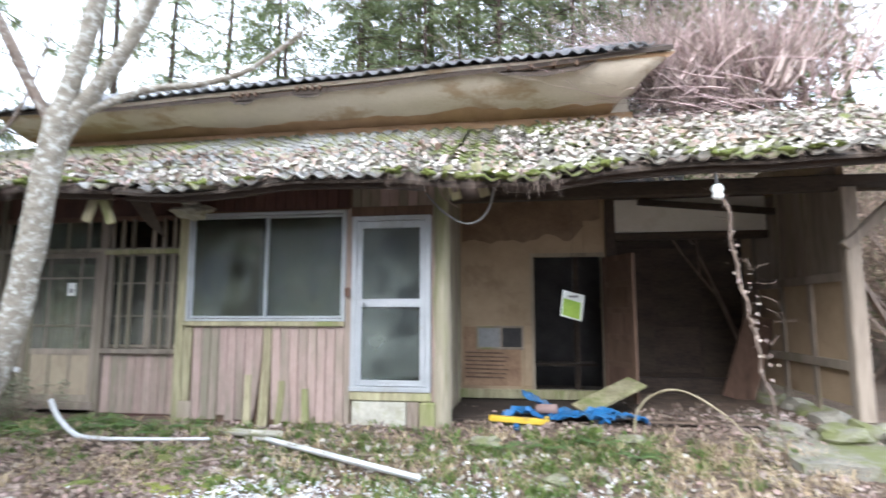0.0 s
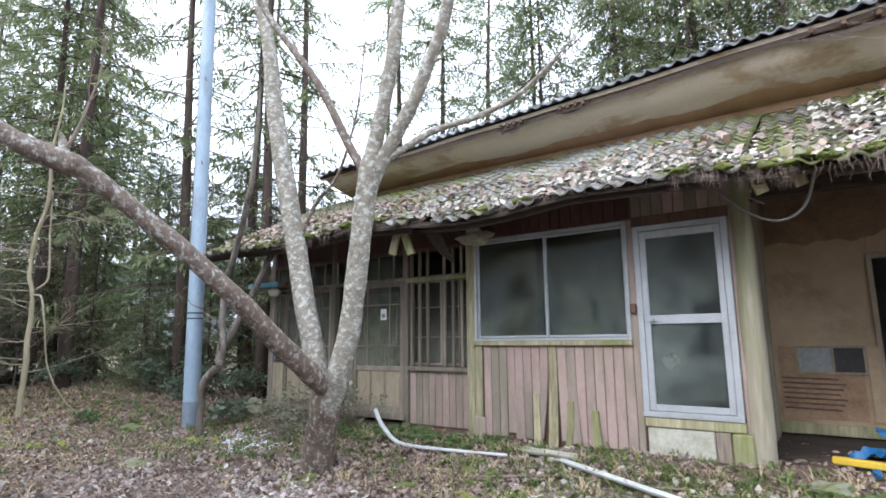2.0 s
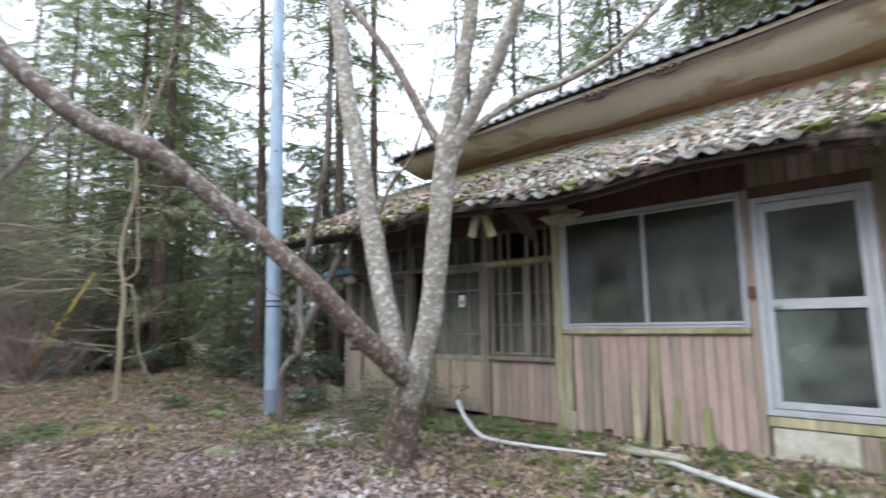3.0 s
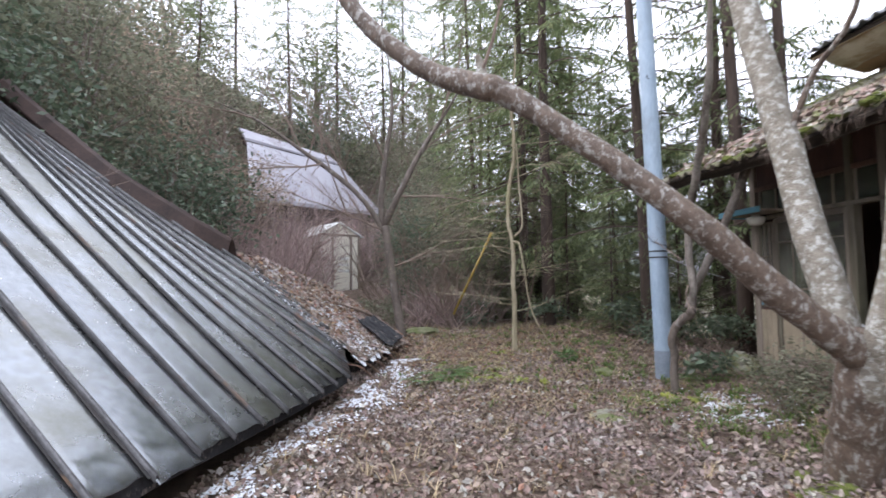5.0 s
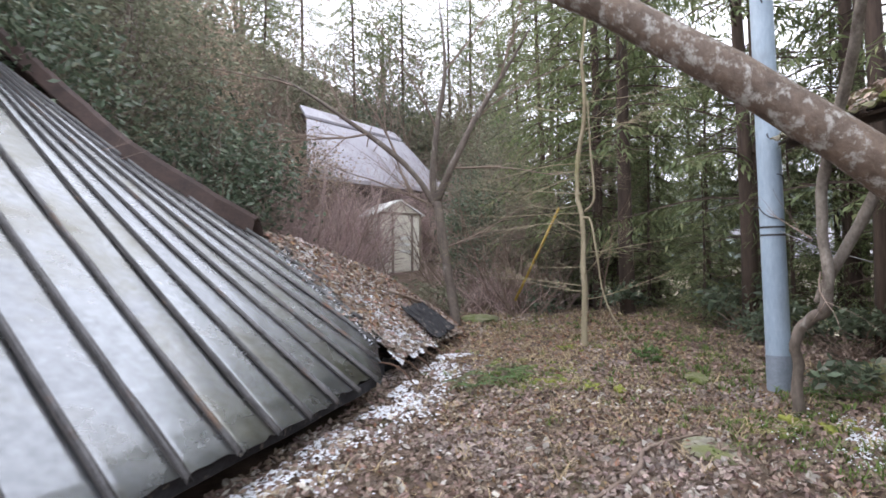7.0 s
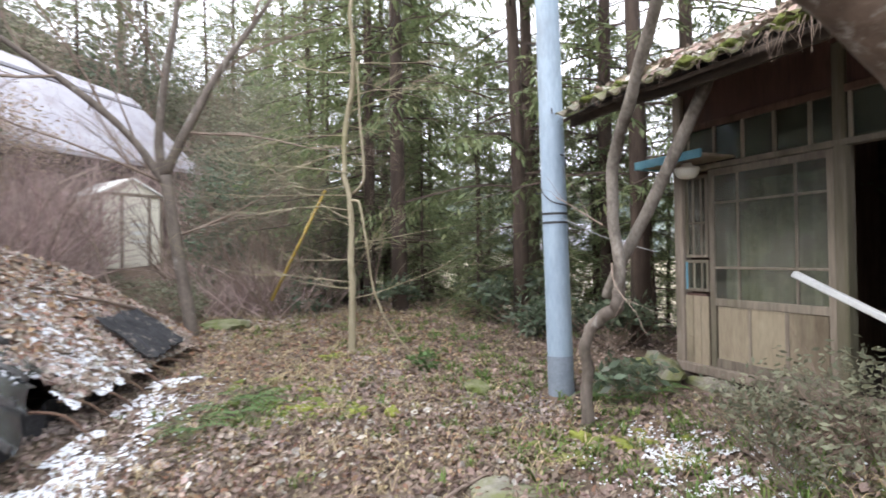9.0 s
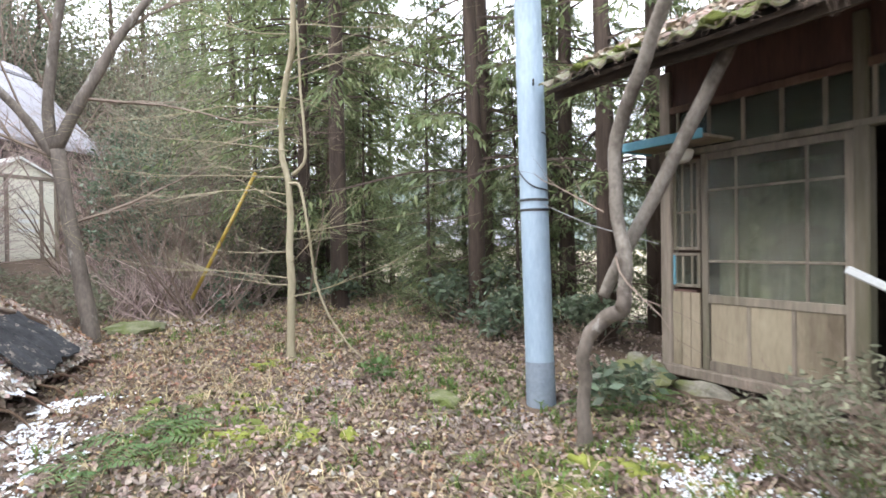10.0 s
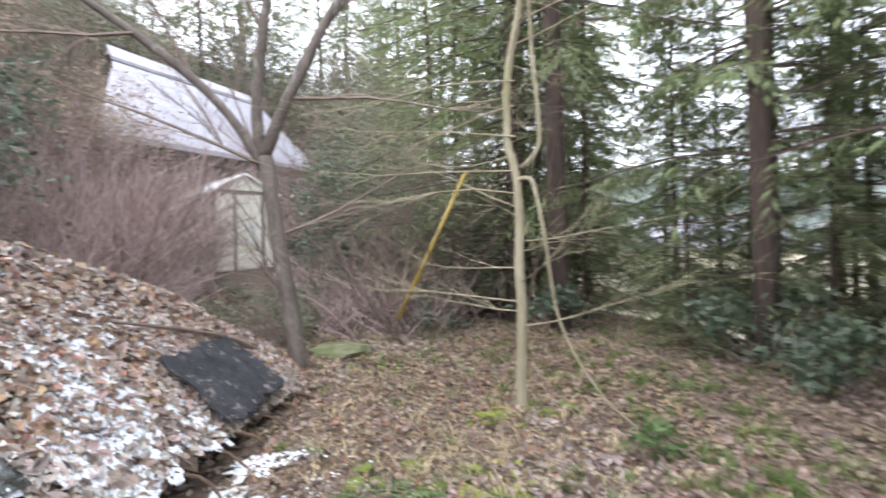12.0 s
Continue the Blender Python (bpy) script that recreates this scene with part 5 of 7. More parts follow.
part("foot", MB().tube([(-0.035 * z, 0, z) for z in (-0.3, 0.0, 0.421)], [0.125, 0.125, 0.124], 24, False), M["pole_foot"], pole, "darker blue foot sleeve", smooth=True)
for z in (1.70, 1.785):
    part("band", MB().tube([(-0.035 * z, 0, z - 0.011), (-0.035 * z, 0, z + 0.011)], [0.124, 0.124], 24), M["cable"], pole)
lp = []
for i in range(40):
    w = i / 39 * 2 * math.pi * 1.15
    z = 2.35 - 0.55 * i / 39 + 0.03 * math.sin(w * 2)
    lp.append((-0.035 * z + 0.126 * math.cos(w), 0.126 * math.sin(w), z))
part("wire_loop", MB().tube(lp, [0.006] * 40, 5), M["cable"], pole)
for i, z in enumerate((2.0, 2.75, 3.5, 4.25, 5.0, 5.75)):
    s = 1 if i % 2 else -1
    part("step_bolt", MB().tube([(-0.035 * z + 0.09 * s, -0.04, z), (-0.035 * z + 0.16 * s, -0.1, z), (-0.035 * z + 0.16 * s, -0.1, z + 0.03)], [0.008] * 3, 6), M["cable"], pole)
part("guy_wire", MB().tube([(0.06, 0, 1.74), (0.5, 0.1, 1.55), (1.0, 0.25, 1.4)], [0.004, 0.004, 0.004], 5), M["screen"], pole)

# ---- the forked yard tree ----
tree = thing("yard_tree", "leafless forked tree with white lichen on its bark", "tree")
part("trunk", limb(MB(), [(-4.93, 4.28, -0.15, 0.216), (-4.88, 4.26, 0.1, 0.188), (-4.78, 4.2, 0.4, 0.164), (-4.66, 4.14, 0.7, 0.160), (-4.6, 4.1, 0.95, 0.136), (-4.55, 4.1, 1.1, 0.080)], 5, 14), M["bark2"], tree, smooth=True)
part("stem", limb(MB(), [(-4.62, 4.12, 0.65, 0.096), (-4.45, 4.1, 0.95, 0.120), (-4.28, 4.1, 1.5, 0.116), (-4.18, 4.1, 2.1, 0.112), (-4.08, 4.1, 2.8, 0.112), (-4.02, 4.1, 3.15, 0.116), (-3.9, 4.1, 3.6, 0.080), (-3.75, 4.1, 4.2, 0.076), (-3.62, 4.1, 5.0, 0.068), (-3.5, 4.0, 6.4, 0.048), (-3.3, 3.9, 8.0, 0.024)], 5, 14, seed=2), M["bark"], tree, smooth=True)
part("stem", limb(MB(), [(-4.06, 4.12, 2.9, 0.064), (-3.85, 4.14, 3.3, 0.076), (-3.5, 4.15, 3.75, 0.068), (-3.25, 4.15, 4.2, 0.064), (-3.0, 4.1, 4.65, 0.060), (-2.6, 4.0, 5.6, 0.040), (-2.3, 3.9, 6.8, 0.016)], 5, 12, seed=3), M["bark"], tree, smooth=True)
part("stem", limb(MB(), [(-4.66, 4.14, 0.7, 0.096), (-4.78, 4.1, 1.2, 0.120), (-5.0, 4.1, 1.9, 0.116), (-5.2, 4.1, 2.6, 0.112), (-5.45, 4.1, 3.5, 0.112), (-5.68, 4.1, 4.3, 0.104), (-5.85, 4.1, 5.2, 0.088), (-6.1, 4.0, 6.5, 0.064), (-6.3, 3.9, 8.5, 0.024)], 5, 14, seed=4), M["bark"], tree, smooth=True)
part("branch", limb(MB(), [(-4.05, 4.08, 3.1, 0.048), (-4.22, 4.0, 3.45, 0.048), (-4.5, 3.85, 4.1, 0.044), (-4.8, 3.7, 4.6, 0.040), (-5.3, 3.5, 5.4, 0.032), (-5.7, 3.3, 6.4, 0.012)], 4, 10, seed=5), M["bark2"], tree, smooth=True)
part("branch", limb(MB(), [(-3.9, 4.12, 3.2, 0.036), (-3.4, 4.3, 3.5, 0.036), (-2.9, 4.45, 3.6, 0.032), (-2.4, 4.5, 3.75, 0.024), (-1.9, 4.6, 4.2, 0.012)], 4, 8, seed=6), M["bark"], tree, smooth=True)
part("branch", limb(MB(), [(-5.15, 4.1, 2.5, 0.024), (-4.95, 4.2, 3.0, 0.022), (-4.65, 4.25, 3.3, 0.018), (-4.4, 4.3, 4.1, 0.012), (-4.3, 4.3, 5.0, 0.006)], 4, 8, seed=16), M["bark2"], tree, smooth=True)
LIMB = [(-4.72, 4.2, 0.6, 0.096), (-4.58, 4.15, 0.85, 0.108), (-4.53, 3.56, 1.28, 0.104), (-4.56, 2.92, 1.83, 0.088), (-4.83, 2.37, 2.36, 0.080), (-5.06, 1.85, 2.79, 0.085), (-5.12, 1.7, 2.86, 0.096), (-5.37, 1.34, 3.06, 0.078), (-5.63, 0.89, 3.51, 0.070), (-5.83, 0.54, 4.09, 0.056), (-6.0, 0.25, 4.8, 0.036), (-6.1, -0.3, 5.6, 0.012)]
part("limb", limb(MB(), LIMB, 5, 14, seed=7), M["bark2"], tree, smooth=True)
part("knot", MB().tube([(-5.11, 1.7, 2.92), (-5.12, 1.68, 3.04), (-5.11, 1.66, 3.09)], [0.045, 0.03, 0.012], 8), M["bark"], tree)
tw = MB()
rg = random.Random(21)
for a, w, ln in (((-5.0, 1.68, 2.95), (0.1, 0.3, 1), 1.1), ((-3.6, 4.1, 5.0), (0.5, 0.1, 1), 1.8), ((-2.9, 4.1, 4.8), (0.8, -0.2, 0.8), 1.5), ((-5.8, 4.1, 5.0), (-0.7, 0.2, 1), 1.8), ((-5.2, 3.5, 5.3), (-0.6, -0.4, 0.6), 1.5),
                 ((-2.4, 4.5, 3.75), (0.7, 0.1, 0.5), 0.9), ((-5.9, 0.5, 4.1), (-0.4, 0.4, 0.8), 1.6), ((-6.1, 0.1, 4.8), (-0.3, -0.6, 0.6), 1.4)):
    tw = MB()
    twigs(tw, a, w, ln, 0.014, rg, 2, 5, 0.7)
    part("twig_spray", tw, M["twig"], tree)

# ---- the bent stump tree by the pole ----
bent = thing("bent_tree", "crooked bare tree with two grey stems", "tree")
part("trunk", limb(MB(), [(-7.62, 4.5, -0.1, 0.075), (-7.61, 4.5, 0.1, 0.055), (-7.6, 4.5, 0.5, 0.045), (-7.56, 4.47, 0.8, 0.045), (-7.45, 4.53, 0.98, 0.05), (-7.33, 4.58, 1.07, 0.052), (-7.33, 4.61, 1.2, 0.042)], 5, 12, 0.03, seed=8), M["darkbark"], bent, smooth=True)
part("stem", limb(MB(), [(-7.34, 4.59, 1.05, 0.042), (-7.33, 4.62, 1.3, 0.045), (-7.42, 4.66, 1.65, 0.044), (-7.44, 4.67, 2.2, 0.047), (-7.14, 4.6, 2.65, 0.044), (-6.8, 4.5, 3.1, 0.042), (-6.55, 4.42, 3.6, 0.036), (-6.4, 4.36, 4.3, 0.026), (-6.3, 4.3, 5.2, 0.01)], 5, 12, 0.02, seed=18), M["greybark"], bent, smooth=True)
part("stem", limb(MB(), [(-7.62, 4.72, 1.12, 0.042), (-7.5, 4.76, 1.38, 0.045), (-7.36, 4.86, 1.7, 0.047), (-7.13, 4.97, 2.2, 0.047), (-6.88, 5.06, 2.72, 0.043), (-6.84, 5.07, 2.8, 0.012)], 5, 12, seed=9), M["greybark"], bent, smooth=True)
tw = MB()
for a, w, ln in (((-7.4, 4.6, 1.4), (0.6, -0.4, -0.3), 0.9), ((-7.5, 4.6, 1.7), (-0.7, -0.2, 0.3), 0.8)):
    twigs(tw, a, w, ln, 0.008, rg, 1, 4, 0.7)
part("twig_spray", tw, M["twig"], bent)

# ---- sapling with flat sprays of bare twigs ----
sap = thing("sapling", "slim bare sapling with pale horizontal twigs", "tree")
part("trunk", limb(MB(), [(-11.02, 3.42, 0.05, 0.066), (-11.02, 3.42, 0.5, 0.048), (-10.98, 3.42, 1.3, 0.043), (-10.99, 3.41, 2.1, 0.037), (-11.08, 3.36, 2.7, 0.033), (-11.04, 3.38, 3.2, 0.034), (-10.92, 3.46, 3.8, 0.03), (-10.95, 3.45, 4.6, 0.025), (-10.85, 3.52, 6.0, 0.008)], 5, 10, 0.035, seed=10), M["sapbark"], sap, smooth=True)
part("whip", limb(MB(), [(-10.98, 3.42, 2.2, 0.018), (-10.85, 3.5, 2.15, 0.018), (-10.75, 3.55, 1.7, 0.016), (-10.7, 3.65, 1.0, 0.014), (-10.5, 3.85, 0.5, 0.011), (-10.3, 4.1, 0.2, 0.007)], 5, 6, seed=11), M["sapbark"], sap, smooth=True)
part("whip", limb(MB(), [(-10.98, 3.45, 2.3, 0.02), (-10.82, 3.55, 2.5, 0.018), (-10.85, 3.52, 3.2, 0.016), (-10.9, 3.5, 4.0, 0.01)], 5, 6, seed=12), M["sapbark"], sap, smooth=True)
for i in range(24):
    z = 0.9 + i * 0.135 + rg.uniform(-0.05, 0.05)
    an = rg.uniform(0, 2 * math.pi) if i % 2 else rg.choice((0.9, 4.0)) + rg.uniform(-0.6, 0.6)
    tw = MB()
    twigs(tw, (-11.0, 3.41, z), (math.cos(an), math.sin(an), rg.uniform(0.0, 0.28)), rg.uniform(0.9, 2.0), 0.0075, rg, 2, 5, 0.6, 0.05)
    part("branch", tw, M["sapbark"], sap)

# ---- the large bare tree beyond ----
bare = thing("bare_tree", "spreading leafless tree with dark branches", "tree", (0.34, 0.02, 0))
part("trunk", limb(MB(), [(-13.1, 1.47, 0.1, 0.114), (-13.12, 1.4, 0.8, 0.095), (-13.16, 1.26, 1.7, 0.084), (-13.2, 1.12, 2.7, 0.087)], 5, 12, seed=13), M["darkbark"], bare, smooth=True)
part("branch", limb(MB(), [(-13.2, 1.1, 2.6, 0.065), (-13.2, 0.75, 3.15, 0.053), (-13.2, 0.2, 3.7, 0.053), (-13.3, -0.6, 4.3, 0.042), (-13.4, -1.6, 5.0, 0.023), (-13.5, -2.5, 5.4, 0.009)], 4, 8, seed=14), M["darkbark"], bare, smooth=True)
part("branch", limb(MB(), [(-13.2, 1.07, 2.7, 0.068), (-13.15, 1.05, 3.3, 0.061), (-13.1, 1.15, 4.2, 0.053), (-13.2, 1.3, 5.2, 0.038), (-13.2, 1.2, 6.5, 0.011)], 4, 8, seed=15), M["darkbark"], bare, smooth=True)
part("branch", limb(MB(), [(-13.2, 1.1, 2.7, 0.076), (-13.0, 1.4, 3.3, 0.065), (-12.9, 1.8, 4.1, 0.053), (-12.9, 2.3, 4.9, 0.038), (-12.9, 2.9, 5.9, 0.015)], 4, 8, seed=17), M["darkbark"], bare, smooth=True)
tw = MB()
for a, w, ln in (((-13.2, 0.4, 3.5), (0.2, -0.6, 0.9), 2.4), ((-13.3, -0.6, 4.3), (0, -0.5, 0.9), 2.4), ((-13.4, -1.6, 5.0), (0, -1, 0.4), 2.0), ((-13.1, 1.15, 4.0), (0.2, -0.5, 1), 2.4), ((-13.2, 1.3, 5.2), (0, 0.6, 1), 2.0), ((-12.9, 1.8, 4.1), (0, 0.9, 0.8), 2.2),
                 ((-12.9, 2.3, 4.9), (0.3, 0.2, 1), 2.0), ((-13.2, 1.1, 2.6), (0.2, -1, 0.3), 2.2), ((-13.2, 1.2, 1.8), (0.3, 1, 0.2), 1.9), ((-13.0, 1.4, 3.3), (0.3, 0.8, -0.1), 2.2), ((-13.2, -0.2, 4.0), (0.2, -0.8, -0.1), 2.0)):
    twigs(tw, a, w, ln, 0.022, rg, 3, 5, 0.65)
part("twig_spray", tw, M["twig"], bare)


# ---- pale field beyond the trees ----
solo("field", MB().grid(lambda u, v: (lambda x, y: (x, y, land(x, y) + 0.06))(-70 + 57 * u, 8.6 + 50 * v), 60, 40), M["field"], "pale dry field beyond the cedars", "field", "structure", smooth=True)
# ---- wooded hill beyond the field, haze put into its bluish colour ----
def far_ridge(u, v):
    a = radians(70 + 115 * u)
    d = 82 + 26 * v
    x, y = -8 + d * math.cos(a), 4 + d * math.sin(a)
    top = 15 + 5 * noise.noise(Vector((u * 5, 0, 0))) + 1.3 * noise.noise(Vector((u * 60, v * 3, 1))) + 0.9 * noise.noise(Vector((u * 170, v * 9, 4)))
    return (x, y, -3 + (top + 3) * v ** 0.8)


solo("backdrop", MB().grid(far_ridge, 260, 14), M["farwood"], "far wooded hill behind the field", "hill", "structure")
# ---- far buildings ----
barn = thing("barn", "distant farm building with a pale snow-dusted roof", "building")
def quad(a, b, c, d):
    """A bilinear sheet: a to b along the foot, c to d along the top."""
    a, b, c, d = Vector(a), Vector(b), Vector(c), Vector(d)
    return lambda u, v: a.lerp(b, u).lerp(c.lerp(d, u), v)


part("roof", MB().grid(quad((-19.6, -3.07, 4.42), (-28.2, 1.35, 5.0), (-23.3, -4.05, 7.19), (-28.6, -0.75, 7.42)), 8, 4, (0, 0, -0.14)), M["lavender"], barn)
part("ridge_roof", MB().grid(quad((-23.5, -4.15, 7.41), (-28.7, -0.85, 7.6), (-24.4, -4.6, 8.06), (-29.4, -1.3, 8.1)), 8, 2, (0, 0, -0.1)), M["lavender"], barn)
part("gap_wall", MB().grid(quad((-23.4, -4.1, 7.08), (-28.65, -0.8, 7.3), (-23.5, -4.25, 7.44), (-28.8, -0.95, 7.6)), 8, 1, (-0.1, -0.1, 0)), M["rustcap"], barn)
# dark strip painting the shadow line under the barn's roof edge
part("eave_beam", MB().grid(quad((-19.7, -3.06, 3.98), (-28.2, 1.28, 4.6), (-19.7, -3.06, 4.27), (-28.25, 1.28, 4.85)), 8, 1, (-0.1, -0.15, 0)), M["rustcap"], barn)
part("wall", MB().grid(quad((-21.2, -2.65, 1.0), (-28.0, 0.9, 1.0), (-21.2, -2.65, 4.5), (-28.0, 0.9, 4.9)), 8, 2, (-0.1, -0.15, 0)), M["barn_dark"], barn)
# low slate roof beside the barn
part("annex_roof", MB().grid(quad((-26.2, 0.6, 3.35), (-27.4, 3.2, 2.75), (-28.4, 1.2, 4.5), (-29.2, 3.4, 3.7)), 8, 4, (0, 0, -0.1)), M["tile_dark"], barn, "low grey tiled annex roof with moss")
part("annex_wall", MB().grid(quad((-26.6, 0.8, 1.2), (-27.7, 3.1, 1.2), (-26.6, 0.8, 3.3), (-27.7, 3.1, 2.75)), 4, 2, (-0.1, -0.1, 0)), M["darkwood"], barn)
shed = thing("garden_shed", "small cream sheet-metal shed with a white gabled roof", "shed")
part("end_wall", MB().grid(quad((-21.2, -2.7, 1.0), (-24.4, -3.7, 1.0), (-21.2, -2.7, 4.4), (-24.5, -3.7, 7.1)), 4, 4, (-0.1, 0.1, 0)), M["barn_dark"], barn)
S0 = pose(-22.4, -0.85, 1.25, 0, 0, 33) @ Matrix.Scale(1.14, 4)
part("wall", MB().box(-0.95, 0.8, -0.72, 0.72, 0, 1.85, 0.01, S0), M["shed"], shed, "cream sheet walls")
part("gable", MB().add([(0.795, -0.72, 1.84), (0.795, 0.72, 1.84), (0.795, 0, 2.2), (0.75, -0.72, 1.84), (0.75, 0.72, 1.84), (0.75, 0, 2.2)], [(0, 1, 2), (5, 4, 3), (0, 3, 4, 1), (1, 4, 5, 2), (2, 5, 3, 0)], S0), M["shed"], shed)
for sd in (-1, 1):
    part("roof_sheet", MB().add([(-1.05, sd * 0.84, 1.8), (0.9, sd * 0.84, 1.8), (0.9, 0, 2.25), (-1.05, 0, 2.25), (-1.05, sd * 0.84, 1.76), (0.9, sd * 0.84, 1.76), (0.9, 0, 2.2), (-1.05, 0, 2.2)],
                                [(0, 1, 2, 3), (7, 6, 5, 4), (0, 4, 5, 1), (1, 5, 6, 2), (2, 6, 7, 3), (3, 7, 4, 0)], S0), M["paper"], shed, "white roof sheet")
for x, y in ((0.8, -0.72), (0.8, 0.72), (-0.95, -0.72), (0.8, -0.25), (0.8, 0.42)):
    part("frame_post", MB().box(x - 0.03, x + 0.035, y - 0.035, y + 0.035, 0.0, 1.84, 0.006, S0), M["greywood"], shed)
for x in (-0.5, -0.05, 0.4):
    part("sheet_rib", MB().box(x - 0.02, x + 0.02, -0.745, -0.715, 0.0, 1.82, 0.005, S0), M["greywood"], shed)
part("door", MB().box(0.8, 0.825, -0.21, 0.38, 0.05, 1.75, 0.008, S0), M["shed"], shed)
for z in (0.62, 0.82, 1.02):
    part("louvre", MB().box(0.825, 0.85, -0.05, 0.34, z, z + 0.09, 0.005, S0), M["paper"], shed)
part("lintel", MB().box(0.795, 0.835, -0.72, 0.72, 1.78, 1.85, 0.006, S0), M["greywood"], shed)
far = thing("village_house", "far house with a grey roof behind the trees", "house")
part("wall", MB().box(-34, -27, 16, 22, -1.5, 1.6), M["shed"], far)
part("roof", MB().grid(lambda u, v: (-26.4 - 4.2 * v, 15.4 + 7.2 * u, 1.6 + 1.6 * v), 2, 2, (0, 0, -0.15)), M["lavender"], far)

# ---- trees ----
def cedar_meshes(seed, height, low, n=92):
    """Trunk, dead twigs and a crown of broad drooping sprays."""
    r = random.Random(seed)
    tr = MB()
    tr.tube([(0.05 * math.sin(z * 0.4 + seed), 0.05 * math.cos(z * 0.3), z) for z in [height * k / 8 - 0.4 for k in range(9)]], [(0.15 if low > 1.5 else 0.12) * (1 - 0.85 * k / 8) for k in range(9)], 10)
    dead, crown = MB(), MB()
    for i in range(n):
        t = i / n
        z = low + (height - low - 0.3) * t ** 1.1
        ln = (2.5 * (1 - t) ** 0.6 + 0.6) * r.uniform(0.55, 1.15)
        an = i * 2.4 + r.uniform(-0.5, 0.5)
        dx, dy = math.cos(an), math.sin(an)
        rise = r.uniform(-0.12, 0.25)
        pts = [Vector((dx * ln * k / 5, dy * ln * k / 5, z + ln * (rise * k / 5 - 0.46 * (k / 5) ** 2 + 0.16 * (k / 5) ** 4))) for k in range(6)]
        dead.tube(pts, [0.024 * (1 - 0.8 * k / 5) for k in range(6)], 3, False)
        side = Vector((-dy, dx, 0))
        thick = r.choice((8, 12, 15))
        for j in range(thick):
            f = 0.2 + 0.8 * (j + r.random()) / thick
            k = min(4, int(f * 5))
            p = pts[k].lerp(pts[k + 1], f * 5 - k)
            sd = side * (1 if j % 2 else -1)
            out = (Vector((dx, dy, 0)) * r.uniform(0.2, 0.9) + sd * r.uniform(0.2, 1.0) + Vector((0, 0, r.uniform(-0.8, 0.1)))).normalized()
            sl = r.uniform(0.32, 0.66) * (1.15 - 0.4 * f)
            lat = out.cross(Vector((r.uniform(-0.6, 0.6), r.uniform(-0.6, 0.6), 1))).normalized()
            for b in range(9):
                g = (b + 0.5) / 9
                q = p + out * (sl * g) - Vector((0, 0, 0.4 * sl * g * g))
                sg = 1 if b % 2 else -1
                w = (lat * sg * (0.95 - 0.5 * g) + out * (0.5 + 0.7 * g) + Vector((0, 0, r.uniform(-0.6, 0.1)))).normalized()
                bl = sl * r.uniform(0.3, 0.5) * (1.1 - 0.45 * g)
                wd = w.cross(Vector((r.uniform(-0.5, 0.5), r.uniform(-0.5, 0.5), 1))).normalized() * bl * r.uniform(0.1, 0.17)
                crown.add([q, q + w * bl * 0.5 + wd, q + w * bl - Vector((0, 0, 0.2 * bl)), q + w * bl * 0.4 - wd], [(0, 1, 2, 3)])
    for i in range(16):
        z = r.uniform(0.8, low + 2)
        an = r.uniform(0, 6.28)
        twigs(dead, (0, 0, z), (math.cos(an), math.sin(an), r.uniform(-0.3, 0.2)), r.uniform(0.6, 1.5), 0.012, r, 1, 4, 0.6, 0.1, 3)
    return tr, dead, crown


def make_cedar(seed, height, low, n=92):
    ob = thing("cedar", "tall dark cedar with drooping green sprays", "tree", group="cedars round the house")
    a, b, c = cedar_meshes(seed, height, low, n)
    part("trunk", a, M["cedarbark"], ob, smooth=True)
    part("branchwork", b, M["cedarbark"], ob, kind="stuff")
    part("crown", c, M["cedar"], ob)
    return ob


cedars = [make_cedar(31, 15, 1.6, 96), make_cedar(32, 17, 3.4, 84), make_cedar(33, 13, 0.4, 100), make_cedar(34, 18, 0.9, 116), make_cedar(35, 17, 2.6, 42)]
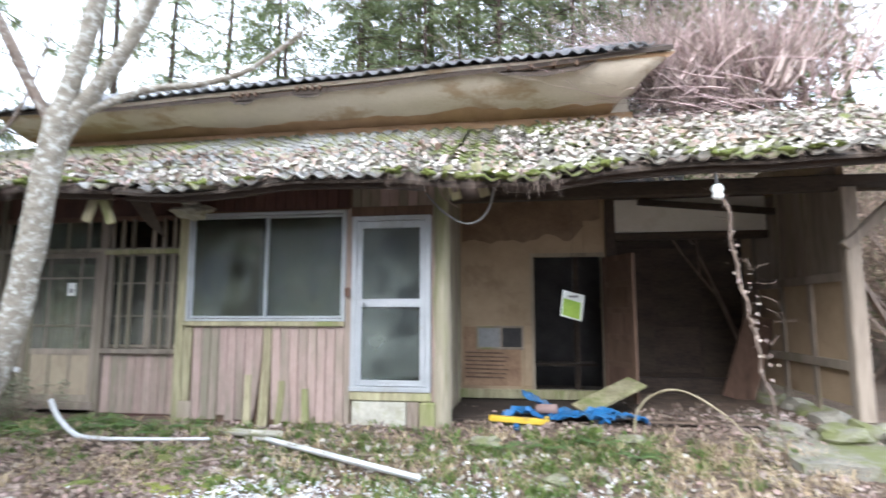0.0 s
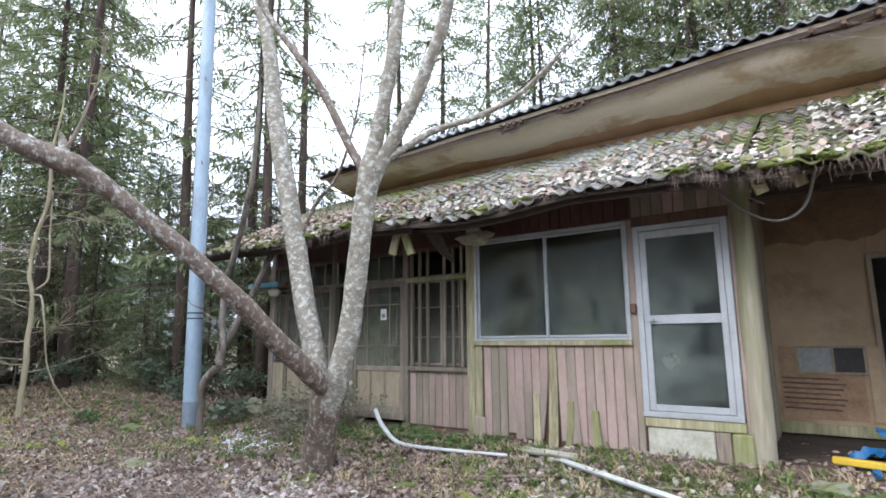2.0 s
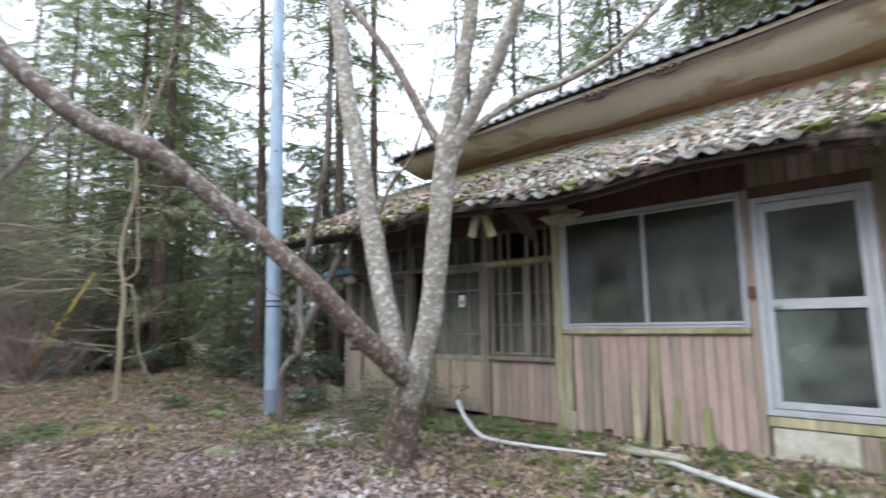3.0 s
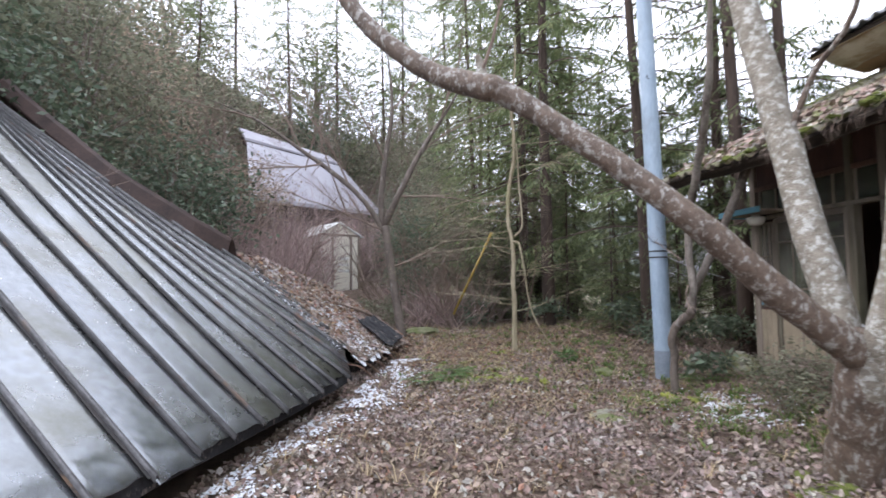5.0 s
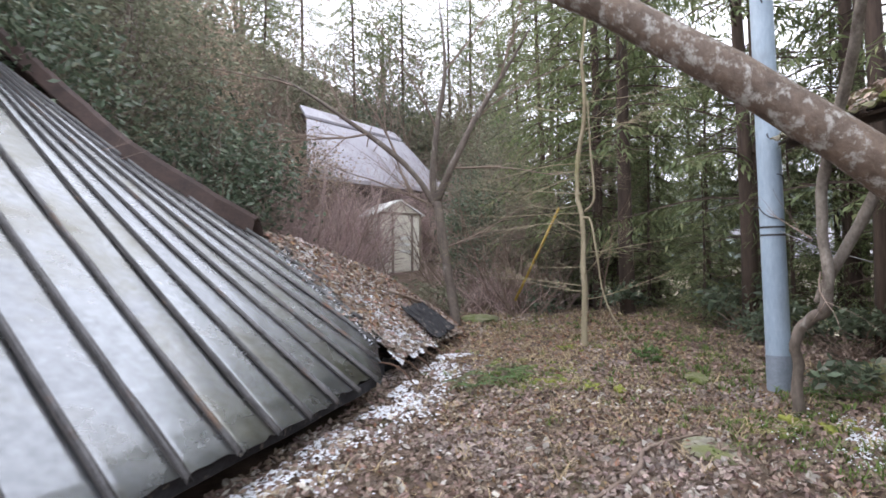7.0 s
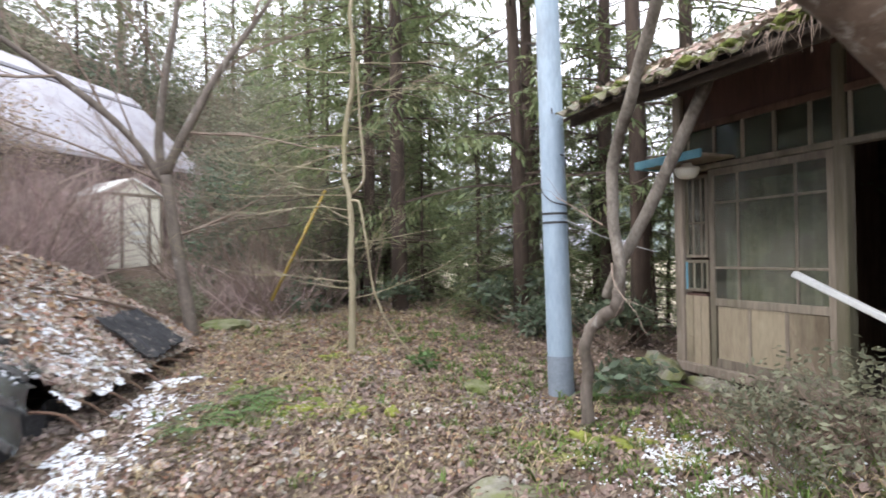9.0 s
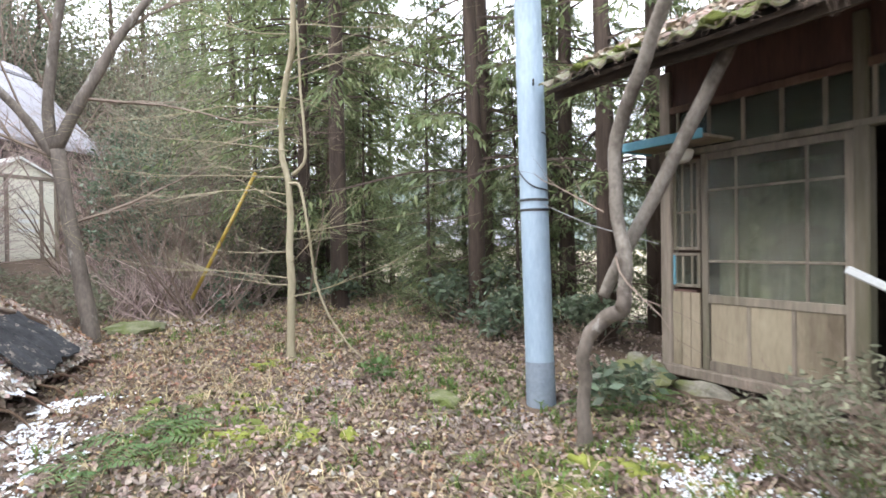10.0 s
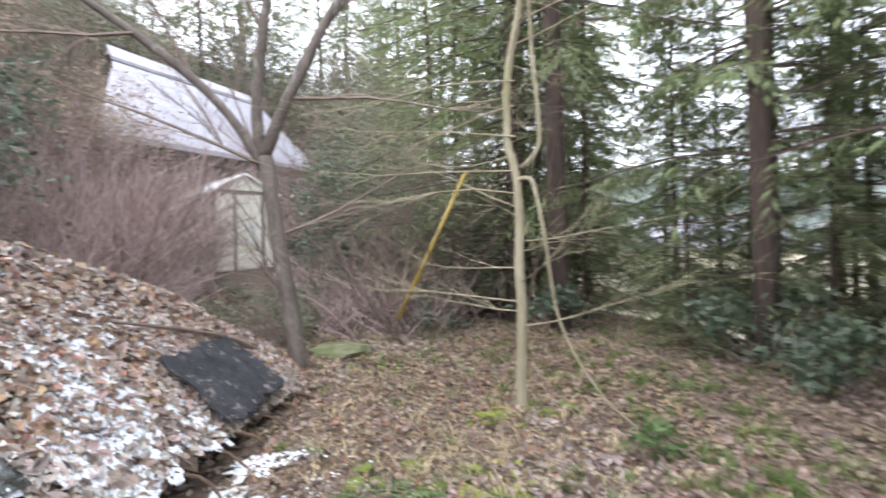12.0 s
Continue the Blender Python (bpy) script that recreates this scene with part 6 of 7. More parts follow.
spots = [  # x, y, kind, scale
    (-9.75, 7.0, 4, 0.9), (-9.7, 8.0, 4, 0.85), (-11.3, 6.1, 4, 0.85), (-11.75, 6.55, 4, 0.9), (-10.75, 7.4, 4, 0.85), (-13.7, 4.95, 1, 1.05), (-14.9, 4.75, 0, 0.9), (-12.9, 6.2, 2, 0.42), (-10.9, 6.6, 2, 0.3), (-12.1, 6.9, 2, 0.4), (-11.4, 7.6, 2, 0.45), (-13.3, 7.2, 2, 0.45), (-10.2, 7.7, 2, 0.36), (-15.6, 5.4, 2, 0.5), (-14.2, 5.6, 2, 0.36), (-12.4, 8.4, 2, 0.5), (-16.4, 4.9, 2, 0.45), (-11.9, 5.7, 2, 0.26),
    (-9.3, 9.0, 2, 0.34), (-10.1, 8.9, 2, 0.4), (-8.9, 10.4, 2, 0.4), (-11.6, 9.4, 2, 0.42), (-13.0, 9.4, 2, 0.45), (-15.2, 7.6, 2, 0.5), (-16.6, 6.6, 2, 0.5), (-14.4, 8.6, 2, 0.45),
    (-13.0, 14.5, 4, 1.0), (-10.8, 12.8, 4, 0.95), (-18.2, 7.0, 0, 1.0), (-15.6, 6.3, 2, 0.6), (-14.0, 9.8, 4, 0.95), (-16.8, 5.6, 3, 0.8), (-17.0, 4.2, 2, 0.6), (-20.5, 4.6, 3, 0.9), (-9.2, 12.6, 0, 0.9),
    (-7.0, 14.0, 3, 0.9), (-5.0, 16.0, 3, 0.95), (-10.5, 17.0, 1, 1.05), (-2.4, 14.4, 3, 0.95), (-0.4, 15.0, 3, 1.0), (1.6, 14.6, 3, 1.05), (3.6, 15.4, 3, 1.0), (5.6, 14.4, 3, 1.0), (7.6, 15.4, 3, 1.0),
    (-6.2, 13.2, 2, 0.9), (-4.2, 12.9, 2, 0.85), (-2.3, 13.0, 2, 0.9), (-0.6, 12.8, 2, 0.9), (1.3, 13.0, 2, 0.85), (3.2, 12.9, 2, 0.85), (5.2, 14.6, 2, 0.9), (-3.2, 13.6, 3, 0.72), (-1.5, 13.3, 3, 0.7), (0.4, 13.6, 3, 0.75), (2.4, 13.3, 3, 0.7), (4.4, 13.5, 3, 0.75), (-4.4, 14.6, 3, 0.8), (6.6, 13.6, 3, 0.75), (-1.4, 17.5, 3, 1.1), (0.8, 18.2, 3, 1.1), (2.8, 18.0, 3, 1.1), (4.9, 18.4, 3, 1.1), (7.0, 18.5, 3, 1.1), (-3.6, 18.0, 3, 1.0), (9.6, 17, 3, 1.1),
    (-24.5, 5.5, 3, 1.0), (-27, 9, 0, 1.1), (-30, 5.0, 3, 1.1), (-33, 1.5, 3, 1.0), (-34, -4, 3, 1.1), (-36, -1.5, 3, 1.1), (-33, -9, 3, 1.0), (-38, 3, 3, 1.2), (-38, -8, 3, 1.2), (12, 14, 3, 1.0), (10, 11, 3, 0.8),
]
rc = random.Random(12)
for i, (x, y, k, s) in enumerate(spots):
    m = Matrix.Translation((x, y, land(x, y) - 0.1)) @ pose(0, 0, 0, rc.uniform(-1.5, 1.5), rc.uniform(-1.5, 1.5), rc.uniform(0, 360))
    c = copy_thing(cedars[k], m)
    c.scale = (s, s, s)
for c, (x, y) in zip(cedars, ((-31, 14), (16, 21), (14, 18), (-29, 8), (19, 17))):
    c.location = (x, y, land(x, y) - 0.1)


def crown_leaves(mb, r, c, rad, n, size):
    """Leaves in a loose shell, clumped along random directions."""
    hubs = []
    for _ in range(max(5, n // 60)):
        d = Vector((r.gauss(0, 1), r.gauss(0, 1), r.gauss(0, 1))).normalized() * r.uniform(0.45, 1.0)
        hubs.append(Vector((c[0] + d.x * rad[0], c[1] + d.y * rad[1], c[2] + d.z * rad[2])))
    k = (rad[0] + rad[1] + rad[2]) / 3 * 0.22
    for i in range(n):
        h = r.choice(hubs)
        p = h + Vector((r.gauss(0, k), r.gauss(0, k), r.gauss(0, k * 0.7)))
        a = Vector((r.gauss(0, 1), r.gauss(0, 1), r.gauss(0, 0.6) - 0.2)).normalized()
        b = a.cross(Vector((r.gauss(0, 1), r.gauss(0, 1), r.gauss(0, 1)))).normalized()
        s = size * r.uniform(0.6, 1.3)
        mb.add([p, p + a * s * 0.5 + b * s * 0.2, p + a * s, p + a * s * 0.5 - b * s * 0.2], [(0, 1, 2, 3)])
    return hubs


def make_broadleaf(seed, mat, height, name, label, n=5200, size=0.16):
    r = random.Random(seed)
    ob = thing(name, label, "tree", group="trees on the wooded slope")
    tr = MB()
    limb(tr, [(0, 0, -0.3, 0.16), (0.1, 0, height * 0.3, 0.13), (-0.1, 0.1, height * 0.6, 0.09), (0.05, 0, height * 0.92, 0.02)], 4, 8, seed=seed)
    cr = MB()
    hubs = crown_leaves(cr, r, (0, 0, height * 0.58), (height * 0.3, height * 0.3, height * 0.42), n, size)
    for h in hubs[:40]:
        tr.tube([(0, 0, max(0.3, h.z * 0.6)), tuple(Vector((0, 0, h.z * 0.8)).lerp(h, 0.5)), tuple(h)], [0.04, 0.025, 0.008], 4, False)
    part("trunk", tr, M["bark2"], ob)
    part("crown", cr, M[mat], ob)
    return ob


def make_brush(seed, size, mat, name, label, stems=26, group="bare brush on the slope", out=0.7, thick=0.012):
    r = random.Random(seed)
    ob = thing(name, label, "bush", group=group)
    mb = MB()
    for i in range(stems):
        a = r.uniform(0, 6.28)
        twigs(mb, (r.gauss(0, 0.35) * size, r.gauss(0, 0.35) * size, -0.05), (math.cos(a) * out, math.sin(a) * out, r.uniform(0.5, 1.2)), size * r.uniform(0.7, 1.3), thick * size, r, 2, 5, 0.8, 0.05, 3, 2)
    part("stemwork", mb, M[mat], ob, kind="stuff")
    return ob


eva = make_broadleaf(41, "evergreen", 5.0, "evergreen_tree", "dense dark evergreen tree on the slope")
evb = make_broadleaf(42, "olive", 7.0, "broadleaf_tree", "dull olive broadleaf tree on the slope", 7600, 0.15)
evc = make_broadleaf(45, "drybrown", 6.0, "withered_tree", "tree with withered brown leaves on the slope", 5000, 0.13)
bra = make_brush(43, 1.6, "twig_red", "brush", "leafless reddish-brown brush thicket")
brb = make_brush(44, 2.6, "twig", "brush", "tall grey-brown leafless thicket", 20, out=0.35)
brc = make_brush(46, 2.6, "twig_red", "brush", "tall reddish leafless thicket by the barn", 40, out=0.6, thick=0.02)
hillside = [(-2.6, -12.5, 1, 1.15), (0.6, -13, 0, 1.4), (3.6, -12.5, 1, 1.1), (7.2, -11.5, 1, 1.1), (-18.7, -3.5, 2, 0.85), (-20.0, -3.1, 2, 0.8), (-14, -5.4, 1, 1.0), (-16, -6.8, 1, 1.2), (-12.2, -6.8, 0, 1.2), (-18.5, -4.9, 0, 0.95), (-17, -3.9, 0, 0.62), (-20, -6.5, 2, 1.1), (-11, -9, 2, 1.3), (-15, -9.5, 1, 1.3), (-19, -9.5, 0, 1.4), (-23, -9, 2, 1.3), (-9, -6.5, 1, 1.0), (-8, -9, 1, 1.3),
            (-26, -12, 1, 1.4), (-21, -13, 0, 1.6), (-16, -13, 1, 1.5), (-12, -13, 1, 1.5), (-7, -12, 0, 1.4), (-30, -14, 1, 1.6), (-13.7, -3.3, 0, 0.95), (-12.4, -3.6, 0, 0.7), (-17.3, 2.1, 0, 0.62), (-16.3, 3.2, 1, 0.42), (-15.4, 4.0, 1, 0.4), (-18.6, 2.9, 1, 0.5), (5.6, 11.2, 2, 0.85), (7.2, 10.2, 2, 0.8), (3.9, 12.6, 2, 0.8), (-10.5, -4.8, 0, 0.9), (-24, -16, 1, 1.6), (-18, -17, 1, 1.6), (-31, -8, 1, 1.3),
            (-17.5, 2.4, 0, 0.42), (-17.0, 3.3, 0, 0.5), (-16.2, 4.0, 0, 0.45), (-21, 3.0, 0, 0.6), (-22.5, 2.2, 0, 0.7), (-24, 3.5, 1, 0.8), (-34, 0, 1, 1.2), (-31, 3.4, 1, 1.0), (10.5, 9.5, 0, 0.9), (-19.2, 3.2, 1, 0.6), (-32, -6.5, 1, 1.3), (-31.5, 0.8, 1, 1.1), (-34, -2, 0, 1.5), (-29, 4.2, 1, 1.0), (-37, -12, 1, 1.7), (-28, -12.5, 0, 1.5), (-40, -3, 1, 1.8), (-40, 5, 1, 1.8)]
for i, (x, y, k, s) in enumerate(hillside):
    c = copy_thing((eva, evb, evc)[k], Matrix.Translation((x, y, land(x, y) - 0.1)) @ pose(0, 0, 0, 0, 0, rc.uniform(0, 360)))
    c.scale = (s, s, s * rc.uniform(0.9, 1.15))
evc.location = (-25, -10.5, land(-25, -10.5))
eva.location, evb.location = (-5.5, -9.5, land(-5.5, -9.5)), (-27, -9, land(-27, -9))
def sight(x, y):
    """How far a place lies from the open strip in front of the shed."""
    best = 99.0
    for ax, ay in ((-1.6, 1.05), (-4.2, 1.55), (-6.6, 1.8)):
        a, b = Vector((ax, ay)), Vector((-22.4, -0.85))
        t = max(0.0, min(1.0, (Vector((x, y)) - a).dot(b - a) / (b - a).length_squared))
        best = min(best, (a.lerp(b, t) - Vector((x, y))).length)
    return best


brush_spots = [(-17.6, -3.6, 2, 0.8), (-18.8, -3.1, 2, 0.85), (-19.9, -2.7, 2, 0.85), (-21.0, -2.9, 2, 0.8), (-22.4, -3.0, 2, 0.75), (-24.6, -0.9, 2, 0.7), (-24.9, -0.3, 2, 0.8), (-26.0, 0.3, 2, 0.85), (-27.2, 1.0, 2, 0.85), (-16.4, -3.9, 2, 0.75), (-20.5, -3.0, 2, 0.9), (-23.0, -1.9, 2, 0.8), (-25.4, -0.7, 2, 0.85),
               (1.65, 7.6, 0, 0.42), (1.85, 7.9, 0, 0.5), (1.6, 8.3, 0, 0.55), (-16.2, -1.9, 0, 1), (-17.4, -1.7, 0, 1), (-18.4, -1.8, 0, 1), (-19.3, -2.1, 0, 1), (-20.2, -2.3, 0, 1), (-21.2, -2.4, 0, 1), (-22.2, -2.6, 0, 1), (-15.2, -2.0, 0, 1), (-14.2, -2.6, 0, 1), (-17.8, -2.8, 0, 1.3), (-19.2, -3.2, 0, 1.3), (-21, -3.4, 0, 1.3), (-23, -3.2, 0, 1.2), (-24.6, -2.2, 0, 1.2), (-26, -1.0, 0, 1.2), (-24.8, -0.8, 0, 1.0), (-26.8, 0.4, 0, 1.2), (-25.4, 0.6, 0, 0.9), (-16.8, -3.6, 0, 1.3),
               (-12.8, -4.4, 1, 0.8), (-11.2, -4.9, 1, 0.8), (-14.8, -4.6, 1, 0.9), (-9.8, -5.3, 1, 0.9), (-13.4, -6.0, 1, 1.2), (-10.4, -7.4, 1, 1.2), (-15.6, -5.6, 1, 1.1),
               (-17.5, -2.2, 0, 1.5), (-19.6, -2.0, 0, 1.5), (-16.8, -2.2, 0, 1.3), (-18.6, -2.4, 0, 1.6), (-20.5, -2.6, 0, 1.8), (-16.2, -2.9, 0, 1.4), (-15.6, -3.0, 0, 1.2), (-14.6, -2.4, 0, 0.9), (-18, -3.4, 0, 1.7), (-20.6, -2.2, 0, 1.5), (-22, -3.4, 0, 1.2), (-23, -4.6, 0, 1.2), (-15.2, -3.6, 1, 0.9), (-19, -3.8, 1, 1.0),
               (-22.5, -6.5, 1, 1.2), (-24.5, -8, 1, 1.2), (-17.2, -5.3, 1, 1.2), (-27, -10, 1, 1.4), (-30, 2.4, 1, 2.2), (-33, -1, 1, 2.4), (-32, -4.5, 1, 2.4), (-29.5, -8.5, 1, 2.2), (-35, -9, 1, 2.4), (-35, 3, 1, 2.4), (-26, -7.5, 1, 1.8), (-15, 1.9, 0, 0.62), (-14.6, 2.6, 0, 0.6), (-15.8, 2.7, 0, 0.7), (-18.5, 1.5, 0, 0.7),
               (-15.3, 3.6, 1, 0.8), (-15.9, 2.6, 1, 0.7), (-14.9, 2.9, 1, 0.6), (-16.8, 3.0, 1, 0.9), (-18.5, 2.6, 1, 1.1), (-21.5, 2.0, 1, 1.0), (-20, 4, 1, 1.2), (-23, 4.6, 1, 1.3), (-30, -3, 1, 1.6), (-31, -6, 1, 1.6), (-30, 1, 1, 1.6),
               (6.8, 10.6, 1, 1.5), (7.9, 9.0, 1, 1.2), (6.4, 12.5, 1, 1.8), (3.6, 13.8, 1, 1.2), (2.0, 14.0, 1, 1.2), (5.2, 13.6, 1, 1.2), (8.5, 11, 1, 1.8), (9.4, 9, 1, 1.5), (2.4, 8.3, 0, 0.75), (3.3, 8.1, 0, 0.85), (2.9, 8.7, 1, 0.6), (1.9, 8.5, 0, 0.7), (2.3, 8.0, 2, 0.42), (3.2, 8.6, 2, 0.5), (4.0, 8.4, 2, 0.5), (2.8, 8.2, 2, 0.45),
               (-15.4, -2.2, 2, 0.6), (-16.3, -2.6, 2, 0.75), (-17.2, -2.4, 2, 0.8), (-18.1, -2.7, 2, 0.9), (-19.2, -2.4, 2, 0.85), (-14.6, -2.7, 2, 0.6), (-17.0, -1.4, 2, 0.4), (-15.8, -1.2, 2, 0.38), (-16.9, -3.2, 2, 0.95), (-18.8, -3.2, 2, 1.0), (-24.4, 0.8, 2, 0.55)]
for i, (x, y, k, s) in enumerate(brush_spots):
    z = land(x, y)
    if 1.5 < x < 4.5 and 6.5 < y < 9:
        z = low_roof(x, min(2.8, y - 4.74)).z + 0.45
    if k == 0 and -22.5 < x < -13 and y < 2:
        s = max(0.25, min(s, (sight(x, y) - 0.45) / 1.9))
    c = copy_thing((bra, brb, brc)[k], Matrix.Translation((x, y, z)) @ pose(0, 0, 0, 0, 0, rc.uniform(0, 360)))
    c.scale = (s, s, s)
brc.location = (-28.4, 1.9, land(-28.4, 1.9))
bra.location, brb.location = (-24, -2.5, land(-24, -2.5)), (-26.5, 3.2, land(-26.5, 3.2))


rb = random.Random(91)
fallen = thing("brush", "reddish bare brush fallen over the broken roof end", "bush", (2.5, 7.1, 4.2))
for i in range(22):
    fb = MB()
    twigs(fb, (rb.uniform(-0.5, 1.8), rb.uniform(-0.1, 1.2), rb.uniform(-0.1, 0.25)), (-1, rb.uniform(-0.45, 0.35), rb.uniform(-0.05, 0.5)), rb.uniform(1.1, 2.2), 0.011, rb, 2, 5, 0.5, 0.1, 3, 3)
    part("stem", fb, M["twig_red"], fallen)


# ---- small things in the yard ----
yp = thing("yellow_guard_pole", "yellow guy-wire guard leaning among the twigs", "pole")
part("guard", MB().tube([(-13.15, 2.62, 0.8), (-13.05, 3.05, 1.7), (-12.96, 3.46, 2.57)], [0.025, 0.025, 0.025], 12), M["yellow_pole"], yp, smooth=True)
part("wire", MB().tube([(-12.96, 3.46, 2.57), (-12.4, 5.0, 6.5)], [0.006, 0.006], 4), M["cable"], yp)
for (x0, x1, y0, y1, h, a), lab in zip(((-13.5, -12.9, 1.6, 2.3, 0.13, 12), (-9.25, -8.85, 4.1, 4.35, 0.07, -20)), ("mossy flat stone slab on the grass", "small flat stone lying among leaves")):
    cx, cy = (x0 + x1) / 2, (y0 + y1) / 2
    solo("stone_slab", MB().lump((cx, cy, land(cx, cy) + h * 0.3), ((x1 - x0) / 2, (y1 - y0) / 2, h), int(a), rough=0.25, n=3), M["mossstone"], lab, "stone", smooth=False)
# old concrete apron and stones before the open bay
apron = MB().grid(lambda u, v: (2.25 + 1.6 * u + 0.12 * noise.noise(Vector((v * 4, 2, 0))), 4.95 + 1.0 * v + 0.1 * noise.noise(Vector((u * 4, 5, 0))), 0.26 + 0.05 * v + 0.012 * noise.noise(Vector((u * 6, v * 6, 0)))), 18, 12, (0, 0, -0.16))
solo("concrete_apron", apron, M["stone"], "cracked grey concrete apron before the open bay", "paving")
for i, (x, y, r) in enumerate(((2.95, 5.75, 0.2), (3.45, 5.6, 0.16), (2.6, 6.05, 0.14), (1.0, 5.45, 0.1), (-0.35, 5.35, 0.12), (0.3, 4.7, 0.09))):
    solo("stone", MB().lump((x, y, land(x, y) + r * 0.25), (r * 1.3, r, r * 0.55), 60 + i, rough=0.3, n=3), M["stone"], "grey field stone half sunk in the weeds", "stone", group="stones before the house")
solo("stone_slab", MB().lump((-6.9, 3.4, land(-6.9, 3.4)), (0.35, 0.2, 0.06), 44, rough=0.2, n=3), M["stone"], "flat bare stone set in the path", "stone")
gut = [(-4.78, 5.05, 0.6, 0.026), (-4.66, 5.02, 0.45, 0.026), (-4.46, 5.0, 0.30, 0.026), (-4.25, 4.98, 0.255, 0.024), (-3.7, 5.0, 0.255, 0.018), (-3.0, 5.05, 0.27, 0.014)]
solo("drain_pipe", limb(MB(), gut, 5, 12, 0), M["pvc"], "white plastic drain pipe lying by the tree", "pipe", smooth=True)
gp = MB().grid(lambda u, v: (-2.55 + 1.75 * u, 5.15 - 0.75 * u + 0.042 * math.cos(math.pi * v), 0.26 - 0.10 * u - 0.035 * math.sin(math.pi * v) + 0.035), 12, 8, (0, 0, -0.006))
solo("gutter", gp, M["pvc"], "fallen white plastic gutter on the weeds", "gutter", smooth=True)
solo("gutter", MB().grid(lambda u, v: (-2.95 + 0.6 * u, 5.25 - 0.05 * u + 0.07 * math.cos(math.pi * v), 0.27 - 0.05 * math.sin(math.pi * v) + 0.05), 8, 8, (0, 0, -0.006)), M["concrete"], "short dirty gutter piece on the ground", "gutter", smooth=True)
solo("white_bar", MB().box(-0.5, 0.5, -0.03, 0.03, -0.02, 0.02, 0.006, pose(-5.82, 5.12, 1.1, 0, 29, 20)), M["pvc"], "white plastic bar sticking out of the brush", "bar")
# heap by the entrance
heap = thing("tarp_heap", "crumpled blue plastic sheet heap by the entrance", "tarp")
for i, (x, y, w, d, s) in enumerate(((0.0, 6.35, 0.45, 0.3, 1), (0.55, 6.2, 0.7, 0.35, 2), (1.05, 6.15, 0.5, 0.25, 3), (0.2, 6.6, 0.4, 0.25, 4), (0.85, 6.45, 0.5, 0.2, 5))):
    part("fold", MB().grid(lambda u, v: (x - w / 2 + w * u + 0.08 * noise.noise(Vector((u * 3, v * 3, s))), y - d / 2 + d * v, 0.33 + 0.10 * abs(noise.noise(Vector((u * 4 + s, v * 4, s * 2)))) + (0.22 * (1 - u) if i == 3 else 0.06 * math.sin(u * 3))), 12, 8, (0, 0, -0.01)), M["tarp"], heap)
solo("yellow_crate_edge", MB().box(-0.3, 0.3, -0.04, 0.04, -0.03, 0.03, 0.01, pose(-0.05, 5.95, 0.36, 0, 2, -6)).box(0.26, 0.32, -0.04, 0.2, -0.08, 0.03, 0.01, pose(-0.05, 5.95, 0.36, 0, 2, -6)), M["yellow"], "broken yellow plastic crate edge in the heap", "crate")
solo("plank", MB().box(-0.42, 0.42, -0.16, 0.16, -0.018, 0.018, 0.006, pose(1.0, 6.75, 0.52, 12, -20, 25)), M["mosswood"], "mossy plank leaning at the doorway", "plank")
solo("rusty_can", MB().tube([(0.15, 6.3, 0.42), (0.38, 6.27, 0.43)], [0.055, 0.055], 16), M["barn_red"], "faded pinkish tin lying on the heap", "can", smooth=True)
solo("blue_cap", MB().tube([(-0.06, 5.72, 0.32), (-0.06, 5.70, 0.36)], [0.03, 0.03], 12), M["tarp"], "small blue plastic cap in the weeds", "cap")
sg = thing("hanging_packet", "clear packet with green print hanging in the doorway", "packet")
part("sheet", MB().grid(lambda u, v: (0.46 + 0.25 * u + 0.04 * v, 6.7 + 0.03 * math.sin(u * 4), 1.45 + 0.31 * v - 0.07 * u), 8, 6, (0, 0.006, 0)), M["paper"], sg)
part("print", MB().grid(lambda u, v: (0.485 + 0.2 * u + 0.02 * v, 6.685 + 0.03 * math.sin(u * 3 + 0.8), 1.465 + 0.2 * v - 0.065 * u), 8, 6, (0, 0.004, 0)), M["signgreen"], sg)
part("print_band", MB().box(0.56, 0.68, 6.672, 6.678, 1.665, 1.69, 0.001), M["screen"], sg)
part("string", MB().tube([(0.62, 6.7, 1.77), (0.62, 6.7, 2.75)], [0.002, 0.002], 4), M["cable"], sg)
# insulator and vine at the eave
ins = thing("insulator", "white porcelain insulator under the eave", "insulator")
part("body", MB().tube([(1.70, 4.86, 2.44), (1.70, 4.86, 2.47), (1.70, 4.86, 2.5), (1.70, 4.86, 2.53), (1.70, 4.86, 2.57)], [0.03, 0.05, 0.035, 0.052, 0.03], 14), M["paper"], ins, smooth=True)
part("bracket", MB().tube([(1.70, 4.86, 2.57), (1.70, 4.9, 2.72)], [0.012, 0.012], 6), M["cable"], ins)
vn = thing("hanging_vine", "dead vine hanging from the eave to the ground", "vine")
part("stem", limb(MB(), [(1.72, 4.9, 2.62, 0.010), (1.82, 4.95, 2.1, 0.012), (1.93, 5.0, 1.5, 0.015), (1.98, 5.03, 1.3, 0.016), (2.06, 5.05, 0.9, 0.010), (2.2, 5.1, 0.25, 0.007)], 6, 7, 0.07, 31), M["twig"], vn, smooth=True)
vt = MB()
rv = random.Random(8)
for i in range(12):
    twigs(vt, (1.75 + 0.035 * i, 4.95, 2.5 - 0.11 * i), (rv.uniform(-1, 1), -0.4, rv.uniform(-0.6, 0.4)), 0.13, 0.003, rv, 1, 3, 0.8)
part("twig_spray", vt, M["twig"], vn)
vl = MB()
